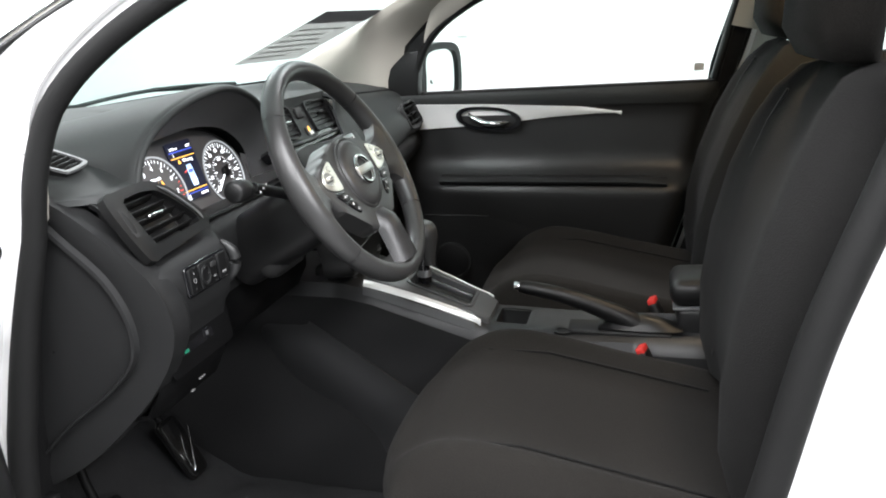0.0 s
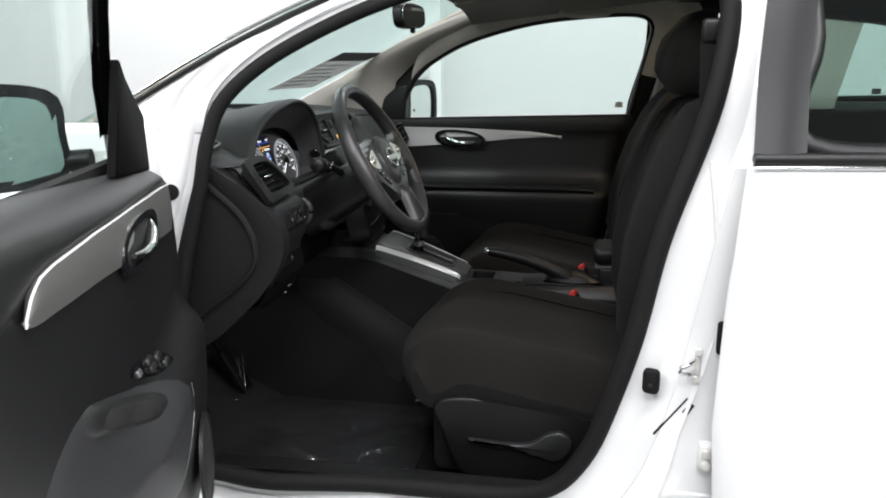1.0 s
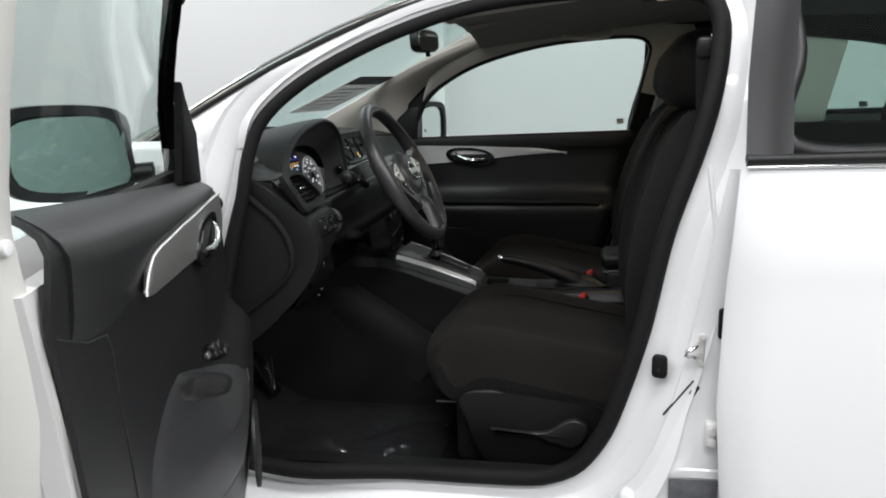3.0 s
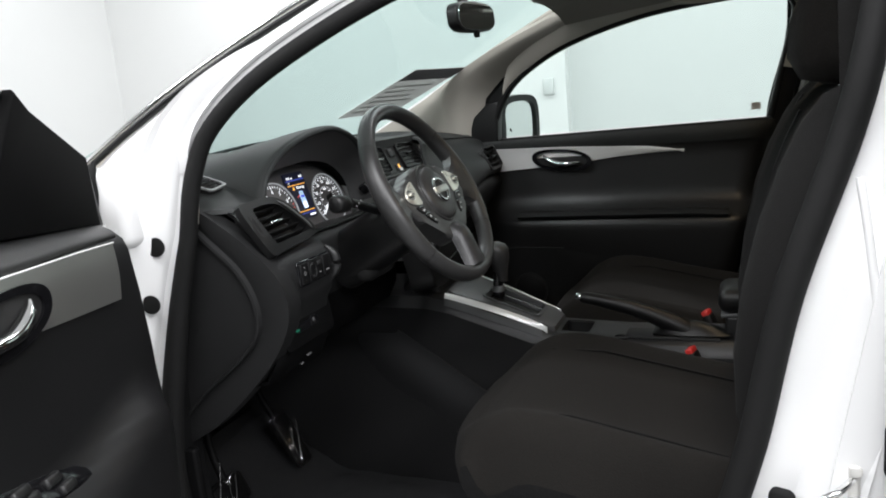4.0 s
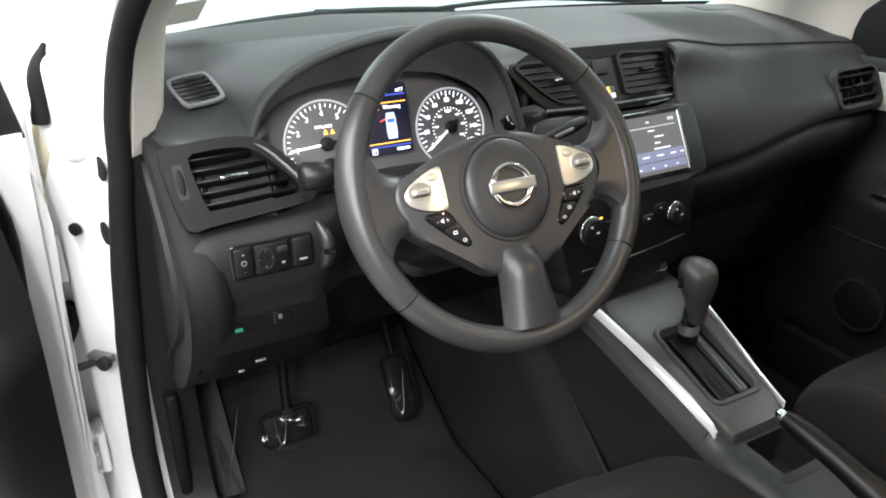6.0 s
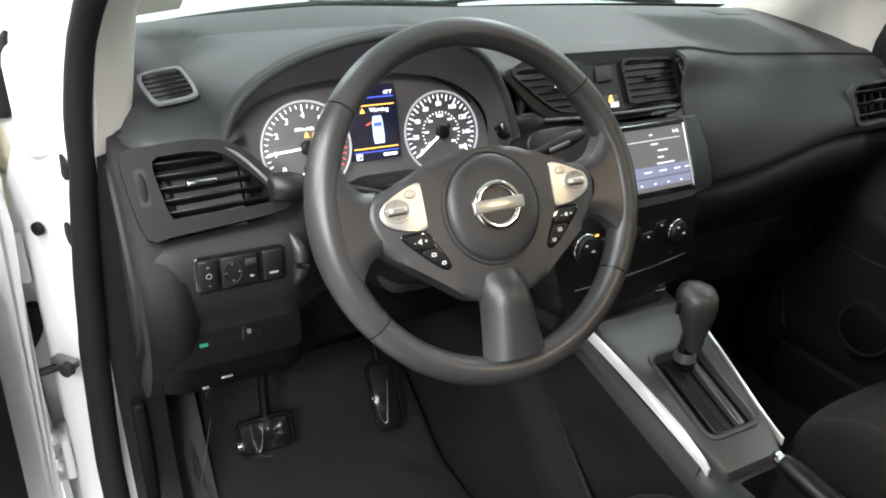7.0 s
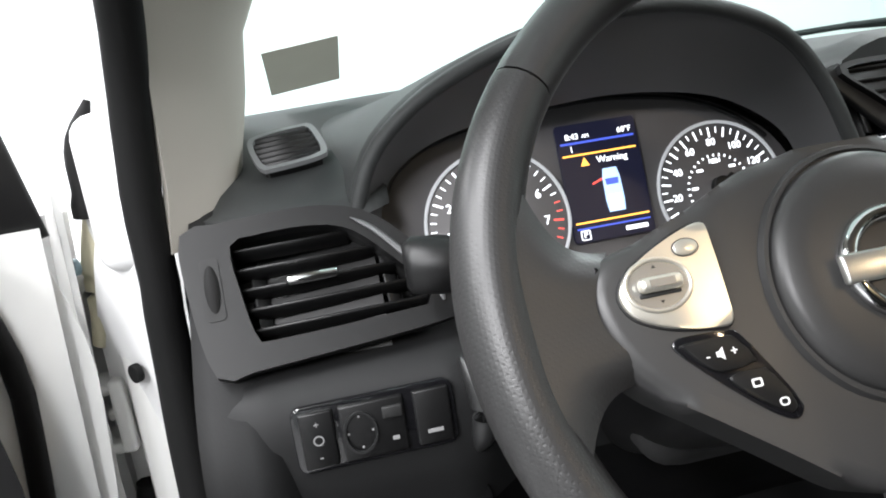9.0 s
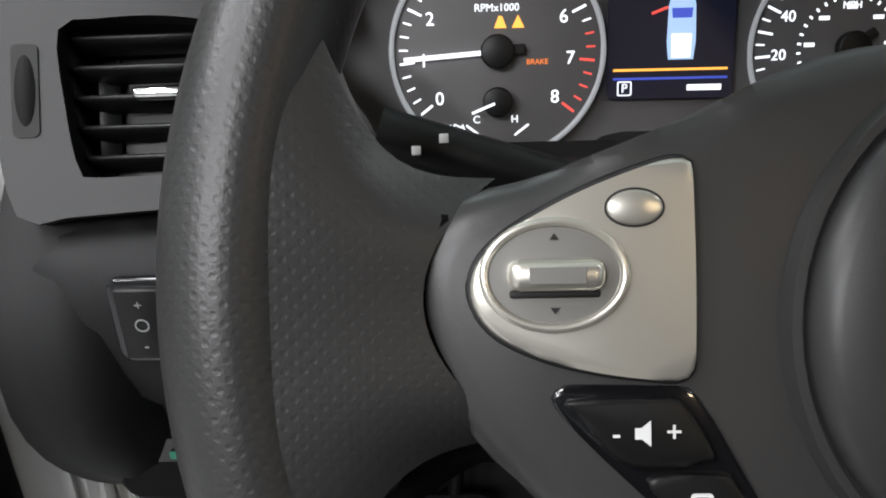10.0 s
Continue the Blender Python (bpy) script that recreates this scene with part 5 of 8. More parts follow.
def dial(u, v, r, a0, a1, majors, numbers, name, lab, red_from=99, inner=None, at=g_left):
    """A round dial; angles run clockwise from straight up, in degrees."""
    d = part(name, disc(r * 0.99, 0.003, at(u, v, -0.0155), 48, 0.0008), FACE, cluster, lab)
    arc = [at(u, v) @ Vector((r * math.sin(radians(a)), r * math.cos(radians(a)), -0.010)) for a in np.linspace(a0 - 40, a1 + 40, 72)]
    # metal ring, no lamp: a faint glow is added for its bright reflections
    part("dial_ring", tube(arc, 0.0016, 6), RING_GLOW, d, "silver dial ring with an added glow for its reflections")
    marks, reds = None, None
    per = 4 if majors < 10 else 2
    for i in range(majors * per + 1):
        a = a0 + (a1 - a0) * i / (majors * per)
        big = i % per == 0
        ln = 0.0085 if big else 0.005
        m = at(u, v, -0.0125) @ Matrix.Rotation(-radians(a), 4, "Z") @ Matrix.Translation((0, r * 0.93 - ln / 2, 0))
        b = box(0.0013 if big else 0.0009, ln, 0.0006, m, 0)
        if i / per >= red_from:
            reds = merge(reds, b)
        else:
            marks = merge(marks, b)
    part("tick_scale", marks, LIT, d, "white lit tick marks")
    if reds:
        part("red_zone", reds, LIT_RED, d, "red lit tick marks")
    for i, w in enumerate(numbers):
        a = radians(a0 + (a1 - a0) * i / (len(numbers) - 1))
        if w:
            part("number", lettering(w, 0.0105 if len(numbers) < 10 else 0.0088, at(u + r * 0.70 * math.sin(a), v + r * 0.70 * math.cos(a), -0.0122)), LIT, d, "white lit dial number")
    if inner:
        dots = None
        for i in range(inner * 2 + 1):
            a = a0 + (a1 - a0) * i / (inner * 2)
            m = at(u, v, -0.0125) @ Matrix.Rotation(-radians(a), 4, "Z") @ Matrix.Translation((0, r * 0.50, 0))
            dots = merge(dots, box(0.0012, 0.0022, 0.0005, m, 0))
        for i in range(0, inner + 1, 2):
            a = radians(a0 + (a1 - a0) * i / inner)
            dots = merge(dots, box(0.006, 0.0022, 0.0005, at(u + r * 0.40 * math.sin(a), v + r * 0.40 * math.cos(a), -0.0124), 0))
        part("inner_scale", dots, LIT, d)
    return d


tach = dial(-0.106, -0.010, 0.060, -128, 128, 8, list("012345678"), "rev_counter", "lit rev counter dial", red_from=6.4)
speedo = dial(0.098, -0.006, 0.058, -126, 126, 16, ["0", "", "20", "", "40", "", "60", "", "80", "", "100", "", "120", "", "140", "", "160"], "speedometer", "lit speedometer dial", inner=12, at=g_right)
part("caption", lettering("RPMx1000", 0.0058, g_left(-0.106, 0.014, -0.0122)), LIT, tach)
part("caption", lettering("MPH", 0.0055, g_right(0.098, 0.018, -0.0122)), LIT, speedo)
for d, u, v, ang, ln, at in ((tach, -0.106, -0.010, -94, 0.047, g_left), (speedo, 0.098, -0.006, -126, 0.044, g_right)):
    nd = part("needle", box(0.0026, ln, 0.0012, at(u, v, -0.008) @ Matrix.Rotation(-radians(ang), 4, "Z") @ Matrix.Translation((0, ln / 2 + 0.006, 0)), 0.0004), LIT, d, "white lit needle")
    part("needle_tail", box(0.006, 0.016, 0.003, at(u, v, -0.0085) @ Matrix.Rotation(-radians(ang), 4, "Z") @ Matrix.Translation((0, -0.008, 0)), 0.001), DARK, nd)
    part("needle_hub", disc(0.0095, 0.006, at(u, v, -0.010), 24), BLACK, nd)
# temperature gauge at the foot of the rev counter
temp = part("temperature_gauge", disc(0.0085, 0.006, g_left(-0.106, -0.038, -0.010), 24), BLACK, cluster, "small temperature gauge hub")
part("needle", box(0.0014, 0.014, 0.001, g_left(-0.106, -0.038, -0.003) @ Matrix.Rotation(radians(112), 4, "Z") @ Matrix.Translation((0, 0.009, 0)), 0.0003), LIT, temp)
b = lettering("C", 0.006, g_left(-0.118, -0.048, -0.0122))
b = lettering("H", 0.006, g_left(-0.096, -0.048, -0.0122), bm=b)
for u0, u1 in ((-0.124, -0.116), (-0.096, -0.088)):
    b = tube([g_left(u0, -0.051 if u0 < -0.11 else -0.057, -0.0122) @ Vector((0, 0, 0)), g_left(u1, -0.057 if u0 < -0.11 else -0.051, -0.0122) @ Vector((0, 0, 0))], 0.0006, 5, bm=b)
part("scale", b, LIT, temp)
arrows = None
for u in (-0.135, -0.128):
    arrows = ring_plate([(-0.004, 0.0016), (0.0005, 0.0016), (0.0005, 0.0034), (0.0042, 0), (0.0005, -0.0034), (0.0005, -0.0016), (-0.004, -0.0016)], [(-0.0032, 0.0009), (0.0011, 0.0009), (0.0011, 0.0018), (0.003, 0), (0.0011, -0.0018), (0.0011, -0.0009), (-0.0032, -0.0009)], 0.0004, g_left(u, -0.053, -0.0124) @ Matrix.Rotation(radians(-25), 4, "Z"), arrows)
part("lamp_symbols", arrows, LIT, temp)
# warning lamps
part("warning_lamp", plate([(-0.0035, -0.003), (0.0035, -0.003), (0.001, 0.0035), (-0.001, 0.0035)], 0.0004, g_left(-0.104, 0.006, -0.0122), 0), LIT_AMBER, cluster, "amber warning symbol")
part("warning_lamp", plate([(-0.0035, -0.003), (0.0035, -0.003), (0, 0.004)], 0.0004, g_left(-0.094, 0.006, -0.0122), 0), LIT_AMBER, cluster, "amber warning triangle")
part("warning_lamp", lettering("BRAKE", 0.0042, g_left(-0.083, -0.016, -0.0122)), LIT_ORANGE, cluster, "red lit brake lamp")
# centre display
disp = part("display", plate(rounded(0.066, 0.092, 0.003), 0.002, g_mid(-0.004, 0.000, -0.0155), 0), SCREEN_DARK, cluster, "lit colour driver display")
part("display_blue_bar", box(0.060, 0.0016, 0.0005, g_mid(-0.004, 0.031, -0.0128), 0), LIT_BLUE, disp)
part("display_blue_bar", box(0.060, 0.0012, 0.0005, g_mid(-0.004, -0.0355, -0.0128), 0), LIT_BLUE, disp)
part("display_amber_line", box(0.060, 0.0012, 0.0005, g_mid(-0.004, 0.0215, -0.0128), 0), LIT_AMBER, disp)
part("display_amber_line", box(0.060, 0.0012, 0.0005, g_mid(-0.004, -0.031, -0.0128), 0), LIT_AMBER, disp)
for words, size, u, v in (("8:43", 0.0065, -0.024, 0.036), ("AM", 0.004, -0.013, 0.0355), ("60°F", 0.0062, 0.019, 0.036), ("i", 0.0075, -0.026, 0.0265), ("Warning", 0.0072, 0.005, 0.0155), ("P", 0.0065, -0.028, -0.0405)):
    part("display_word", lettering(words, size, g_mid(u, v, -0.0128)), LIT, disp, "white display lettering")
part("display_frame", ring_plate(rounded(0.0075, 0.0075, 0.001), rounded(0.0063, 0.0063, 0.0006), 0.0003, g_mid(-0.028, -0.0405, -0.0128)), LIT, disp)
part("display_bar", box(0.018, 0.003, 0.0004, g_mid(0.014, -0.0405, -0.0128), 0), LIT, disp)
part("display_triangle", plate([(-0.0035, -0.003), (0.0035, -0.003), (0, 0.0035)], 0.0004, g_mid(-0.0175, 0.0155, -0.0128), 0), LIT_AMBER, disp)
pic = part("display_car", plate([(-0.0065, -0.017), (0.0065, -0.017), (0.0075, -0.008), (0.007, 0.010), (0.0055, 0.017), (-0.0055, 0.017), (-0.007, 0.010), (-0.0075, -0.008)], 0.0004, g_mid(0.001, -0.009, -0.0128), 0), LIT_CAR, disp, "pale blue picture of a car")
part("display_car_glass", plate([(-0.005, 0.004), (0.005, 0.004), (0.0055, 0.009), (-0.0055, 0.009)], 0.0003, g_mid(0.001, -0.009, -0.0123), 0), LIT_BLUE, pic)
part("display_car_glass", plate([(-0.0048, -0.014), (0.0048, -0.014), (0.0052, -0.002), (-0.0052, -0.002)], 0.0003, g_mid(0.001, -0.011, -0.0123), 0), LIT, pic)
part("display_door_mark", box(0.009, 0.0012, 0.0004, g_mid(-0.0105, -0.001, -0.0125) @ Matrix.Rotation(radians(20), 4, "Z"), 0), LIT_RED, disp, "red open-door mark")
rows = [[G @ Vector((u * 1.0, v * 1.0, -0.002 - 0.010 * ((v + 0.06) / 0.14) ** 2)) for u in np.linspace(-0.150, 0.168, 12)] for v in np.linspace(-0.082, 0.040, 6)]
part("cluster_foot", sheet([[G @ Vector((u, -0.066 - 0.004 * math.cos(u * 9), w)) for u in np.linspace(-0.158, 0.176, 16)] for w in (-0.016, 0.0, 0.03, 0.06)], -0.004), BLACK, cluster, "black shelf below the dials")
part("cluster_rim", tube([g(u * 0.985, v * 0.985 + 0.0, -0.012) @ Vector((0, 0, 0)) for u, v in outline[6:-6]], 0.0022, 6), GREY, cluster, "grey trim line round the dials")


# ---------- vents ----------
def vent(parent, name, label, m, opening, outer, slats, mat, tab_u=0.0, chrome=False, depth=0.012):
    v = part(name, ring_plate(outer, opening, depth, m), mat, parent, label, 25)
    us, vs = [p[0] for p in opening], [p[1] for p in opening]
    part("vent_back", plate([(a * 0.99, c * 0.99) for a, c in opening], 0.002, m @ Matrix.Translation((0, 0, -0.035)), 0), DARK, v)
    part("vent_duct", skin(bmesh.new(), [[m @ Vector((a, c, w)) for a, c in opening] for w in (0.0, -0.035)], loop=True), DARK, v)
    poly = np.array(opening)

    def span(level):
        hits = []
        for (a, c), (d, e) in zip(poly, np.roll(poly, -1, 0)):
            if (c - level) * (e - level) < 0:
                hits.append(a + (level - c) / (e - c) * (d - a))
        return (min(hits), max(hits)) if len(hits) > 1 else None

    for k in range(slats):
        lev = min(vs) + (max(vs) - min(vs)) * (k + 0.6) / (slats + 0.2)
        s = span(lev)
        if s and s[1] - s[0] > 0.01:
            part("slat", box(s[1] - s[0], 0.0028, 0.015, m @ Matrix.Translation(((s[0] + s[1]) / 2, lev, -0.004)) @ pose(0, 0, 0, -18), 0.001, 1), BLACK, v)
    for k in range(5):
        u = min(us) + (max(us) - min(us)) * (k + 0.7) / 5.4
        part("vane", box(0.0016, (max(vs) - min(vs)) * 0.9, 0.012, m @ Matrix.Translation((u, (min(vs) + max(vs)) / 2, -0.022)), 0.0005, 1), DARK, v)
    for u in (min(us) + 0.014, max(us) - 0.022):
        part("vane_head", box(0.010, (max(vs) - min(vs)) * 0.62, 0.002, m @ Matrix.Translation((u, min(vs) * 0.5 + max(vs) * 0.5 - 0.004, -0.010)) @ pose(0, 0, 0, 0, 28), 0.0005, 1), GREY, v)
    part("vent_tab", box(0.034 if chrome else 0.026, 0.0055, 0.010, m @ Matrix.Translation((tab_u, (min(vs) + max(vs)) / 2 + 0.002, 0.006)), 0.002), CHROME if chrome else BLACK, v, "bright adjuster tab" if chrome else "black adjuster tab")
    return v


def even(poly, n=40):
    return [tuple(p) for p in spline(poly, n, closed=True)]


VL = facing((-0.205, -0.600, 0.935), (-0.05, 1, 0), (-0.50, 0, 0.86))
op = even([(-0.066, 0.034), (-0.050, 0.0385), (-0.015, 0.0385), (0.012, 0.031), (0.038, 0.004), (0.054, -0.018), (0.054, -0.029), (0.040, -0.031), (-0.045, -0.033), (-0.058, -0.030), (-0.064, 0.0)])
ot = even([(-0.096, 0.047), (-0.070, 0.051), (-0.010, 0.052), (0.026, 0.041), (0.054, 0.012), (0.075, -0.020), (0.074, -0.038), (0.050, -0.044), (-0.060, -0.050), (-0.086, -0.050), (-0.096, 0.0)])
lv = vent(dash, "outer_vent", "black slatted air vent with a chrome tab", VL, op, ot, 5, BLACK, -0.018, True)
part("vent_wheel", tube([VL @ Vector((-0.081, v, 0.0085)) for v in np.linspace(-0.009, 0.023, 6)], [0.0045, 0.0060, 0.0066, 0.0066, 0.0060, 0.0045], 12), RUBBER, lv, "ribbed vent thumbwheel")
part("wheel_slot", plate(rounded(0.012, 0.042, 0.003), 0.001, VL @ Matrix.Translation((-0.081, 0.007, 0.0118)), 0), DARK, lv)
edge = [VL @ Vector((u, v, 0.013)) for u, v in spline([(0.014, 0.0385), (0.028, 0.0270), (0.044, 0.0070), (0.060, -0.017), (0.063, -0.030)], 20)]
part("vent_accent", tube(edge, [0.0006, 0.0016, 0.0026] + [0.0032] * 15 + [0.0024, 0.0010], 8, flat=0.6), TRIM_SATIN, lv, "satin edge of the vent")

SV = facing((-0.3445, -0.6225, 1.0165), (-0.10, 0.985, 0.08), (-0.94, 0.0, 0.34)) @ Matrix.Scale(0.88, 4)
ot = [(u * 0.74, v * 1.02) for u, v in even([(-0.040, -0.034), (-0.044, 0.022), (-0.026, 0.036), (0.030, 0.038), (0.044, 0.030), (0.046, -0.026), (0.032, -0.040), (-0.024, -0.042)], 32)]
op = [(u * 0.85, v * 0.85) for u, v in ot]
vent(dash, "demister_vent", "small side demister vent with grey rim", SV, op, ot, 6, RIM_GREY, 0.5, False, 0.004)

# fascia behind the outer vent
rows = [[(x + 0.006 * (y + 0.62) / 0.08, y, z) for y in np.linspace(-0.672, -0.574, 9)] for x, z in ((-0.252, 0.970), (-0.241, 0.964), (-0.224, 0.943), (-0.205, 0.915), (-0.192, 0.889), (-0.20, 0.880))]
part("vent_fascia", sheet(rows, -0.006), BLACK, dash, "black fascia round the outer vent")

# lower left panel, switches and dash end
rows = []
for x, z, k in ((-0.215, 0.893, 0), (-0.190, 0.889, 0), (-0.168, 0.886, 0), (-0.155, 0.874, 0), (-0.1505, 0.850, 0), (-0.1525, 0.822, 0), (-0.1570, 0.803, 0), (-0.1665, 0.789, 0), (-0.1745, 0.762, 0), (-0.178, 0.71, 0), (-0.200, 0.668, 0), (-0.27, 0.655, 0), (-0.45, 0.66, 0)):
    rows.append([(x - 0.010 * max(0, (-0.655 - y) / 0.035) ** 2 - 0.045 * min(1, max(0, (y + 0.53) / 0.05)), y, z) for y in np.r_[np.linspace(-0.690, -0.655, 8), np.linspace(-0.65, -0.14, 36)]])
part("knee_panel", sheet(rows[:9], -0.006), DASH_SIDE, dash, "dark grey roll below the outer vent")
part("lower_panel", sheet(rows[8:], -0.006), SHADE_BLACK, dash, "panel below the steering wheel, blackened for the shade there")
SW = facing((-0.152, -0.595, 0.853), (0.0, 1, 0), (-0.06, 0, 1)) @ Matrix.Scale(0.84, 4)
swp = part("switch_bank", plate(rounded(0.122, 0.052, 0.008), 0.004, SW, 0.0015), GLOSS, dash, "gloss black panel with three switches")
for u, w, h in ((-0.043, 0.025, 0.043), (-0.002, 0.048, 0.043), (0.043, 0.027, 0.043)):
    key = part("switch", box(w, h, 0.006, SW @ Matrix.Translation((u, 0, 0.005)), 0.0015), BLACK, swp, "black switch with white symbols")
    b = None
    if w < 0.026:
        b = lettering("+", 0.008, SW @ Matrix.Translation((u, 0.012, 0.0083)))
        b = lettering("-", 0.009, SW @ Matrix.Translation((u, -0.013, 0.0083)), bm=b)
        b = ring_plate(ellipse(0.004, 0.004, 16), ellipse(0.003, 0.003, 16), 0.0003, SW @ Matrix.Translation((u, 0, 0.0082)), b)
    elif w > 0.04:
        part("mirror_knob", ring_plate(ellipse(0.0125, 0.0165, 24, -0.010), ellipse(0.0108, 0.0148, 24, -0.010), 0.003, SW @ Matrix.Translation((u, 0, 0.0075))), GREY, key)
        part("mirror_selector", box(0.015, 0.009, 0.004, SW @ Matrix.Translation((u + 0.015, 0.011, 0.0085)), 0.001), DARK, key)
        for du, dv in ((-0.010, 0.012), (-0.010, -0.012), (-0.019, 0), (-0.001, 0)):
            b = box(0.0016, 0.0016, 0.0004, SW @ Matrix.Translation((u + du, dv, 0.0083)), 0, bm=b)
        b = box(0.005, 0.003, 0.0004, SW @ Matrix.Translation((u + 0.015, -0.010, 0.0083)), 0, bm=b)
    else:
        b = box(0.012, 0.003, 0.0004, SW @ Matrix.Translation((u, -0.011, 0.0083)), 0)
    part("switch_symbol", b, DIM, key)
part("panel_rib", tube(spline([(-0.160, -0.532, 0.815), (-0.147, -0.5265, 0.838), (-0.147, -0.5265, 0.862), (-0.160, -0.534, 0.882)], 12), [0.002, 0.005, 0.007, 0.0085, 0.009, 0.009, 0.009, 0.009, 0.0085, 0.007, 0.005, 0.002], 10), GREY, dash, "rounded edge beside the switches")
low = thing("fuse_cover", "black lower cover with green lamp and tiny symbols", "cover", (-0.17, -0.6, 0.70))
FC = facing((-0.1730, -0.60, 0.752), (0, 1, 0), (-0.12, 0, 1))
part("cover", plate(rounded(0.155, 0.062, 0.010), 0.002, FC, 0.0015), SHADE_BLACK, low)
part("lamp_slot", plate(rounded(0.088, 0.015, 0.003), 0.0008, FC @ Matrix.Translation((-0.016, 0.002, 0.0022)), 0), GLOSS, low, "gloss black slot round the lamp")
part("green_lamp", plate(rounded(0.010, 0.0045, 0.001), 0.001, FC @ Matrix.Translation((-0.042, 0.0, 0.004)), 0), LIT_GREEN, low, "small green lamp")
part("cover_symbol", box(0.005, 0.006, 0.0008, FC @ Matrix.Translation((0.012, 0.005, 0.0040)), 0), TRIM_SATIN, low)
part("cover_switch", box(0.016, 0.018, 0.003, FC @ Matrix.Translation((0.012, 0.004, 0.002)), 0.001), GLOSS, low)
for u, v, w in ((-0.046, -0.058, 0.008), (-0.020, -0.050, 0.014)):
    part("cover_clip", box(w, 0.0028, 0.004, FC @ Matrix.Translation((u, v, 0.0)), 0.001), TRIM_SATIN, low, "tiny bright clip")

end = spline([(-0.315, 0.985), (-0.250, 0.952), (-0.190, 0.905), (-0.148, 0.858), (-0.137, 0.806), (-0.160, 0.748), (-0.216, 0.680), (-0.318, 0.590), (-0.420, 0.535), (-0.46, 0.55), (-0.46, 0.70), (-0.44, 0.85), (-0.38, 0.965)], 60, closed=True)
inner = spline([(-0.325, 0.962), (-0.275, 0.925), (-0.223, 0.875), (-0.197, 0.815), (-0.204, 0.762), (-0.251, 0.712), (-0.335, 0.648), (-0.410, 0.580), (-0.44, 0.58), (-0.44, 0.70), (-0.425, 0.84), (-0.385, 0.94)], 60, closed=True)
rows = [[(x - 0.030, -0.640, 0.92 * z + 0.062) for x, z in end], [(x - 0.008, -0.655, 0.98 * z + 0.0155) for x, z in end], [(x, -0.672, z) for x, z in end], [(x - 0.004, -0.693, z) for x, z in end], [(0.97 * x + 0.03 * a, -0.702, 0.97 * z + 0.03 * b) for (x, z), (a, b) in zip(end, inner)], [(0.5 * x + 0.5 * a, -0.705, 0.5 * z + 0.5 * b) for (x, z), (a, b) in zip(end, inner)]]
rows += [[(x, -0.700, z) for x, z in inner], [(0.985 * x - 0.33 * 0.015, -0.708, 0.985 * z + 0.77 * 0.015) for x, z in inner], [(0.95 * x - 0.33 * 0.05, -0.709, 0.95 * z + 0.77 * 0.05) for x, z in inner], [(0.92 * x - 0.33 * 0.08, -0.702, 0.92 * z + 0.77 * 0.08) for x, z in inner], [(0.5 * x - 0.33 * 0.5, -0.706, 0.5 * z + 0.77 * 0.5) for x, z in inner], [(-0.33 + 0.01 * (x + 0.33), -0.707, 0.77 + 0.01 * (z - 0.77)) for x, z in inner]]
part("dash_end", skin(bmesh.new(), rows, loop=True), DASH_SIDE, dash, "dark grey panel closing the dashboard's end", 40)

# centre vents and hazard switch
VC = facing((-0.262, -0.002, 0.986), (-0.02, 1, 0), (-0.42, 0, 0.91)) @ Matrix.Diagonal((1, 0.9, 1, 1))
cp = part("vent_panel", plate(even([(-0.180, 0.040), (-0.10, 0.044), (0.10, 0.040), (0.142, 0.034), (0.152, 0.010), (0.156, -0.030), (0.150, -0.044), (-0.02, -0.046), (-0.10, -0.046), (-0.130, -0.036), (-0.165, 0.005)], 60), 0.006, VC @ Matrix.Translation((0, 0, -0.006)), 0.002), BLACK, dash, "black centre vent panel")
op = even([(-0.165, 0.034), (-0.10, 0.036), (-0.056, 0.036), (-0.052, 0.0), (-0.052, -0.028), (-0.060, -0.034), (-0.095, -0.032), (-0.115, -0.022), (-0.145, 0.006)])
vent(dash, "centre_vent", "black slatted centre air vent", VC, op, [(-0.103 + (u + 0.103) * 1.10, v * 1.13) for u, v in op], 6, BLACK, -0.09, True, 0.006)
op = even([(0.034, 0.034), (0.08, 0.034), (0.128, 0.030), (0.134, 0.0), (0.136, -0.024), (0.128, -0.031), (0.08, -0.032), (0.044, -0.032), (0.036, -0.028), (0.034, 0.0)])
vent(dash, "centre_vent", "black slatted centre air vent", VC, op, [(0.086 + (u - 0.086) * 1.10, v * 1.13) for u, v in op], 6, BLACK, 0.085, False, 0.006)
part("vent_lip", tube([VC @ Vector((u, v, 0.002)) for u, v in spline([(-0.130, -0.045), (-0.06, -0.049), (0.05, -0.050), (0.148, -0.049), (0.160, -0.038), (0.160, 0.0), (0.150, 0.030)], 24)], 0.004, 8), GREY, cp, "satin lower lip")
part("hazard_button", box(0.030, 0.026, 0.006, VC @ Matrix.Translation((-0.008, 0.018, 0.002)), 0.003), DARK, cp, "dark hazard light button")
part("airbag_lamp", plate(rounded(0.030, 0.020, 0.003), 0.002, VC @ Matrix.Translation((-0.002, -0.028, 0.0005)), 0.0005), GREY, cp, "passenger airbag lamp panel")
part("airbag_label", box(0.016, 0.009, 0.0006, VC @ Matrix.Translation((0.004, -0.034, 0.0026)), 0), MARK, cp, "pale printed label")
part("airbag_symbol", plate([(-0.006, -0.005), (0.0, -0.006), (0.004, -0.002), (0.001, 0.001), (0.002, 0.006), (-0.002, 0.006), (-0.004, 0.0)], 0.0006, VC @ Matrix.Translation((-0.001, -0.024, 0.0026)), 0), LIT_AMBER, cp, "amber seat symbol")

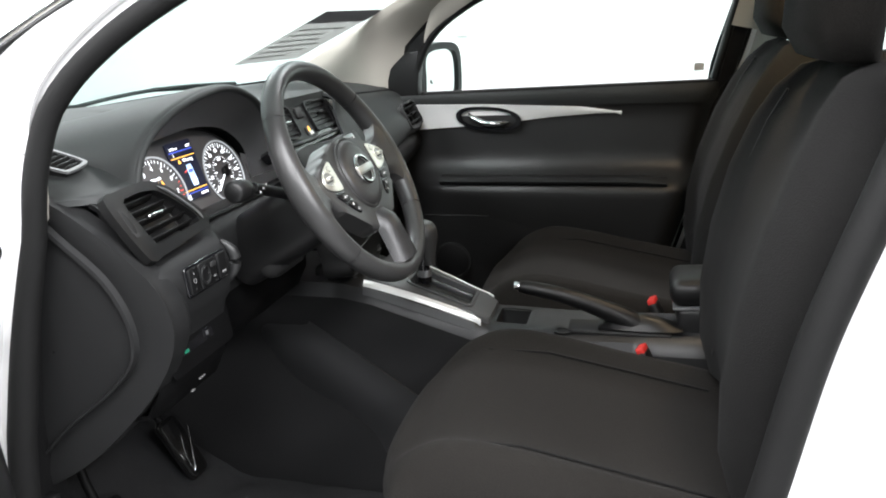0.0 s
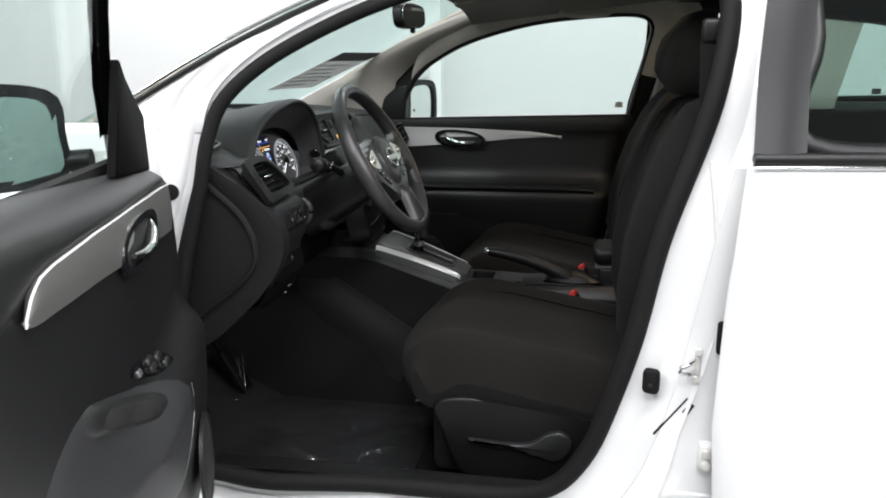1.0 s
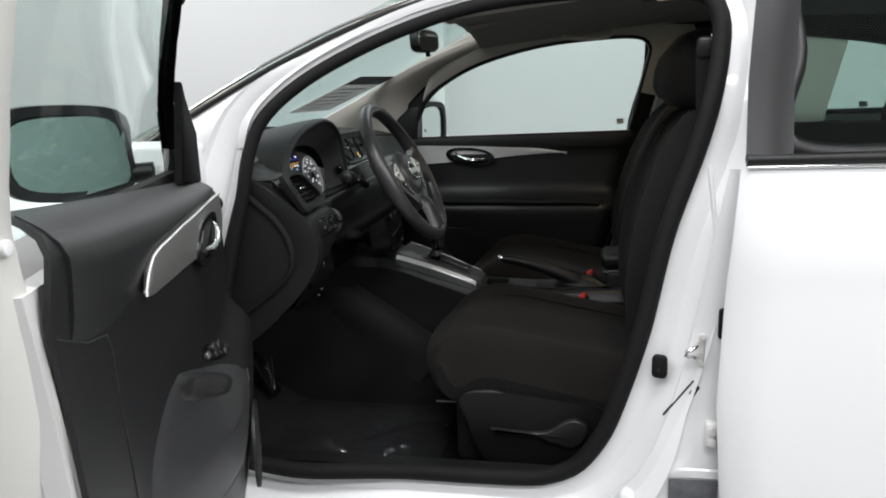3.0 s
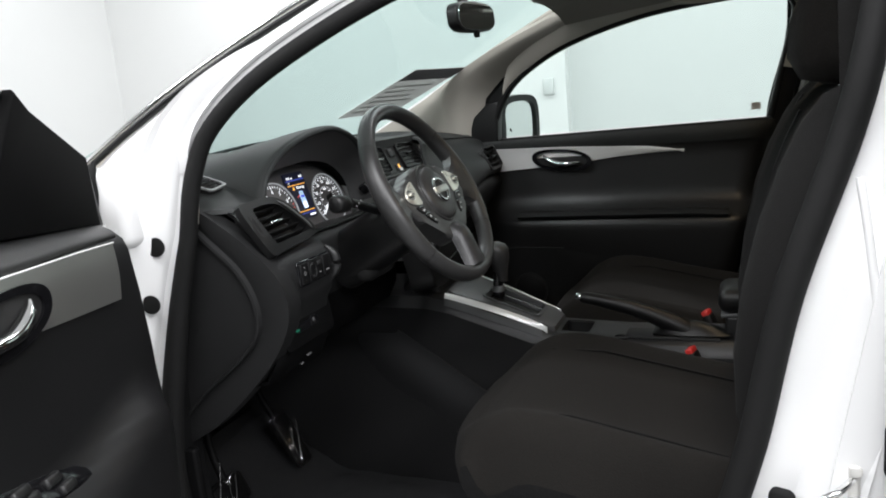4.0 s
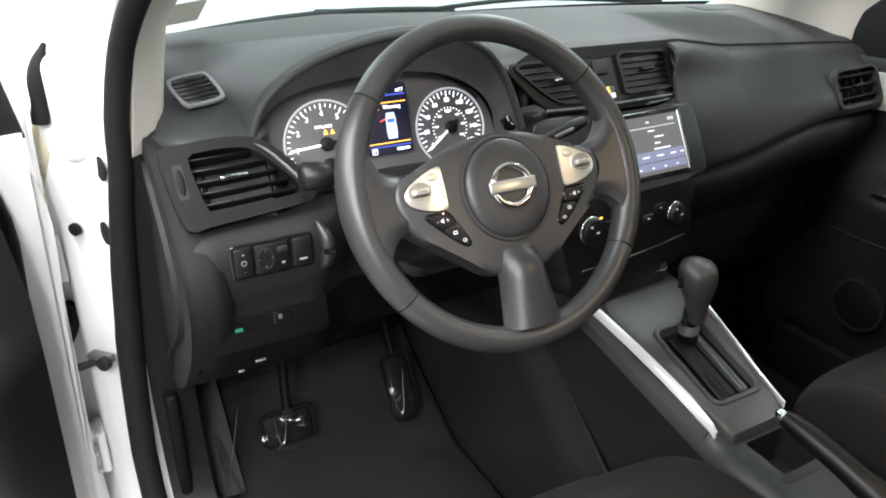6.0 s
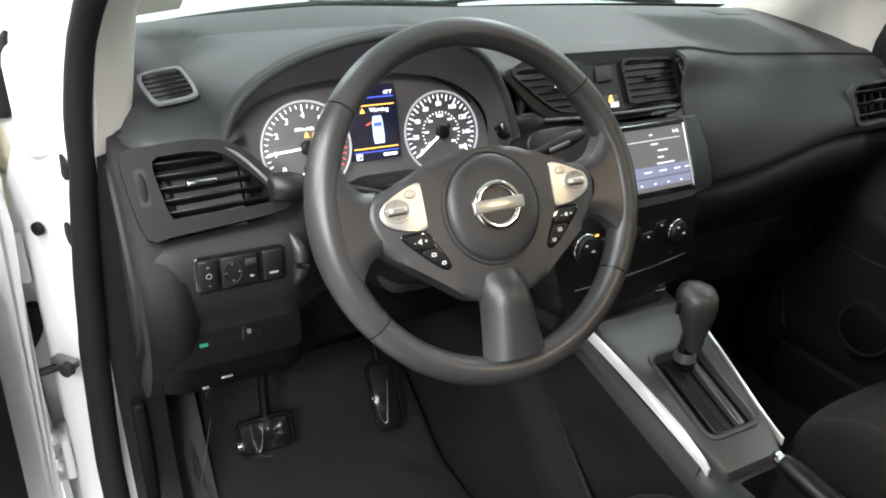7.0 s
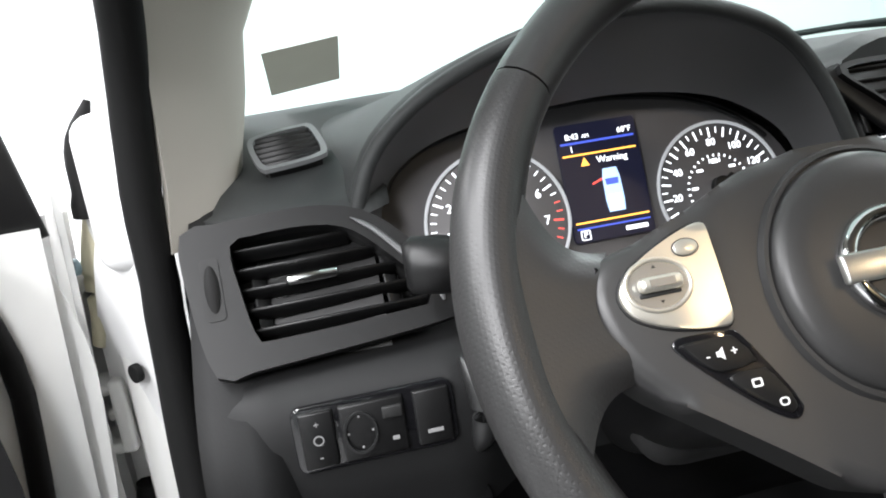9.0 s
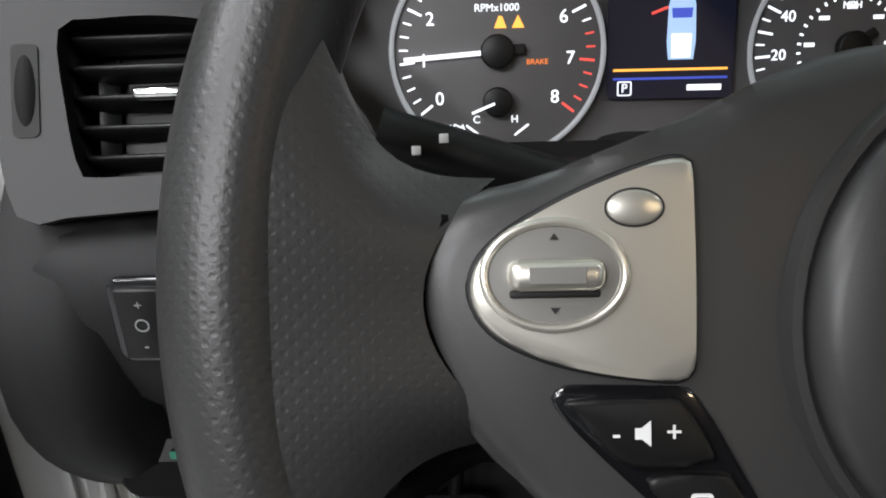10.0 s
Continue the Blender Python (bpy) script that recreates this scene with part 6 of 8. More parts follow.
# touch screen unit
TS = facing((-0.171, 0.005, 0.8935), (-0.02, 1, 0), (-0.46, 0, 0.89))
unit = thing("touch_screen", "lit colour touch screen in a black bezel", "screen", (-0.16, 0, 0.85))
part("bezel", plate(even([(-0.190, 0.062), (-0.05, 0.060), (0.10, 0.058), (0.124, 0.053), (0.131, 0.0), (0.129, -0.046), (0.116, -0.060), (0.0, -0.066), (-0.14, -0.060), (-0.175, -0.02)], 60), 0.05, TS @ Matrix.Translation((0, 0, -0.048)), 0.004), BLACK, unit, "black plastic screen bezel")
part("glass", plate(rounded(0.186, 0.108, 0.006), 0.003, TS @ Matrix.Translation((0.0, 0, 0.001)), 0.001), GLOSS, unit, "gloss black screen glass")
sc = part("lit_screen", plate(rounded(0.164, 0.092, 0.002), 0.0008, TS @ Matrix.Translation((0.002, 0, 0.004)), 0), SCREEN, unit, "grey lit radio display")
part("screen_band", plate(rounded(0.160, 0.016, 0.001), 0.0005, TS @ Matrix.Translation((0.002, -0.018, 0.0048)), 0), SCREEN_BLUE, sc)
part("screen_band", plate(rounded(0.160, 0.012, 0.001), 0.0005, TS @ Matrix.Translation((0.002, -0.034, 0.0048)), 0), SCREEN_BLUE, sc)
part("screen_line", box(0.150, 0.0008, 0.0004, TS @ Matrix.Translation((0.0, 0.028, 0.0050)), 0), LIT_DIM, sc, "thin white header line")
part("screen_edge", box(0.0022, 0.096, 0.003, TS @ Matrix.Translation((0.0865, 0, 0.0035)), 0.0006, 1), STRIP, unit, "bright edge of the screen")
part("screen_clock", lettering("8:42", 0.0075, TS @ Matrix.Translation((0.068, 0.037, 0.0052))), LIT_DIM, sc, "white clock digits")
for u, v, w in ((0.022, 0.022, 0.018), (0.036, 0.012, 0.026), (0.03, 0.002, 0.016), (0.038, -0.007, 0.046), (0.0, -0.018, 0.020), (0.030, -0.018, 0.020), (0.058, -0.018, 0.016), (0.010, -0.036, 0.006), (0.036, -0.036, 0.006), (0.062, -0.036, 0.006), (0.018, 0.036, 0.008), (-0.016, -0.036, 0.006), (0.078, -0.018, 0.012)):
    part("screen_bar", box(w * 0.75, 0.0022, 0.0004, TS @ Matrix.Translation((u, v, 0.0053)), 0), LIT_DIM, sc, "white text bar")
part("gloss_strip", plate(even([(-0.178, -0.016), (-0.180, 0.016), (0.0, 0.012), (0.125, 0.010), (0.130, -0.008), (0.0, -0.010)], 40), 0.02, facing((-0.247, 0.0, 0.944), (0, 1, 0), (-0.5, 0, 0.85)) @ Matrix.Translation((0, 0, -0.016)), 0.003), GLOSS, unit, "gloss black strip above the screen")

# climate panel
CPN = facing((-0.140, -0.020, 0.775), (-0.12, 1, 0), (-0.14, 0, 1))
clim = thing("climate_panel", "black climate control panel with round chrome-ringed knobs", "controls", (-0.14, 0, 0.7))
part("panel", plate(even([(-0.150, 0.062), (0.0, 0.064), (0.138, 0.058), (0.142, 0.0), (0.136, -0.060), (0.120, -0.085), (-0.12, -0.085), (-0.145, -0.05)], 50), 0.06, CPN @ Matrix.Translation((0, 0, -0.058)), 0.006), BLACK, clim)
for u, v, k_r, a0, a1 in ((-0.108, 0.022, 1.0, 55, 235), (0.086, 0.006, 0.85, 70, 200)):
    k = part("knob", disc(0.0205 * k_r, 0.020, CPN @ Matrix.Translation((u, v, 0.0)), 32, 0.003), BLACK, clim, "black climate knob")
    part("knob_ring", tube([CPN @ Vector((u + 0.0215 * k_r * math.cos(a), v + 0.0215 * k_r * math.sin(a), 0.012)) for a in np.linspace(radians(a0), radians(a1), 24)], 0.0016, 6), CHROME, k, "chrome arc on the knob")
    part("knob_mark", box(0.006, 0.0025, 0.0005, CPN @ Matrix.Translation((u + 0.006, v - 0.002, 0.0203)), 0), MARK, k)
    part("knob_mark", box(0.004, 0.0025, 0.0005, CPN @ Matrix.Translation((u - 0.007, v + 0.009, 0.0203)), 0), MARK, k)
for i in range(5):
    bt = part("button", box(0.024, 0.014, 0.006, CPN @ Matrix.Translation((-0.058 + 0.029 * i, 0.020 - 0.012 * (i % 2), 0.002)), 0.002), BLACK, clim)
    part("button_mark", box(0.004, 0.0022, 0.0004, CPN @ Matrix.Translation((-0.058 + 0.029 * i, 0.020 - 0.012 * (i % 2), 0.0053)), 0), MARK, bt)
part("indicator_lamp", box(0.006, 0.0025, 0.0006, CPN @ Matrix.Translation((-0.078, 0.034, 0.003)), 0), LIT_AMBER, clim, "small amber lamp")
part("panel_line", tube([CPN @ Vector((u, -0.045 + 0.3 * u * u, 0.003)) for u in np.linspace(-0.12, 0.12, 10)], 0.0018, 6), GREY, clim)

# passenger side
def smooth(f, y, r=0.04):
    return sum(f(y + r * k) for k in (-1, -0.6, -0.2, 0.2, 0.6, 1)) / 6


crease_line = lerp([0.10, 0.17, 0.28, 0.39, 0.49, 0.60, 0.74], [0.808, 0.812, 0.826, 0.857, 0.873, 0.868, 0.860])
bulge_line = lerp([0.10, 0.18, 0.28, 0.40, 0.55, 0.74], [-0.215, -0.208, -0.196, -0.186, -0.192, -0.215])
upper, roll, under = [], [], []
for y in np.linspace(0.135, 0.695, 110):
    c, bx, lx, lz = smooth(crease_line, y), smooth(bulge_line, y), lip_x(y), lip_z(y)
    upper.append(spline([(lx - 0.02, y, lz - 0.002), (lx + 0.02, y, lz - 0.014), (0.55 * lx + 0.45 * bx, y, 0.72 * lz + 0.28 * c), (0.12 * lx + 0.88 * bx, y, 0.42 * lz + 0.58 * c), (bx + 0.003, y, c + 0.024), (bx, y, c + 0.004), (bx - 0.008, y, c - 0.003), (bx - 0.022, y, c - 0.006)], 44))
    roll.append(spline([(bx - 0.026, y, c - 0.006), (bx - 0.010, y, c - 0.015), (bx - 0.003, y, c - 0.030), (bx - 0.008, y, c - 0.052), (bx - 0.028, y, c - 0.080), (bx - 0.058, y, c - 0.110)], 16))
    under.append(spline([(bx - 0.058, y, c - 0.110), (bx - 0.075, y, 0.66), (bx - 0.09, y, 0.56), (bx - 0.16, y, 0.48)], 10))
VP = facing((-0.206, 0.580, 0.918), (-0.06, 1, 0), (-0.40, 0, 0.91)) @ Matrix.Diagonal((1.25, 1.05, 1, 1))
b = sheet([list(c) for c in np.array(upper).transpose(1, 0, 2)], -0.006)
into_vent = VP.inverted()
gone = [f for f in b.faces if abs((into_vent @ f.calc_center_median()).x) < 0.050 and abs((into_vent @ f.calc_center_median()).y) < 0.029]
bmesh.ops.delete(b, geom=gone, context="FACES")
part("passenger_panel", b, PAD, dash, "black dashboard in front of the passenger", 50)
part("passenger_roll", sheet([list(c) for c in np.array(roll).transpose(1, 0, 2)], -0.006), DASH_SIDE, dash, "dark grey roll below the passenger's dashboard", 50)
# unlit underside: its shade is put into the near-black colour
part("passenger_lower_panel", sheet([list(c) for c in np.array(under).transpose(1, 0, 2)], -0.008), SHADE_BLACK, dash, "lower dashboard on the passenger side, blackened for its shade", 50)
part("glovebox_lid", sheet([[(bulge_line(y) - 0.068 - 0.018 * k, y, 0.690 - 0.12 * k) for y in np.linspace(0.20, 0.60, 12)] for k in np.linspace(0, 1, 6)], -0.01), BLACK, dash, "black glovebox lid")
op = even([(-0.050, 0.030), (0.0, 0.032), (0.045, 0.030), (0.050, 0.0), (0.048, -0.026), (0.0, -0.030), (-0.040, -0.030), (-0.052, -0.024), (-0.054, 0.0)])
vent(dash, "outer_vent", "black slatted passenger air vent", VP, op, [(u * 1.10, v * 1.16) for u, v in op], 3, DARK, 0.0, False, 0.008)

# ---------- steering wheel ----------
TAU = radians(WHEEL_TILT)
DISH = material("dark_dish", (0.30, 0.295, 0.28), 0.36, metal=0.7, vary=0.05)
W = facing(WHEEL_AT, (0, 1, 0), (-math.sin(TAU), 0, math.cos(TAU)))
R_RIM, R_TUBE, W_RIM, V_RIM = 0.1800, 0.0162, -0.014, 0.008
V_ARM = 0.0125
wheel = thing("steering_wheel", "black leather-look three-spoke steering wheel with silver inlays", "steering wheel", (0.0, -0.36, 0.78))


def w(u, v, d=0.0):
    return W @ Matrix.Translation((u, v, d))


def uv_skin(rows, scale_u, scale_v):
    """A skin with UVs in metres, rows along u and columns along v."""
    bm = bmesh.new()
    lay = bm.loops.layers.uv.new("UVMap")
    vs = [[bm.verts.new(tuple(p)) for p in r] for r in rows]
    for i in range(len(vs) - 1):
        for j in range(len(vs[0]) - 1):
            f = bm.faces.new((vs[i][j], vs[i][j + 1], vs[i + 1][j + 1], vs[i + 1][j]))
            for lp, (a, b) in zip(f.loops, ((i, j), (i, j + 1), (i + 1, j + 1), (i + 1, j))):
                lp[lay].uv = (a * scale_u, b * scale_v)
    return bm


def rim_arc(a0, a1, n, swell=0.0):
    rows = []
    for a in np.linspace(radians(a0), radians(a1), n):
        near = math.exp(-((abs(math.degrees(a)) - 90) / 26) ** 2)
        rt = R_TUBE * (1 + swell * near)
        row = []
        for t in np.linspace(0, 2 * math.pi, 17):
            rad = R_RIM + rt * 0.94 * math.cos(t)
            row.append(W @ Vector((rad * math.sin(a), V_RIM + rad * math.cos(a), W_RIM + rt * 1.05 * math.sin(t))))
        rows.append(row)
    return uv_skin(rows, abs(radians(a1 - a0)) * R_RIM / (n - 1), 2 * math.pi * R_TUBE / 16)


part("rim_top", rim_arc(-52, 52, 40), RIM, wheel, "smooth black upper rim")
part("rim_bottom", rim_arc(126, 234, 40), RIM, wheel, "smooth black lower rim")
part("rim_grip", rim_arc(-125.6, -52.4, 34, 0.16), GRIP, wheel, "dimpled black rim grip")
part("rim_grip", rim_arc(52.4, 125.6, 34, 0.16), GRIP, wheel, "dimpled black rim grip")

# hub shell with three arms
arm = [(-0.129, 0.016), (-0.108, 0.022), (-0.078, 0.034), (-0.045, 0.052), (-0.02, 0.0605), (0.0, 0.063), (0.02, 0.0605), (0.045, 0.052), (0.078, 0.034), (0.108, 0.022), (0.129, 0.016),
       (0.1395, 0.003), (0.136, -0.022), (0.122, -0.044), (0.098, -0.062), (0.072, -0.080), (0.050, -0.094), (0.034, -0.100), (0.0, -0.098),
       (-0.034, -0.100), (-0.050, -0.094), (-0.072, -0.080), (-0.098, -0.062), (-0.122, -0.044), (-0.136, -0.022), (-0.1395, 0.003)]
part("hub_shell", plate([(p[0], p[1] + V_ARM * (1 - math.exp(-(p[0] / 0.045) ** 2))) for p in spline(arm, 90, closed=True)], 0.034, w(0, 0, -0.040), 0.009, seg=4), HUB, wheel, "dark grey wheel centre shell", 50)
pad_rows = []
for k, d in ((1.06, -0.008), (1.05, -0.0055), (1.03, -0.0025), (0.995, -0.0022), (0.985, -0.0045), (0.970, -0.0045), (0.955, 0.0), (0.88, 0.0025), (0.7, 0.004), (0.4, 0.005), (0.02, 0.0055)):
    pad_rows.append([w(0, 0) @ Vector((0.0565 * k * math.cos(a), 0.0585 * k * math.sin(a) - 0.001, d)) for a in np.linspace(0, 2 * math.pi, 56, endpoint=False)])
part("airbag_cover", skin(bmesh.new(), pad_rows, loop=True), HUB, wheel, "round grained airbag cover", 60)
badge = part("badge_ring", tube([w(0, 0) @ Vector((0.0245 * math.cos(a), 0.0228 * math.sin(a), 0.0070)) for a in np.linspace(0, 2 * math.pi, 40, endpoint=False)], 0.0040, 8, closed=True), CHROME, wheel, "chrome round badge")
part("badge_bar", box(0.061, 0.0135, 0.0045, w(0, 0.0, 0.0092), 0.0015), STRIP_DARK, badge, "chrome bar across the badge")

for s in (-1, 1):
    def m2(pts):
        return [(s * -u, v + V_ARM) for u, v in (pts if s < 0 else pts[::-1])]

    # grip between rim and arm
    rows = []
    for k in np.linspace(0, 1, 14):
        row = []
        for t in np.linspace(0, 1, 20):
            v_r = 0.078 - 0.142 * t
            r_in = R_RIM - 0.25 * R_TUBE
            u_r = math.sqrt(max(0, r_in**2 - (v_r - V_RIM) ** 2))
            v_b = 0.034 - 0.062 * t
            u_b = 0.1370 - 0.085 * (t - 0.45) ** 2
            e = 1 - (1 - k) ** 4
            u, v = (1 - k) * u_r + k * u_b, (1 - e) * v_r + e * v_b
            fall = 0.016 * abs(2 * t - 1) ** 5 * (0.25 + 0.75 * k)
            row.append(W @ Vector((s * u, v, (1 - k) * (W_RIM + R_TUBE * 1.03) + k * (-0.0062) - fall)))
        rows.append(row)
    rows_back = [[p + W.to_3x3() @ Vector((0, 0, -0.020)) for p in r] for r in rows]
    front = uv_skin(rows, 1, 1)
    flat_uv, to_wheel = front.loops.layers.uv.active, W.inverted()
    for f in front.faces:
        for lp in f.loops:
            lp[flat_uv].uv = (to_wheel @ lp.vert.co)[:2]
    side_a = [[r[0] for r in rows], [r[0] for r in rows_back]]
    side_b = [[r[-1] for r in rows], [r[-1] for r in rows_back]]
    sg = part("spoke_grip", front, GRIP, wheel, "dimpled grip blending into the spoke", 80)
    b = skin(bmesh.new(), side_a)
    skin(b, side_b)
    skin(b, rows_back)
    part("spoke_back", b, RIM, sg, "", 80)
    # black bead laid in the joint to carry its shadow
    gap = [w(0, 0) @ Vector((s * (0.1385 - 0.085 * (t - 0.45) ** 2), 0.035 - 0.063 * t, -0.0085 - 0.010 * abs(2 * t - 1) ** 5)) for t in np.linspace(0.14, 0.90, 24)]
    part("spoke_gap", tube(gap, [0.0003] + [0.0020] * 22 + [0.0003], 8), SAIL, sg, "black line for the shadowed joint between grip and hub")
    # silver inlay with its controls
    def m2r(pts, n=48):
        return [tuple(p) for p in spline(m2(pts), n, closed=True)]

    pl = m2r([(-0.0786, 0.0205), (-0.0790, 0.0228), (-0.0812, 0.0237), (-0.0865, 0.0228), (-0.0995, 0.0182), (-0.1120, 0.0122), (-0.1215, 0.0058), (-0.1262, -0.0010), (-0.1258, -0.0080), (-0.1205, -0.0145), (-0.1100, -0.0195), (-0.0980, -0.0225), (-0.0850, -0.0242), (-0.0808, -0.0242), (-0.0788, -0.0225), (-0.0784, -0.0190), (-0.0782, 0.0)], 72)
    inlay = part("silver_inlay", plate(pl, 0.0032, w(0, 0, -0.0062), 0.0012), INLAY, wheel, "satin silver spoke inlay")
    part("inlay_gap", tube([w(0, 0) @ Vector((u, v, -0.0058)) for u, v in pl], 0.0011, 6, closed=True), DARK, inlay)
    cu = s * 0.1085
    part("dial_ring", tube([w(cu, V_ARM - 0.001) @ Vector((0.0152 * math.cos(a), 0.0115 * math.sin(a), -0.0026)) for a in np.linspace(0, 2 * math.pi, 40, endpoint=False)], 0.0011, 8, closed=True), INLAY, inlay)
    dish = [[w(cu, V_ARM - 0.001) @ Vector((0.0146 * k * math.cos(a), 0.0109 * k * math.sin(a), -0.0027)) for a in np.linspace(0, 2 * math.pi, 40, endpoint=False)] for k in (1.0, 0.8, 0.5, 0.02)]
    part("dial_well", skin(bmesh.new(), dish, loop=True), DISH, inlay, "darker recessed control dish")
    rk = part("rocker", box(0.0205, 0.0068, 0.0062, w(cu, V_ARM - 0.0008, 0.0000), 0.0026, 3), INLAY, inlay, "silver rocker switch")
    part("rocker_mark", box(0.0118, 0.0034, 0.0004, w(cu, V_ARM - 0.0008, 0.0031), 0), DISH, rk)
    # dark bar below the rocker put in as its shadow
    part("rocker_shadow_gap", box(0.0195, 0.0018, 0.0016, w(cu, V_ARM - 0.0050, -0.0024), 0.0006), DARK, rk)
    for dv, up in ((0.0072, 1), (-0.0086, -1)):
        part("arrow", plate([(-0.0010, -0.0006 * up), (0.0010, -0.0006 * up), (0, 0.0008 * up)][:: up], 0.0003, w(cu, V_ARM + dv, -0.0025), 0), DARK, inlay)
    part("oval_button", plate(ellipse(0.0060, 0.0038, 28), 0.0012, w(s * 0.0912, V_ARM + 0.0132, -0.0032), 0.0006), INLAY, inlay, "oval silver button")
    part("oval_gap", ring_plate(ellipse(0.0065, 0.0043, 28), ellipse(0.0060, 0.0038, 28), 0.0003, w(s * 0.0912, V_ARM + 0.0132, -0.0030)), GREY, inlay)
    # black button pair below
    tray = m2r([(-0.1080, -0.0262), (-0.1030, -0.0252), (-0.0840, -0.0258), (-0.0780, -0.0275), (-0.0700, -0.0410), (-0.0595, -0.0610), (-0.0592, -0.0660), (-0.0640, -0.0690), (-0.0745, -0.0630), (-0.0920, -0.0475), (-0.1080, -0.0310)], 60)
    tr = part("button_tray", plate(tray, 0.0020, w(0, 0, -0.0070), 0.0008), GLOSS, wheel, "gloss black button tray")
    for pts, sym in (([(-0.1060, -0.0285), (-0.0860, -0.0282), (-0.0812, -0.0292), (-0.0742, -0.0405), (-0.0760, -0.0420), (-0.0930, -0.0428), (-0.1040, -0.0315)], "vol"), ([(-0.0890, -0.0462), (-0.0730, -0.0450), (-0.0700, -0.0468), (-0.0625, -0.0610), (-0.0640, -0.0652), (-0.0665, -0.0655), (-0.0760, -0.0595)], "src")):
        kb = part("button", plate(m2r(pts, 36), 0.0030, w(0, 0, -0.0062), 0.0010), BLACK, tr, "black wheel button")
        b = None
        if sym == "vol":
            for du, words in ((-0.0062, "-"), (0.0062, "+")):
                b = lettering(words, 0.0062, w(s * 0.0895 + du, V_ARM - 0.0355, -0.0030), bm=b)
            b = plate([(-0.0022, -0.0012), (-0.0008, -0.0012), (0.0012, -0.0028), (0.0012, 0.0028), (-0.0008, 0.0012), (-0.0022, 0.0012)], 0.0003, w(s * 0.0895, V_ARM - 0.0355, -0.0031), 0, b)
        else:
            b = ring_plate(rounded(0.0048, 0.0038, 0.0008), rounded(0.0032, 0.0022, 0.0005), 0.0003, w(s * 0.0775, V_ARM - 0.0505, -0.0031), b)
            b = ring_plate(rounded(0.0046, 0.0036, 0.0016), rounded(0.0032, 0.0022, 0.0009), 0.0003, w(s * 0.0680, V_ARM - 0.0605, -0.0031), b)
        part("button_symbol", b, MARK, kb)

# lower spoke
rows = []
for k in np.linspace(0, 1, 12):
    v = -0.076 - 0.084 * k
    hw = 0.0135 + 0.0105 * k**1.4
    rows.append([w(0, 0) @ Vector((-0.002 + hw * t, v, -0.006 - 0.004 * k + 0.004 * (1 - t**2) - 0.010 * abs(t) ** 6 - 0.012 * math.exp(-(k / 0.12) ** 2))) for t in np.linspace(-1, 1, 13)])
SPOKE = material("spoke_grey", (0.031, 0.031, 0.032), 0.38, metal=0.3, grain=0.2, grain_size=1200, vary=0.08)
part("lower_spoke", sheet(rows, 0.016), SPOKE, wheel, "satin dark grey lower spoke", 60)
part("spoke_joint", tube([w(0, 0) @ Vector((-0.002 + 0.0262 * t, -0.1605 - 0.003 * (1 - t * t) + 0.001, -0.0085 + 0.004 * (1 - t * t) - 0.010 * abs(t) ** 6)) for t in np.linspace(-1, 1, 11)], 0.0012, 6), DARK, wheel)

# column, stalks and key
col = thing("steering_column", "black plastic steering column cover with two stalks", "steering column", (-0.14, -0.36, 0.80))
rows = []
for d, sx, sy, dv in ((-0.036, 0.052, 0.046, -0.012), (-0.06, 0.060, 0.052, -0.014), (-0.12, 0.068, 0.056, -0.016), (-0.19, 0.070, 0.058, -0.018), (-0.26, 0.07, 0.058, -0.02)):
    rows.append([w(0, 0) @ Vector((sx * math.copysign(abs(math.cos(a)) ** 0.6, math.cos(a)), dv + sy * math.copysign(abs(math.sin(a)) ** 0.6, math.sin(a)), d)) for a in np.linspace(0, 2 * math.pi, 40, endpoint=False)])
part("shroud", skin(bmesh.new(), rows, loop=True, cap=True), BLACK, col, "black column cover", 50)
st = part("light_stalk", tube(spline([(-0.105, -0.42, 0.925), (-0.106, -0.48, 0.945), (-0.107, -0.515, 0.956)], 10), 0.0085, 10), BLACK, col, "black light stalk")
part("stalk_knob", tube([(-0.107, -0.530, 0.957), (-0.1072, -0.533, 0.957), (-0.109, -0.546, 0.959), (-0.111, -0.562, 0.961), (-0.1113, -0.566, 0.961)], [0.011, 0.0150, 0.0165, 0.0158, 0.012], 20), BLACK, st, "ribbed black stalk knob")
b = None
for k in range(3):
    b = box(0.003, 0.003, 0.0006, facing((-0.097, -0.502 + 0.009 * (k - 1), 0.953 + 0.004 * (k - 1)), (0, 1, 0), (-0.3, 0, 1)), 0.0005, bm=b)
part("stalk_symbols", b, MARK, st)
ws_ = part("wiper_stalk", tube(spline([(-0.105, -0.30, 0.935), (-0.110, -0.23, 0.955), (-0.112, -0.165, 0.972)], 10), [0.0065] * 5 + [0.007, 0.0080, 0.0090, 0.0090, 0.007], 10), BLACK, col, "black wiper stalk")
part("stalk_band", box(0.004, 0.030, 0.005, Matrix.Translation((-0.101, -0.205, 0.964)) @ pose(0, 0, 0, 15), 0.001), TRIM_SATIN, ws_)
part("lower_shroud", box(0.18, 0.13, 0.07, Matrix.Translation((-0.21, -0.36, 0.835)) @ pose(0, 0, 0, 0, 25, 0), 0.03, 4), DARK, col)

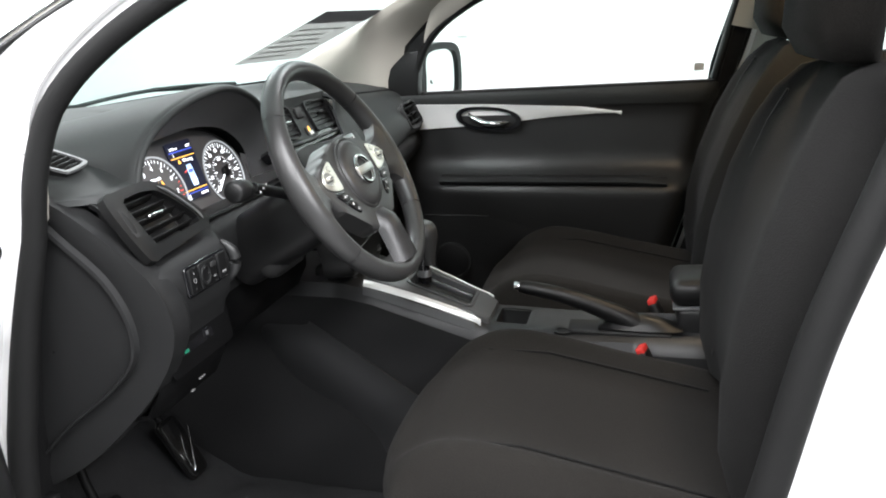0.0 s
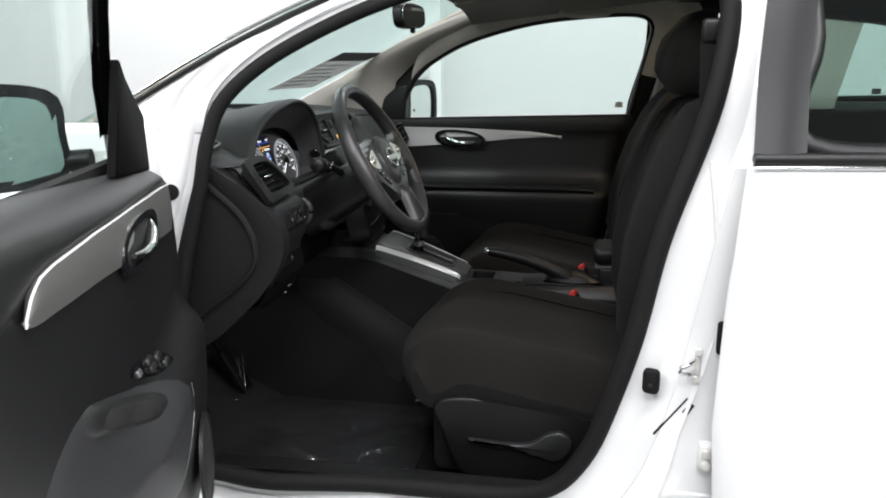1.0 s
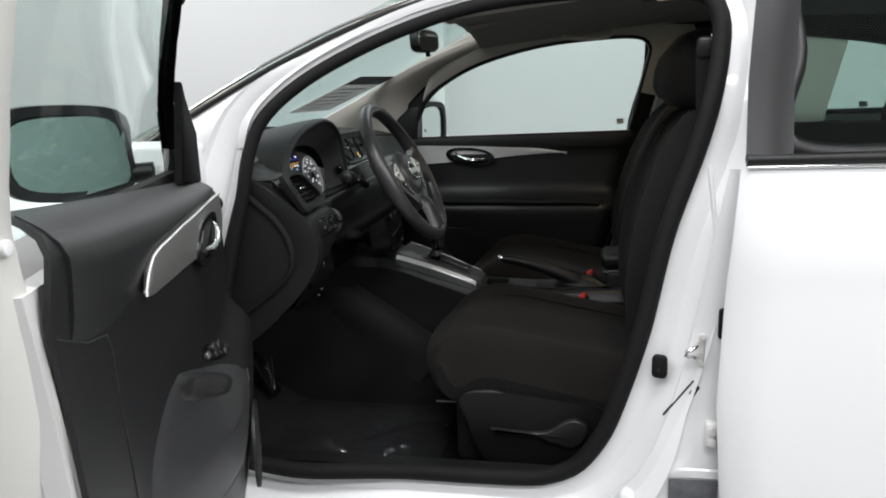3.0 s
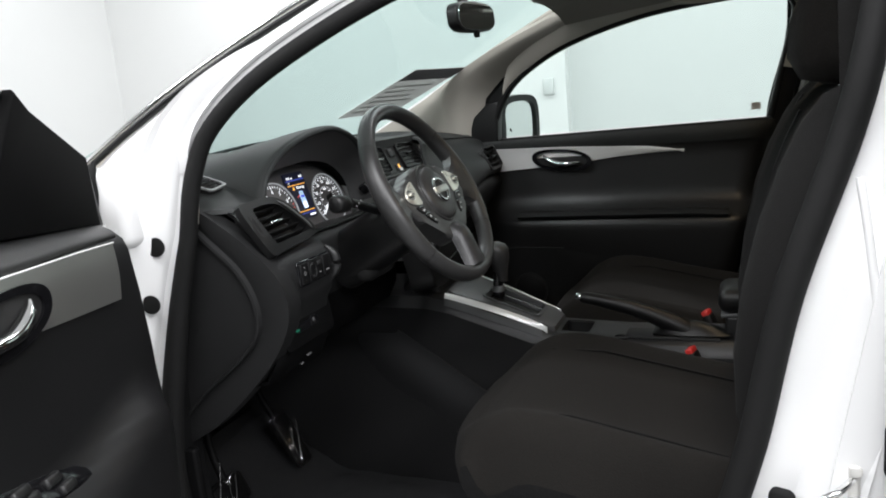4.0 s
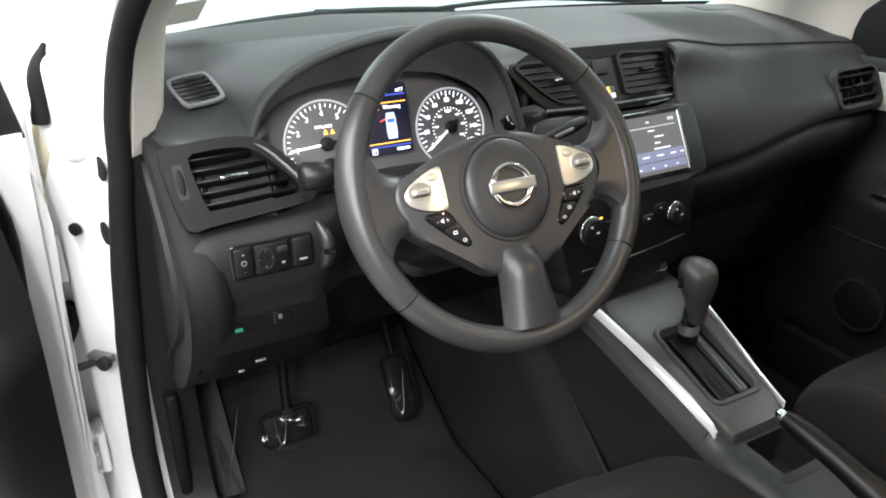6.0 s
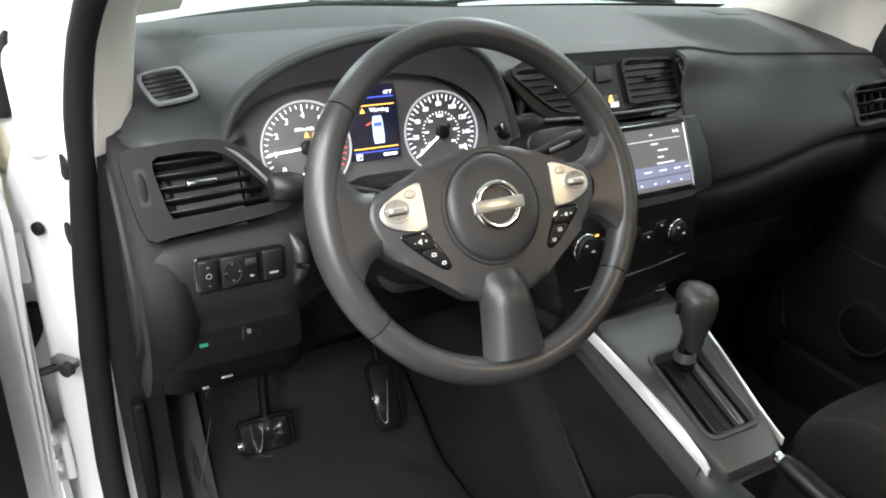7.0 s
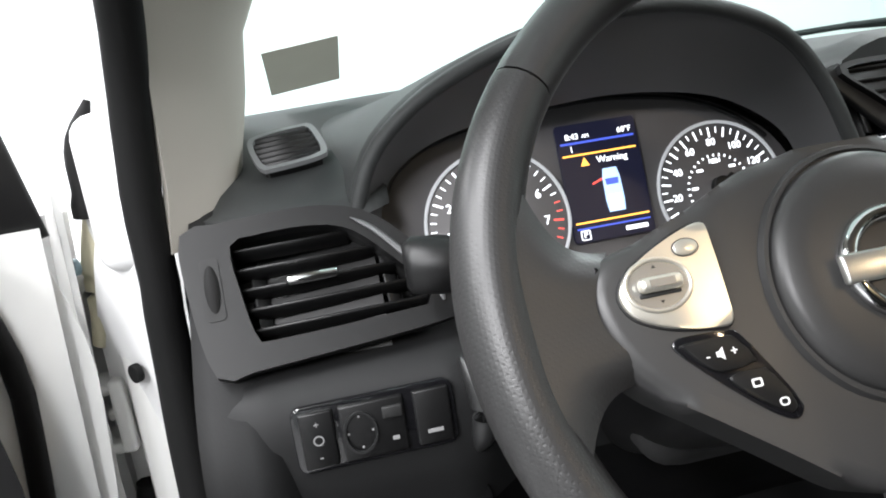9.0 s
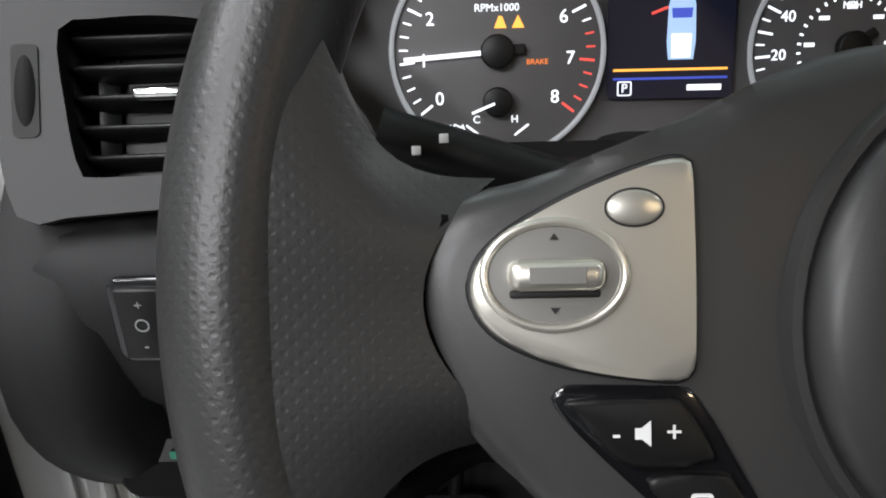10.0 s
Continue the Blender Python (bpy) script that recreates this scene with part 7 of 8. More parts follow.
# ---------- centre console ----------
con = thing("centre_console", "black centre console with shifter, cup holders and silver edges", "console", (0.1, 0, 0.2))
CY = -0.012
top_z = lerp([-0.30, -0.16, -0.10, 0.115, 0.135, 0.30, 0.60], [0.665, 0.668, 0.656, 0.578, 0.566, 0.560, 0.565])
half = lerp([-0.30, -0.10, 0.12, 0.16, 0.60], [0.108, 0.098, 0.068, 0.078, 0.078])
cols = []
for x in np.r_[-0.80, -0.60, -0.45, np.linspace(-0.34, 0.62, 60)]:
    z, h = top_z(x), half(x)
    c = [(x, CY - h - 0.055, 0.18), (x, CY - h - 0.045, 0.30), (x, CY - h - 0.030 + 0.012 * math.exp(-((x + 0.25 + 0.75 * (0.46 - 0.42)) / 0.1) ** 2), 0.44), (x, CY - h - 0.014, z - 0.045), (x, CY - h - 0.004, z - 0.012), (x, CY - h + 0.004, z - 0.001), (x, CY - h + 0.014, z)]
    c += [(x, CY, z)] + [(p[0], 2 * CY - p[1], p[2]) for p in c[::-1]]
    cols.append(spline(c, 40))
WELL = (0.148, 0.216, -0.056, 0.030)
cb = skin(bmesh.new(), cols)
bmesh.ops.delete(cb, geom=[f for f in cb.faces if WELL[0] < f.calc_center_median().x < WELL[1] and WELL[2] < f.calc_center_median().y < WELL[3] and f.calc_center_median().z > 0.54], context="FACES")
# Console faces over 4 cm below the top get a darker colour.
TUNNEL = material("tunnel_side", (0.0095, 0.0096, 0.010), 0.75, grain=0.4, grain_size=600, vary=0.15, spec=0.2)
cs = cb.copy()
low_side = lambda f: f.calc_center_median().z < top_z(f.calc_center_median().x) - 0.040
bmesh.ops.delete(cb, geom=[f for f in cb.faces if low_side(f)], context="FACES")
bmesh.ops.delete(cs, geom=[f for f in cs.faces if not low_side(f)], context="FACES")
part("console_body", cb, PADGREY, con, "dark grey console moulding", 50)
part("tunnel_side", cs, TUNNEL, con, "black lower tunnel side", 50)
# padded ridge along the tunnel side, its soft highlight put into a paler grey
RIDGE_SHEEN = material("ridge_sheen_grey", (0.0145, 0.0147, 0.0155), 0.5, grain=0.3, grain_size=700, vary=0.12)
rows = []
for k in np.linspace(0, 1, 14):
    x, z = -0.40 + 0.40 * k, 0.590 - 0.25 * k
    fade = math.sin(math.pi * (0.15 + 0.85 * k)) ** 0.6
    rows.append([(x + 0.080 * t * 0.55, -0.121 - 0.030 * k - (0.011 * math.cos(0.5 * math.pi * t) ** 2 - 0.004) * fade, z + 0.080 * t * 0.83) for t in np.linspace(-1, 1, 17)])
part("tunnel_ridge", sheet(rows, 0.006), RIDGE_SHEEN, con, "rounded ridge on the tunnel side, paler for its highlight", 60)
# shift surround
GATE_GLOSS = material("gate_gloss_grey", (0.05, 0.052, 0.055), 0.18, vary=0.1, coat=0.4)
gate = rounded(0.086, 0.136, 0.013, 7)
frame_o = rounded(0.100, 0.152, 0.018, 7)
rim_o = rounded(2.0, 2.0, 0.22, 7)


def sur_z(x, y):
    t = (y - CY) / max(half(x), 0.01)
    return top_z(x) + 0.012 + 0.004 * (1 - t * t)


rows = []
for k, dz in ((-0.05, -0.020), (0.0, -0.006), (0.04, -0.001), (0.10, 0.0), (0.35, 0.0), (0.7, 0.0), (1.0, 0.0)):
    row = []
    for (u, v), (a, c) in zip(rim_o, frame_o):
        ox = 0.012 - v * 0.128
        ox, oy = min(ox, 0.139), CY + u * (half(min(ox, 0.12)) - 0.010)
        ix, iy = 0.030 - c * 0.94, CY + 0.002 + a
        kk = max(k, 0)
        x, y = (1 - kk) * ox + kk * ix - 0.05 * min(k, 0) * 0.02, (1 - kk) * oy + kk * iy
        row.append((x, y, sur_z(x, y) + dz))
    rows.append(row)
for gs, dz in ((1.0, 0.0035), (0.5, 0.0045), (0.0, 0.002), (0.0, -0.016)):
    row = []
    for (a, c), (e, f) in zip(frame_o, gate):
        x, y = 0.030 - 0.94 * (gs * c + (1 - gs) * f), CY + 0.002 + gs * a + (1 - gs) * e
        row.append((x, y, sur_z(x, y) + dz))
    rows.append(row)
sur = part("shift_surround", skin(bmesh.new(), rows, loop=True), SURROUND, con, "grey shifter surround with a raised gate rim", 40)
for s in (-1, 1):
    rows = []
    for k in np.linspace(0, 1, 24):
        x = -0.114 + 0.238 * k
        wd = (0.0068 + 0.0042 * k) * min(1, (1 - k) / 0.22) ** 0.7 * (1.0 if s < 0 else 0.55) + 0.0004
        out, z = half(x) + 0.003, top_z(x) + 0.004 + 0.004 * math.sin(math.pi * k)
        rows.append([(x, CY + s * (out - wd * t), z + 0.0065 * t - 0.006 * (1 - t) ** 4) for t in np.linspace(0, 1, 7)])
    part("silver_edge", sheet(rows, 0.003 * s), STRIP, con, "broad satin silver console edge" if s < 0 else "thin satin silver console edge", 45)
    rows = [[(x, CY + s * (half(x) + 0.0035 + 0.005 * t), top_z(x) - 0.001 - 0.017 * t) for t in np.linspace(0, 1, 5)] for x in np.linspace(-0.114, 0.112, 20)]
    part("edge_band", sheet(rows, 0.002 * s), SURROUND, con, "satin grey band under the silver edge", 45)


def con_top(u, x, d=0.0):
    return facing((x, CY + u, top_z(x) + 0.0135 + d), (0, 1, 0), (-1, 0, 0.355))


part("gate_well", plate([(u * 1.04, v * 1.0) for u, v in gate], 0.0012, con_top(0.002, 0.030, -0.012), 0), SHADE_BLACK, sur, "black floor of the shift gate")
part("gate_ridge", plate(rounded(0.020, 0.122, 0.006), 0.008, con_top(-0.016, 0.032, -0.011), 0.003), BLACK, sur, "raised gate ridge")
part("gate_slot", plate(rounded(0.013, 0.110, 0.005), 0.0025, con_top(0.004, 0.034, -0.0105), 0.001), DARK, sur, "dark selector slot")
part("gate_rail", plate(rounded(0.013, 0.118, 0.005), 0.0095, con_top(0.024, 0.032, -0.011), 0.002), GATE_GLOSS, sur, "grey rail in the gate")
sh = thing("gear_shifter", "black gear shifter with smooth leather-look knob", "shifter", (-0.012, -0.010, 0.62))
stick = [(-0.012, -0.008, 0.635), (-0.012, -0.010, 0.665), (-0.011, -0.012, 0.690), (-0.009, -0.013, 0.712)]
part("shaft", tube(stick, [0.016, 0.0125, 0.010, 0.0095], 14), GLOSS, sh)
part("collar", tube([(-0.0125, -0.009, 0.650), (-0.012, -0.010, 0.662), (-0.0118, -0.0105, 0.676)], [0.0165, 0.0145, 0.0120], 16), TRIM_SATIN, sh, "satin collar")
rows = []
for z, rx, ry in ((0.676, 0.010, 0.0095), (0.688, 0.0115, 0.0105), (0.700, 0.0135, 0.0125), (0.712, 0.017, 0.016), (0.726, 0.021, 0.020), (0.742, 0.0245, 0.0235), (0.756, 0.0245, 0.024), (0.766, 0.020, 0.020), (0.772, 0.010, 0.010), (0.7735, 0.001, 0.001)):
    rx, ry = rx * 1.18, ry * 1.18
    rows.append([(-0.006 + rx * math.cos(a) - 0.15 * (z - 0.74), -0.014 + ry * math.sin(a), z) for a in np.linspace(0, 2 * math.pi, 28, endpoint=False)])
part("knob", skin(bmesh.new(), rows, loop=True, cap=True), RIM, sh, "black leather-look knob", 60)
part("knob_button", box(0.006, 0.018, 0.020, Matrix.Translation((-0.012, -0.037, 0.742)), 0.003), BLACK, sh)
# cup holders
wx, wy = (WELL[0] + WELL[1]) / 2, (WELL[2] + WELL[3]) / 2
m = facing((wx, wy, top_z(wx) + 0.001), (0, 1, 0), (-1, 0, 0.03))
outer_o, inner_o = rounded(0.104, 0.092, 0.012, 5), rounded(0.082, 0.066, 0.010, 5)
rows = [[m @ Vector((u, v, d)) for u, v in o] for o, d in ((outer_o, 0.0), (inner_o, 0.0015), (inner_o, -0.004), ([(u * 0.95, v * 0.95) for u, v in inner_o], -0.055))]
cup = part("cup_holder", skin(bmesh.new(), rows, loop=True, cap=False), GREY, con, "dark grey cup holder well", 30)
part("cup_floor", plate([(u * 0.97, v * 0.97) for u, v in inner_o], 0.002, m @ Matrix.Translation((0, 0, -0.056)), 0), DARK, cup)
m = facing((0.290, -0.070, top_z(0.29) + 0.0005), (0, 1, 0), (-1, 0, 0))
pk = part("console_peg", ring_plate(ellipse(0.016, 0.018, 24), ellipse(0.011, 0.013, 24), 0.004, m), GREY, con, "round socket in the console")
part("peg_hole", plate(ellipse(0.0115, 0.0135, 24), 0.001, m, 0), DARK, pk)
sk = part("power_socket", tube([(-0.155, 0.050, 0.672), (-0.150, 0.050, 0.690), (-0.149, 0.050, 0.697), (-0.1488, 0.050, 0.699)], [0.018, 0.018, 0.016, 0.010], 20), GREY, con, "round black power socket cap")
part("socket_ring", tube([(-0.151 + 0.0185 * math.cos(a), 0.050 + 0.0185 * math.sin(a), 0.686) for a in np.linspace(0, 2 * math.pi, 24, endpoint=False)], 0.0016, 6, closed=True), TRIM_SATIN, sk)
part("front_cubby", box(0.10, 0.15, 0.04, Matrix.Translation((-0.185, CY, 0.668)), 0.012, 3), DARK, con, "dark open tray ahead of the shifter")
# parking brake
pb = thing("parking_brake", "black parking brake lever with a chrome button", "hand brake", (0.42, -0.05, 0.56))
pts = spline([(0.455, -0.045, 0.560), (0.40, -0.047, 0.592), (0.32, -0.052, 0.624), (0.25, -0.057, 0.643), (0.202, -0.061, 0.652)], 20)
part("lever", tube(pts, [0.024, 0.024, 0.0235, 0.023, 0.022, 0.021, 0.020, 0.019, 0.0185, 0.018, 0.0175, 0.017, 0.0165, 0.016, 0.0155, 0.015, 0.0145, 0.014, 0.0135, 0.011], 14), BLACK, pb, "black grained brake lever")
part("button", tube([(0.203, -0.061, 0.652), (0.193, -0.0618, 0.6535), (0.190, -0.062, 0.654)], [0.0085, 0.0085, 0.006], 14), CHROME, pb, "chrome release button")
part("slot", box(0.20, 0.062, 0.008, Matrix.Translation((0.40, -0.044, 0.564)), 0.003), DARK, pb)
part("boot", sheet([[(0.36 + 0.16 * k, -0.044 + 0.026 * t, 0.570 + 0.025 * (1 - t * t) * math.sin(math.pi * k)) for t in np.linspace(-1, 1, 9)] for k in np.linspace(0, 1, 10)], 0.004), BLACK, pb)
lid = thing("console_box", "black padded console armrest box between the seats", "armrest", (0.62, 0.0, 0.5))
part("lid", box(0.23, 0.130, 0.054, Matrix.Translation((0.610, 0.015, 0.645)) @ pose(0, 0, 0, 0, -3), 0.022, 4), BLACK, lid, "padded black lid")
part("lid_edge", box(0.218, 0.124, 0.008, Matrix.Translation((0.610, 0.015, 0.616)) @ pose(0, 0, 0, 0, -3), 0.003), SURROUND, lid, "paler edge under the lid")
part("box", box(0.20, 0.125, 0.14, Matrix.Translation((0.61, 0.015, 0.542)), 0.01), BLACK, lid)

# ---------- floor, mat and pedals ----------
rows = []
for x in np.linspace(-0.66, 0.08, 26):
    rise = 0.16 * max(0, (-0.38 - x) / 0.28) ** 1.3
    rows.append([(x, y, 0.207 + rise + 0.006 * noise.noise(Vector((x * 9, y * 9, 1))) + 0.003 * noise.noise(Vector((x * 30, y * 30, 3))) + 0.02 * max(0, (y + 0.22) / 0.05) ** 2) for y in np.linspace(-0.655, -0.185, 24)])
single("floor_mat", sheet(rows, -0.012), CARPET, "black carpet floor mat in the driver's footwell", "floor mat")
rows = []
for x in np.linspace(-0.62, 0.10, 60):
    rise = 0.16 * max(0, (-0.38 - x) / 0.28) ** 1.3
    rows.append([(x + 0.015 * noise.noise(Vector((y * 6, 0, 5))), y, 0.222 + rise + 0.030 * abs(noise.noise(Vector((x * 8, y * 5, 2)))) + 0.014 * abs(noise.noise(Vector((x * 21, y * 13, 7))))) for y in np.linspace(-0.62, -0.20, 50)])
flm = single("protective_film", sheet(rows, -0.0006), FILM, "wrinkled clear plastic film over the floor mat", "plastic film", angle=80)
flm.visible_shadow = False
rows = []
for k in np.linspace(0, 1, 40):
    x = -0.58 + 0.52 * k
    rows.append([(x + 0.012 * noise.noise(Vector((k * 9, v * 3, 1))), -0.615 - 0.03 * v + 0.030 * noise.noise(Vector((k * 7, v * 2, 4))), 0.235 + 0.13 * v * (0.5 + 0.5 * math.sin(3 + 7 * k) ** 2) + 0.1 * max(0, -0.42 - x)) for v in np.linspace(0, 1, 14)])
fold = part("film_fold", sheet(rows, -0.0006), WRAP, flm, "upturned edge of the clear film", 30)
fold.visible_shadow = False
ped = thing("brake_pedal", "black brake pedal under creased clear film", "pedal", (-0.49, -0.5, 0.30))
PB = facing((-0.505, -0.505, 0.315), (0, 1, 0), (-0.45, 0, 0.89))
part("pedal_pad", plate(rounded(0.095, 0.060, 0.012), 0.014, PB, 0.004), SHADE_BLACK, ped, "black ribbed rubber pad")
part("pedal_rim", ring_plate(rounded(0.103, 0.068, 0.015), rounded(0.094, 0.059, 0.012), 0.010, PB), SHADE_BLACK, ped)
part("pedal_arm", tube(spline([(-0.51, -0.50, 0.33), (-0.55, -0.49, 0.42), (-0.56, -0.47, 0.56)], 8), 0.009, 8), SHADE_BLACK, ped)
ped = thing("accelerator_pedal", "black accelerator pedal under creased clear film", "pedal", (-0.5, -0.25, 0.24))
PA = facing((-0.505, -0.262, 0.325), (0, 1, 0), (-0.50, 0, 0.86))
part("pedal_pad", plate(rounded(0.052, 0.135, 0.014), 0.012, PA, 0.004), SHADE_BLACK, ped, "black rubber pad")
part("pedal_rim", ring_plate(rounded(0.060, 0.143, 0.017), rounded(0.052, 0.135, 0.014), 0.009, PA), SHADE_BLACK, ped)
part("pedal_arm", tube(spline([(-0.53, -0.26, 0.36), (-0.58, -0.26, 0.45), (-0.60, -0.26, 0.58)], 8), 0.008, 8), SHADE_BLACK, ped)
# crumpled clear wrapping left on the pedals, and the film's raised fold
for m, hw, hh, host in ((PB, 0.060, 0.046, "brake_pedal"), (PA, 0.040, 0.082, "accelerator_pedal")):
    rows = []
    for k, lift in ((1.0, -0.010), (1.06, 0.004), (0.92, 0.020), (0.75, 0.021), (0.5, 0.022), (0.25, 0.022), (0.02, 0.022)):
        rows.append([])
        for a in np.linspace(0, 2 * math.pi, 48, endpoint=False):
            u, v = hw * k * math.copysign(abs(math.cos(a)) ** 0.7, math.cos(a)), hh * k * math.copysign(abs(math.sin(a)) ** 0.7, math.sin(a))
            rows[-1].append(m @ Vector((u, v, lift + 0.010 * noise.noise(Vector((u * 60, v * 45, 3.7))) + 0.005 * noise.noise(Vector((u * 160, v * 130, 9))))))
    wrap = part("pedal_wrap", skin(bmesh.new(), rows, loop=True), WRAP, bpy.data.objects[host], "crumpled clear plastic wrapping", 25)
    wrap.visible_shadow = False
# Bright metal threads laid in as the glints on the film's folds.
for host, pts in (("brake_pedal", ((-0.470, -0.537, 0.377), (-0.470, -0.534, 0.334), (-0.468, -0.527, 0.307), (-0.470, -0.519, 0.324), (-0.470, -0.513, 0.379))),
                  ("brake_pedal", ((-0.468, -0.527, 0.306), (-0.469, -0.515, 0.292), (-0.470, -0.503, 0.291))),
                  ("accelerator_pedal", ((-0.470, -0.299, 0.381), (-0.470, -0.293, 0.332), (-0.468, -0.275, 0.284), (-0.470, -0.270, 0.312), (-0.470, -0.272, 0.391))),
                  ("accelerator_pedal", ((-0.468, -0.275, 0.283), (-0.468, -0.260, 0.272), (-0.470, -0.244, 0.266))),
                  ("protective_film", ((-0.420, -0.656, 0.396), (-0.421, -0.652, 0.345), (-0.424, -0.648, 0.290))),
                  ("protective_film", ((-0.420, -0.609, 0.455), (-0.420, -0.622, 0.390), (-0.421, -0.638, 0.317), (-0.422, -0.643, 0.280)))):
    line = spline(list(pts), 18)
    part("film_glint", tube(line, [0.0005 + 0.0011 * math.sin(math.pi * (k + 0.5) / 18) for k in range(18)], 6, flat=0.5), FILM_GLINT, bpy.data.objects[host], "thin bright line put in as a glint on the film")
rest = thing("foot_rest", "black plastic foot rest beside the pedals", "foot rest", (-0.55, -0.64, 0.25))
part("plate", sheet([[(-0.46 - 0.16 * k, y, 0.235 + 0.17 * k) for y in np.linspace(-0.69, -0.61, 5)] for k in np.linspace(0, 1, 6)], -0.02), BLACK, rest)
for k in range(4):
    part("rib", tube([(-0.47 - 0.14 * t, -0.68 + 0.02 * k, 0.250 + 0.15 * t) for t in np.linspace(0, 1, 4)], 0.003, 6), GREY, rest)

# ---------- seats ----------
def seat(name, label, y0, lever, back, recline):
    s = thing(name, label, "car seat", (0.35, y0, 0.2), "front seats")
    cols = []
    for t in np.linspace(-1, 1, 34):
        y = y0 + 0.258 * t
        bol = math.exp(-((abs(t) - 0.78) / 0.16) ** 2)
        edge = max(0, (abs(t) - 0.86) / 0.14)
        fx = 0.045 + 0.06 * abs(t) ** 3
        z1 = 0.562 + 0.034 * bol - 0.075 * edge**2
        cols.append(spline([(fx + 0.09, y, 0.425), (fx + 0.03, y, 0.44), (fx + 0.002, y, 0.478), (fx + 0.008, y, 0.525), (fx + 0.045, y, z1 - 0.025), (fx + 0.11, y, z1 + 0.004), (0.28, y, z1 - 0.002), (0.42, y, z1 - 0.030), (0.56, y, z1 - 0.055), (0.64, y, z1 - 0.075)], 36))
    cu = part("cushion", skin(bmesh.new(), cols), CLOTH, s, "black cloth seat cushion", 70)
    for c in (cols[0], cols[-1][::-1]):
        b = bmesh.new()
        b.faces.new([b.verts.new(tuple(p)) for p in c])
        part("cushion_side", b, CARPET, cu, "darker black cloth side of the cushion")
    for q in (-0.62, 0.62):
        part("seam", tube([(x, y0 + 0.258 * q, z) for x, z in ((0.095, 0.536), (0.17, 0.578), (0.28, 0.578), (0.42, 0.551), (0.56, 0.523))], 0.0022, 6), CLOTH2, cu)
    rows = []
    for z, x, hw, th in ((0.55, 0.535, 0.235, 0.10), (0.62, 0.520, 0.250, 0.115), (0.72, 0.517, 0.258, 0.12), (0.82, 0.527, 0.260, 0.12), (0.92, 0.547, 0.256, 0.115), (1.00, 0.571, 0.238, 0.105), (1.05, 0.592, 0.205, 0.095), (1.085, 0.615, 0.160, 0.08), (1.10, 0.640, 0.10, 0.05)):
        row = []
        for a in np.linspace(0, 2 * math.pi, 48, endpoint=False):
            c, sn = math.cos(a), math.sin(a)
            yy = hw * math.copysign(abs(c) ** 0.55, c)
            bol = 0.030 * math.exp(-((abs(yy) / hw - 0.80) / 0.18) ** 2) * (1 if sn < 0 else 0)
            xx = -th * 0.42 * abs(sn) ** 0.6 if sn < 0 else th * 0.75 * abs(sn) ** 0.6
            row.append((x + 0.055 + xx - bol + back + (z - 0.55) * recline, y0 + yy, z))
        rows.append(row)
    bk = part("backrest", skin(bmesh.new(), rows, loop=True, cap=True), CLOTH2, s, "black cloth backrest", 70)
    for q in (-0.60, 0.60):
        part("seam", tube([(x + 0.005 + back + (z - 0.55) * recline, y0 + hw * q, z) for z, x, hw in ((0.60, 0.521, 0.245), (0.72, 0.513, 0.258), (0.82, 0.523, 0.260), (0.92, 0.545, 0.256), (1.0, 0.571, 0.238), (1.05, 0.592, 0.205))], 0.0022, 6), BLACK, bk)
    rows = []
    for z, x, hw, th in ((1.095, 0.640, 0.075, 0.03), (1.105, 0.618, 0.115, 0.06), (1.14, 0.608, 0.132, 0.075), (1.19, 0.612, 0.134, 0.078), (1.235, 0.622, 0.126, 0.07), (1.265, 0.635, 0.108, 0.05), (1.275, 0.648, 0.075, 0.02)):
        rows.append([(x + 0.01 + back + 0.55 * recline + th * 0.62 * math.copysign(abs(math.sin(a)) ** 0.6, math.sin(a)), y0 + hw * math.copysign(abs(math.cos(a)) ** 0.55, math.cos(a)), z) for a in np.linspace(0, 2 * math.pi, 40, endpoint=False)])
    hr = part("headrest", skin(bmesh.new(), rows, loop=True, cap=True), CLOTH, s, "black cloth headrest", 70)
    for q in (-0.055, 0.055):
        part("headrest_post", tube([(0.652 + back + 0.5 * recline, y0 + q, 1.06), (0.656 + back + 0.55 * recline, y0 + q, 1.12)], 0.006, 8), CHROME, hr)
    if lever < 0:
        m = facing((0.660, y0 - 0.264, 0.917), (0.87, 0, -0.5), (0.5, 0, 0.87))
        tag = part("airbag_tag", plate(rounded(0.009, 0.026, 0.001), 0.003, m @ Matrix.Translation((0, 0.006, 0)), 0.0005), PAPER, bk, "small white sewn tag")
        part("tag_print", box(0.006, 0.008, 0.0006, m @ Matrix.Translation((0, 0.004, 0.0033)), 0), DIM, tag)
    # side valances and lever
    for q in (-1, 1):
        out = [tuple(p) for p in spline([(0.155, 0.440), (0.22, 0.462), (0.36, 0.448), (0.52, 0.425), (0.60, 0.40), (0.60, 0.30), (0.46, 0.275), (0.25, 0.270), (0.20, 0.31), (0.175, 0.38)], 50, closed=True)]
        mm = facing((0, y0 + q * 0.250, 0.008), (-q, 0, 0), (0, 0, 1))
        pts = out if q < 0 else [(-u, v) for u, v in out[::-1]]
        va = part("side_valance", plate(pts, 0.024, mm, 0.008, seg=3), BLACK, s, "black plastic seat side cover", 45)
        if q == lever:
            lv = [tuple(p) for p in spline([(0.235, 0.372), (0.30, 0.368), (0.365, 0.372), (0.405, 0.398), (0.435, 0.404), (0.458, 0.385), (0.448, 0.352), (0.420, 0.335), (0.385, 0.345), (0.34, 0.358), (0.28, 0.362)], 44, closed=True)]
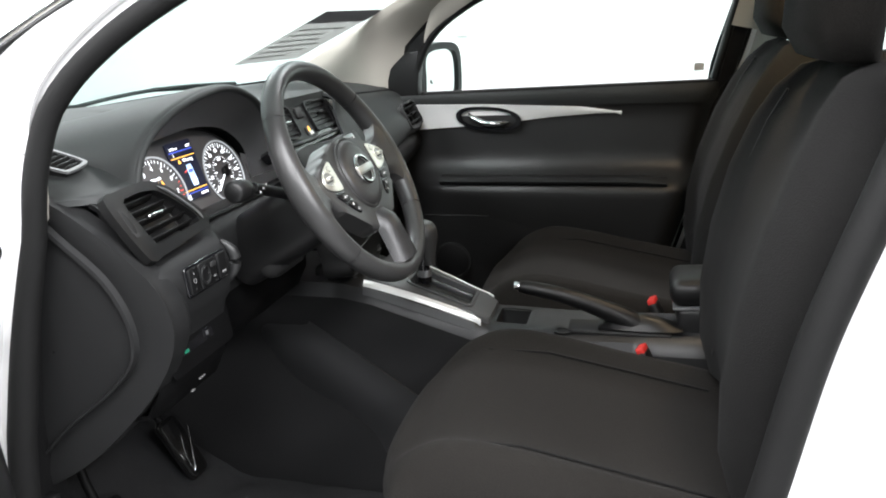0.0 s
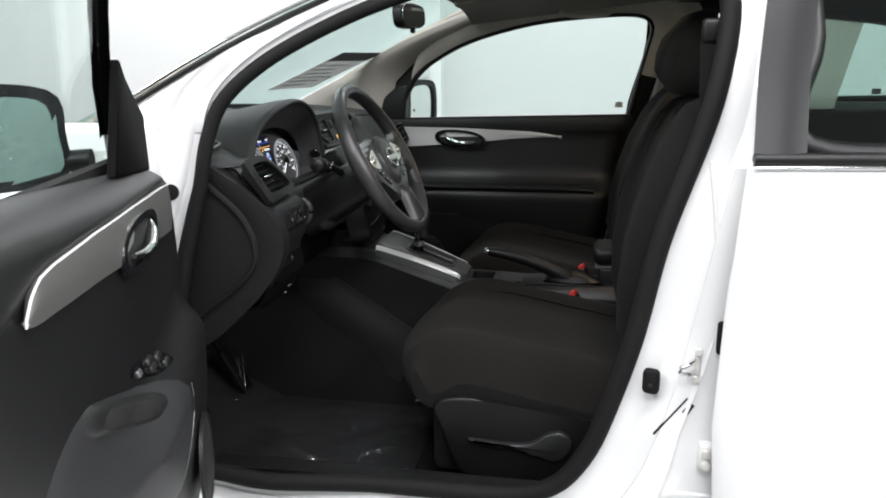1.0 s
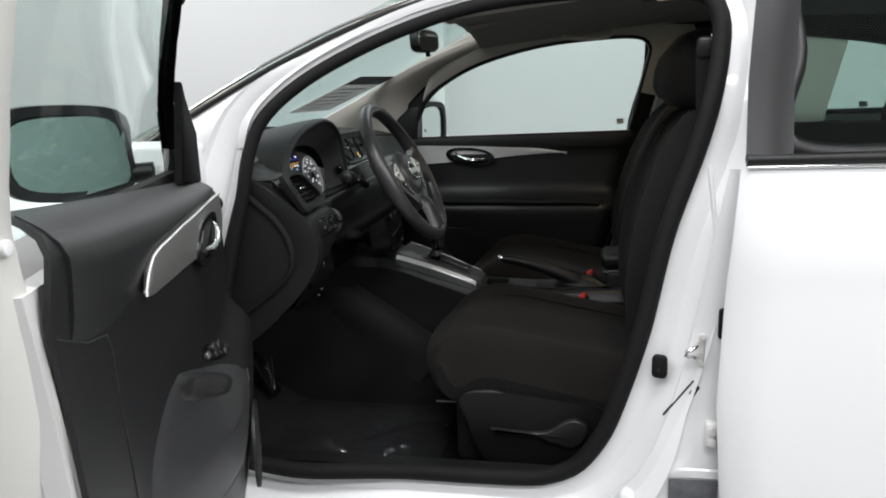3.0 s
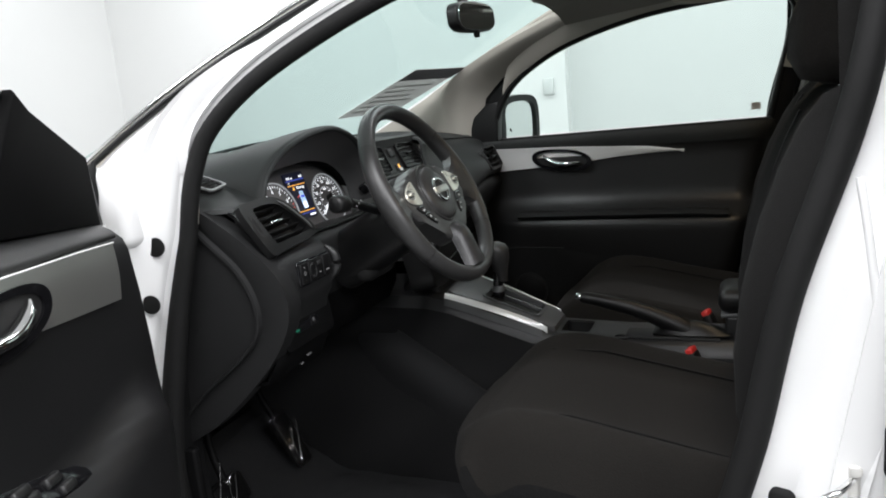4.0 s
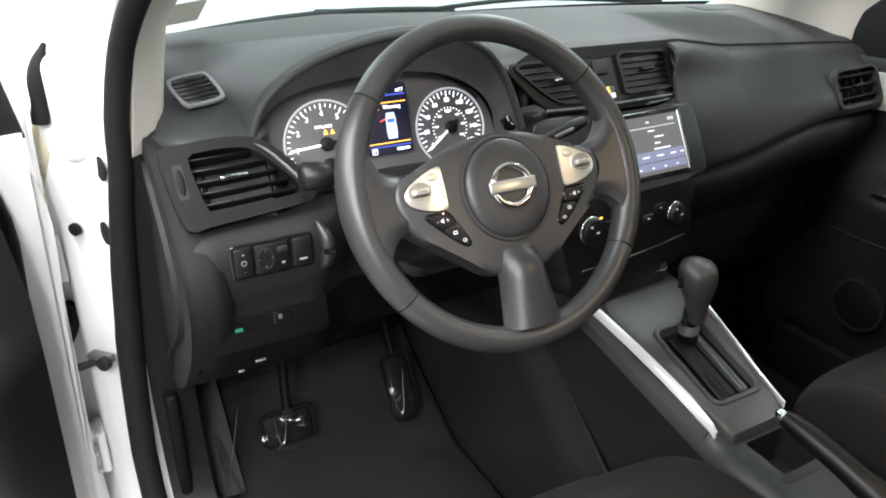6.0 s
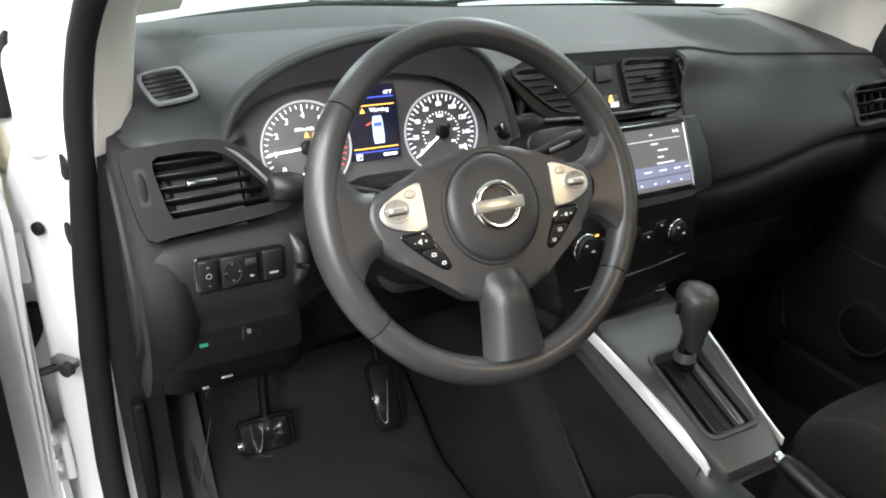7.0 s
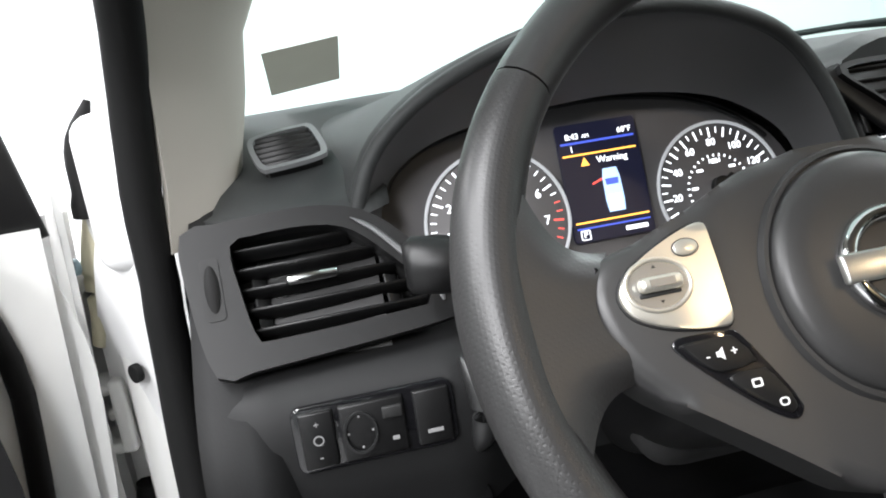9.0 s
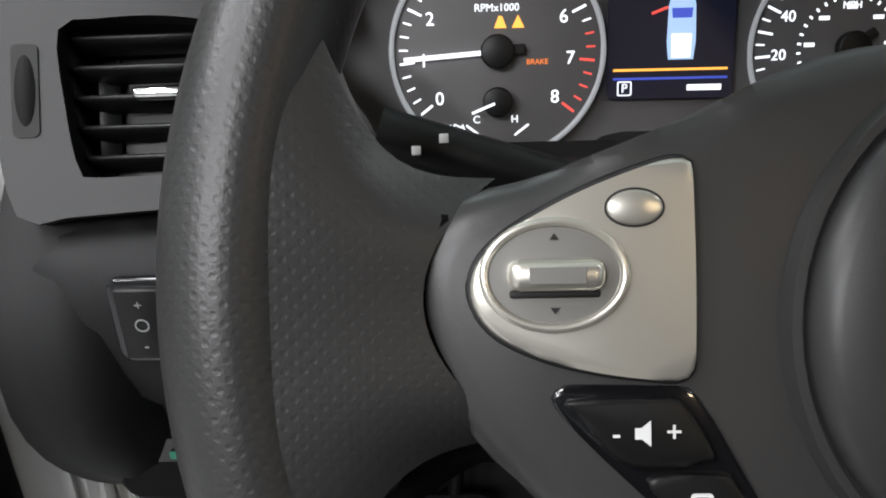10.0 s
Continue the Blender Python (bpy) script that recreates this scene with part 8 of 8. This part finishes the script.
            part("height_lever", plate(lv if q < 0 else [(-u, v) for u, v in lv[::-1]], 0.016, mm @ Matrix.Translation((0, 0, 0.023)), 0.005, seg=3), GREY, va, "grey seat height lever", 45)
            part("recline_lever", box(0.05, 0.012, 0.014, Matrix.Translation((0.555, y0 + q * 0.278, 0.392)), 0.005), GREY, va)
    for q in (-0.2, 0.2):
        part("seat_rail", box(0.62, 0.035, 0.035, Matrix.Translation((0.36, y0 + q, 0.215)), 0.005), DARK, s, "dark steel seat rail")
        if lever < 0:
            part("rail_edge", box(0.30, 0.004, 0.004, Matrix.Translation((0.16, y0 + q - 0.018, 0.234)), 0.001), SILVER, s)
    part("seat_base", box(0.44, 0.42, 0.18, Matrix.Translation((0.36, y0, 0.34)), 0.02), DARK, s)
    return s


seat("driver_seat", "black cloth driver's seat with height lever and headrest", -0.365, -1, 0.036, 0.02)
seat("passenger_seat", "black cloth passenger seat beside the console", 0.365, 1, 0.030, 0.12)
for y, nm, x, z in ((-0.127, "seat_buckle", 0.444, 0.562), (0.089, "seat_buckle", 0.464, 0.578)):
    sb = thing(nm, "black seat belt buckle with a red button", "buckle", (x + 0.03, y, z - 0.09), "seat belt buckles")
    m = facing((x + 0.018, y, z - 0.045), (0.25, 1, 0), (-0.42, 0, 0.9))
    part("body", box(0.034, 0.085, 0.020, m, 0.006), BLACK, sb)
    part("button", box(0.030, 0.014, 0.016, m @ Matrix.Translation((0, 0.044, 0.0)), 0.003), RED, sb, "bright red release button")
    part("stalk", tube([(x + 0.035, y, z - 0.08), (x + 0.06, y, z - 0.18), (x + 0.07, y, z - 0.25)], 0.009, 8), BLACK, sb)
# rear bench
rb = thing("rear_bench", "black cloth rear bench seat", "car seat", (1.3, 0, 0.2))
part("cushion", box(0.50, 1.26, 0.20, Matrix.Translation((1.22, 0, 0.42)), 0.06, 4), CLOTH, rb)
part("backrest", box(0.16, 1.26, 0.62, Matrix.Translation((1.56, 0, 0.72)) @ pose(0, 0, 0, 0, 22, 0), 0.06, 4), CLOTH, rb)
for y in (-0.38, 0.38):
    part("headrest", box(0.09, 0.24, 0.14, Matrix.Translation((1.66, y, 1.06)) @ pose(0, 0, 0, 0, 18, 0), 0.035, 4), CLOTH, rb)
part("parcel_shelf", box(0.5, 1.3, 0.03, Matrix.Translation((1.95, 0, 0.99)), 0.01), BLACK, rb)
# seat belt on the driver's lock pillar
belt = thing("seat_belt", "black woven seat belt hanging by the door pillar", "seat belt", (0.68, -0.66, 0.3))
part("webbing", sheet([[(0.672 - 0.02 * abs(z - 0.8) + 0.046 * t, -0.672 + 0.05 * max(0, z - 0.95) / 0.3, z) for t in np.linspace(0, 1, 4)] for z in np.linspace(0.34, 1.22, 14)], 0.0015), CLOTH2, belt)
part("guide", box(0.07, 0.02, 0.045, Matrix.Translation((0.70, -0.625, 1.225)), 0.008), BLACK, belt)
# rear-view mirror, visors and papers on the glass
rv = thing("rear_view_mirror", "black rear-view mirror under the roof edge", "mirror", (-0.02, 0.0, 1.30))
RV = facing((-0.012, -0.012, 1.298), (0.10, 1, 0.02), (-0.05, 0.0, 1))
oval = [(0.100 * math.copysign(abs(math.cos(t)) ** 0.5, math.cos(t)), 0.033 * math.copysign(abs(math.sin(t)) ** 0.6, math.sin(t))) for t in np.linspace(0, 2 * math.pi, 40, endpoint=False)]
part("shell", plate(oval, 0.026, RV @ Matrix.Translation((0, 0, -0.026)), 0.006, seg=3), BLACK, rv)
part("glass", plate([(u * 0.94, v * 0.88) for u, v in oval], 0.002, RV, 0), MIRROR, rv, "silvered mirror glass")
part("stem", tube([(-0.03, -0.005, 1.30), (-0.05, -0.005, 1.345), (-0.06, -0.005, 1.37)], 0.011, 10), BLACK, rv)
part("toggle", box(0.012, 0.02, 0.014, RV @ Matrix.Translation((0, -0.036, -0.006)), 0.004), BLACK, rv)
for y in (-0.33, 0.33):
    v = thing("sun_visor", "grey-beige sun visor folded against the roof", "sun visor", (0.15, y, 1.33))
    part("visor", box(0.17, 0.36, 0.018, Matrix.Translation((0.155, y, 1.352)) @ pose(0, 0, 0, 0, -10, 0), 0.008, 3), LINER, v)
    part("hinge", tube([(0.075, y - 0.17, 1.335), (0.075, y + 0.17, 1.335)], 0.005, 8), BEIGE, v)
dome = thing("dome_lamp", "small lit warm dome lamp in the headliner", "lamp", (0.68, 0.06, 1.385))
m = facing((0.68, 0.06, 1.395), (1, 0, 0), (0, -1, 0))
part("bezel", ring_plate(rounded(0.150, 0.092, 0.018), rounded(0.074, 0.052, 0.008), 0.006, m), SHADE_BLACK, dome, "dark lamp bezel")
part("lens", plate(rounded(0.073, 0.051, 0.008), 0.001, m, 0), LIT_DOME, dome, "glowing warm lens")
gh = thing("grab_handle", "grey-beige grab handle under the roof rail", "handle", (0.45, 0.55, 1.33))
part("handle", tube(spline([(0.36, 0.56, 1.345), (0.38, 0.535, 1.322), (0.45, 0.53, 1.316), (0.52, 0.535, 1.322), (0.54, 0.56, 1.345)], 16), 0.008, 8), BEIGE, gh)


def on_glass(y, z, lift=0.01):
    return (windscreen_x(y, z) + lift, y, z)


rows = [[on_glass(0.347 + 0.012 * k + 0.25 * t, 1.086 + 0.122 * k) for t in np.linspace(0, 1, 8)] for k in np.linspace(0, 1, 8)]
card = single("window_sticker", sheet(rows, 0.0006), CARD, "printed grey paper price sheet behind the windscreen", "paper")
rows = [[on_glass(0.355 + 0.004 * k + 0.25 * t, 1.180 + 0.027 * k, 0.0125) for t in np.linspace(0, 1, 8)] for k in np.linspace(0, 1, 4)]
part("sheet_header", sheet(rows, 0.0006), CARD_DARK, card, "dark printed header band")
for i in range(6):
    z = 1.098 + 0.013 * i
    rows = [[on_glass(0.372 + 0.09 * z - 0.09 * 1.098 + 0.20 * t * (0.7 + 0.3 * math.sin(i * 2.3) ** 2), z + 0.0035 * k, 0.0120) for t in np.linspace(0, 1, 5)] for k in (0, 1)]
    part("print_bar", sheet(rows, 0.0004), CARD_BAR, card, "grey line of print")
rows = [[on_glass(-0.633 + 0.079 * t, 1.058 + 0.042 * k + 0.008 * t, 0.010) for t in np.linspace(0, 1, 5)] for k in np.linspace(0, 1, 5)]
single("inspection_sticker", sheet(rows, 0.0006), STICKER, "small grey inspection sticker in the windscreen corner", "sticker")
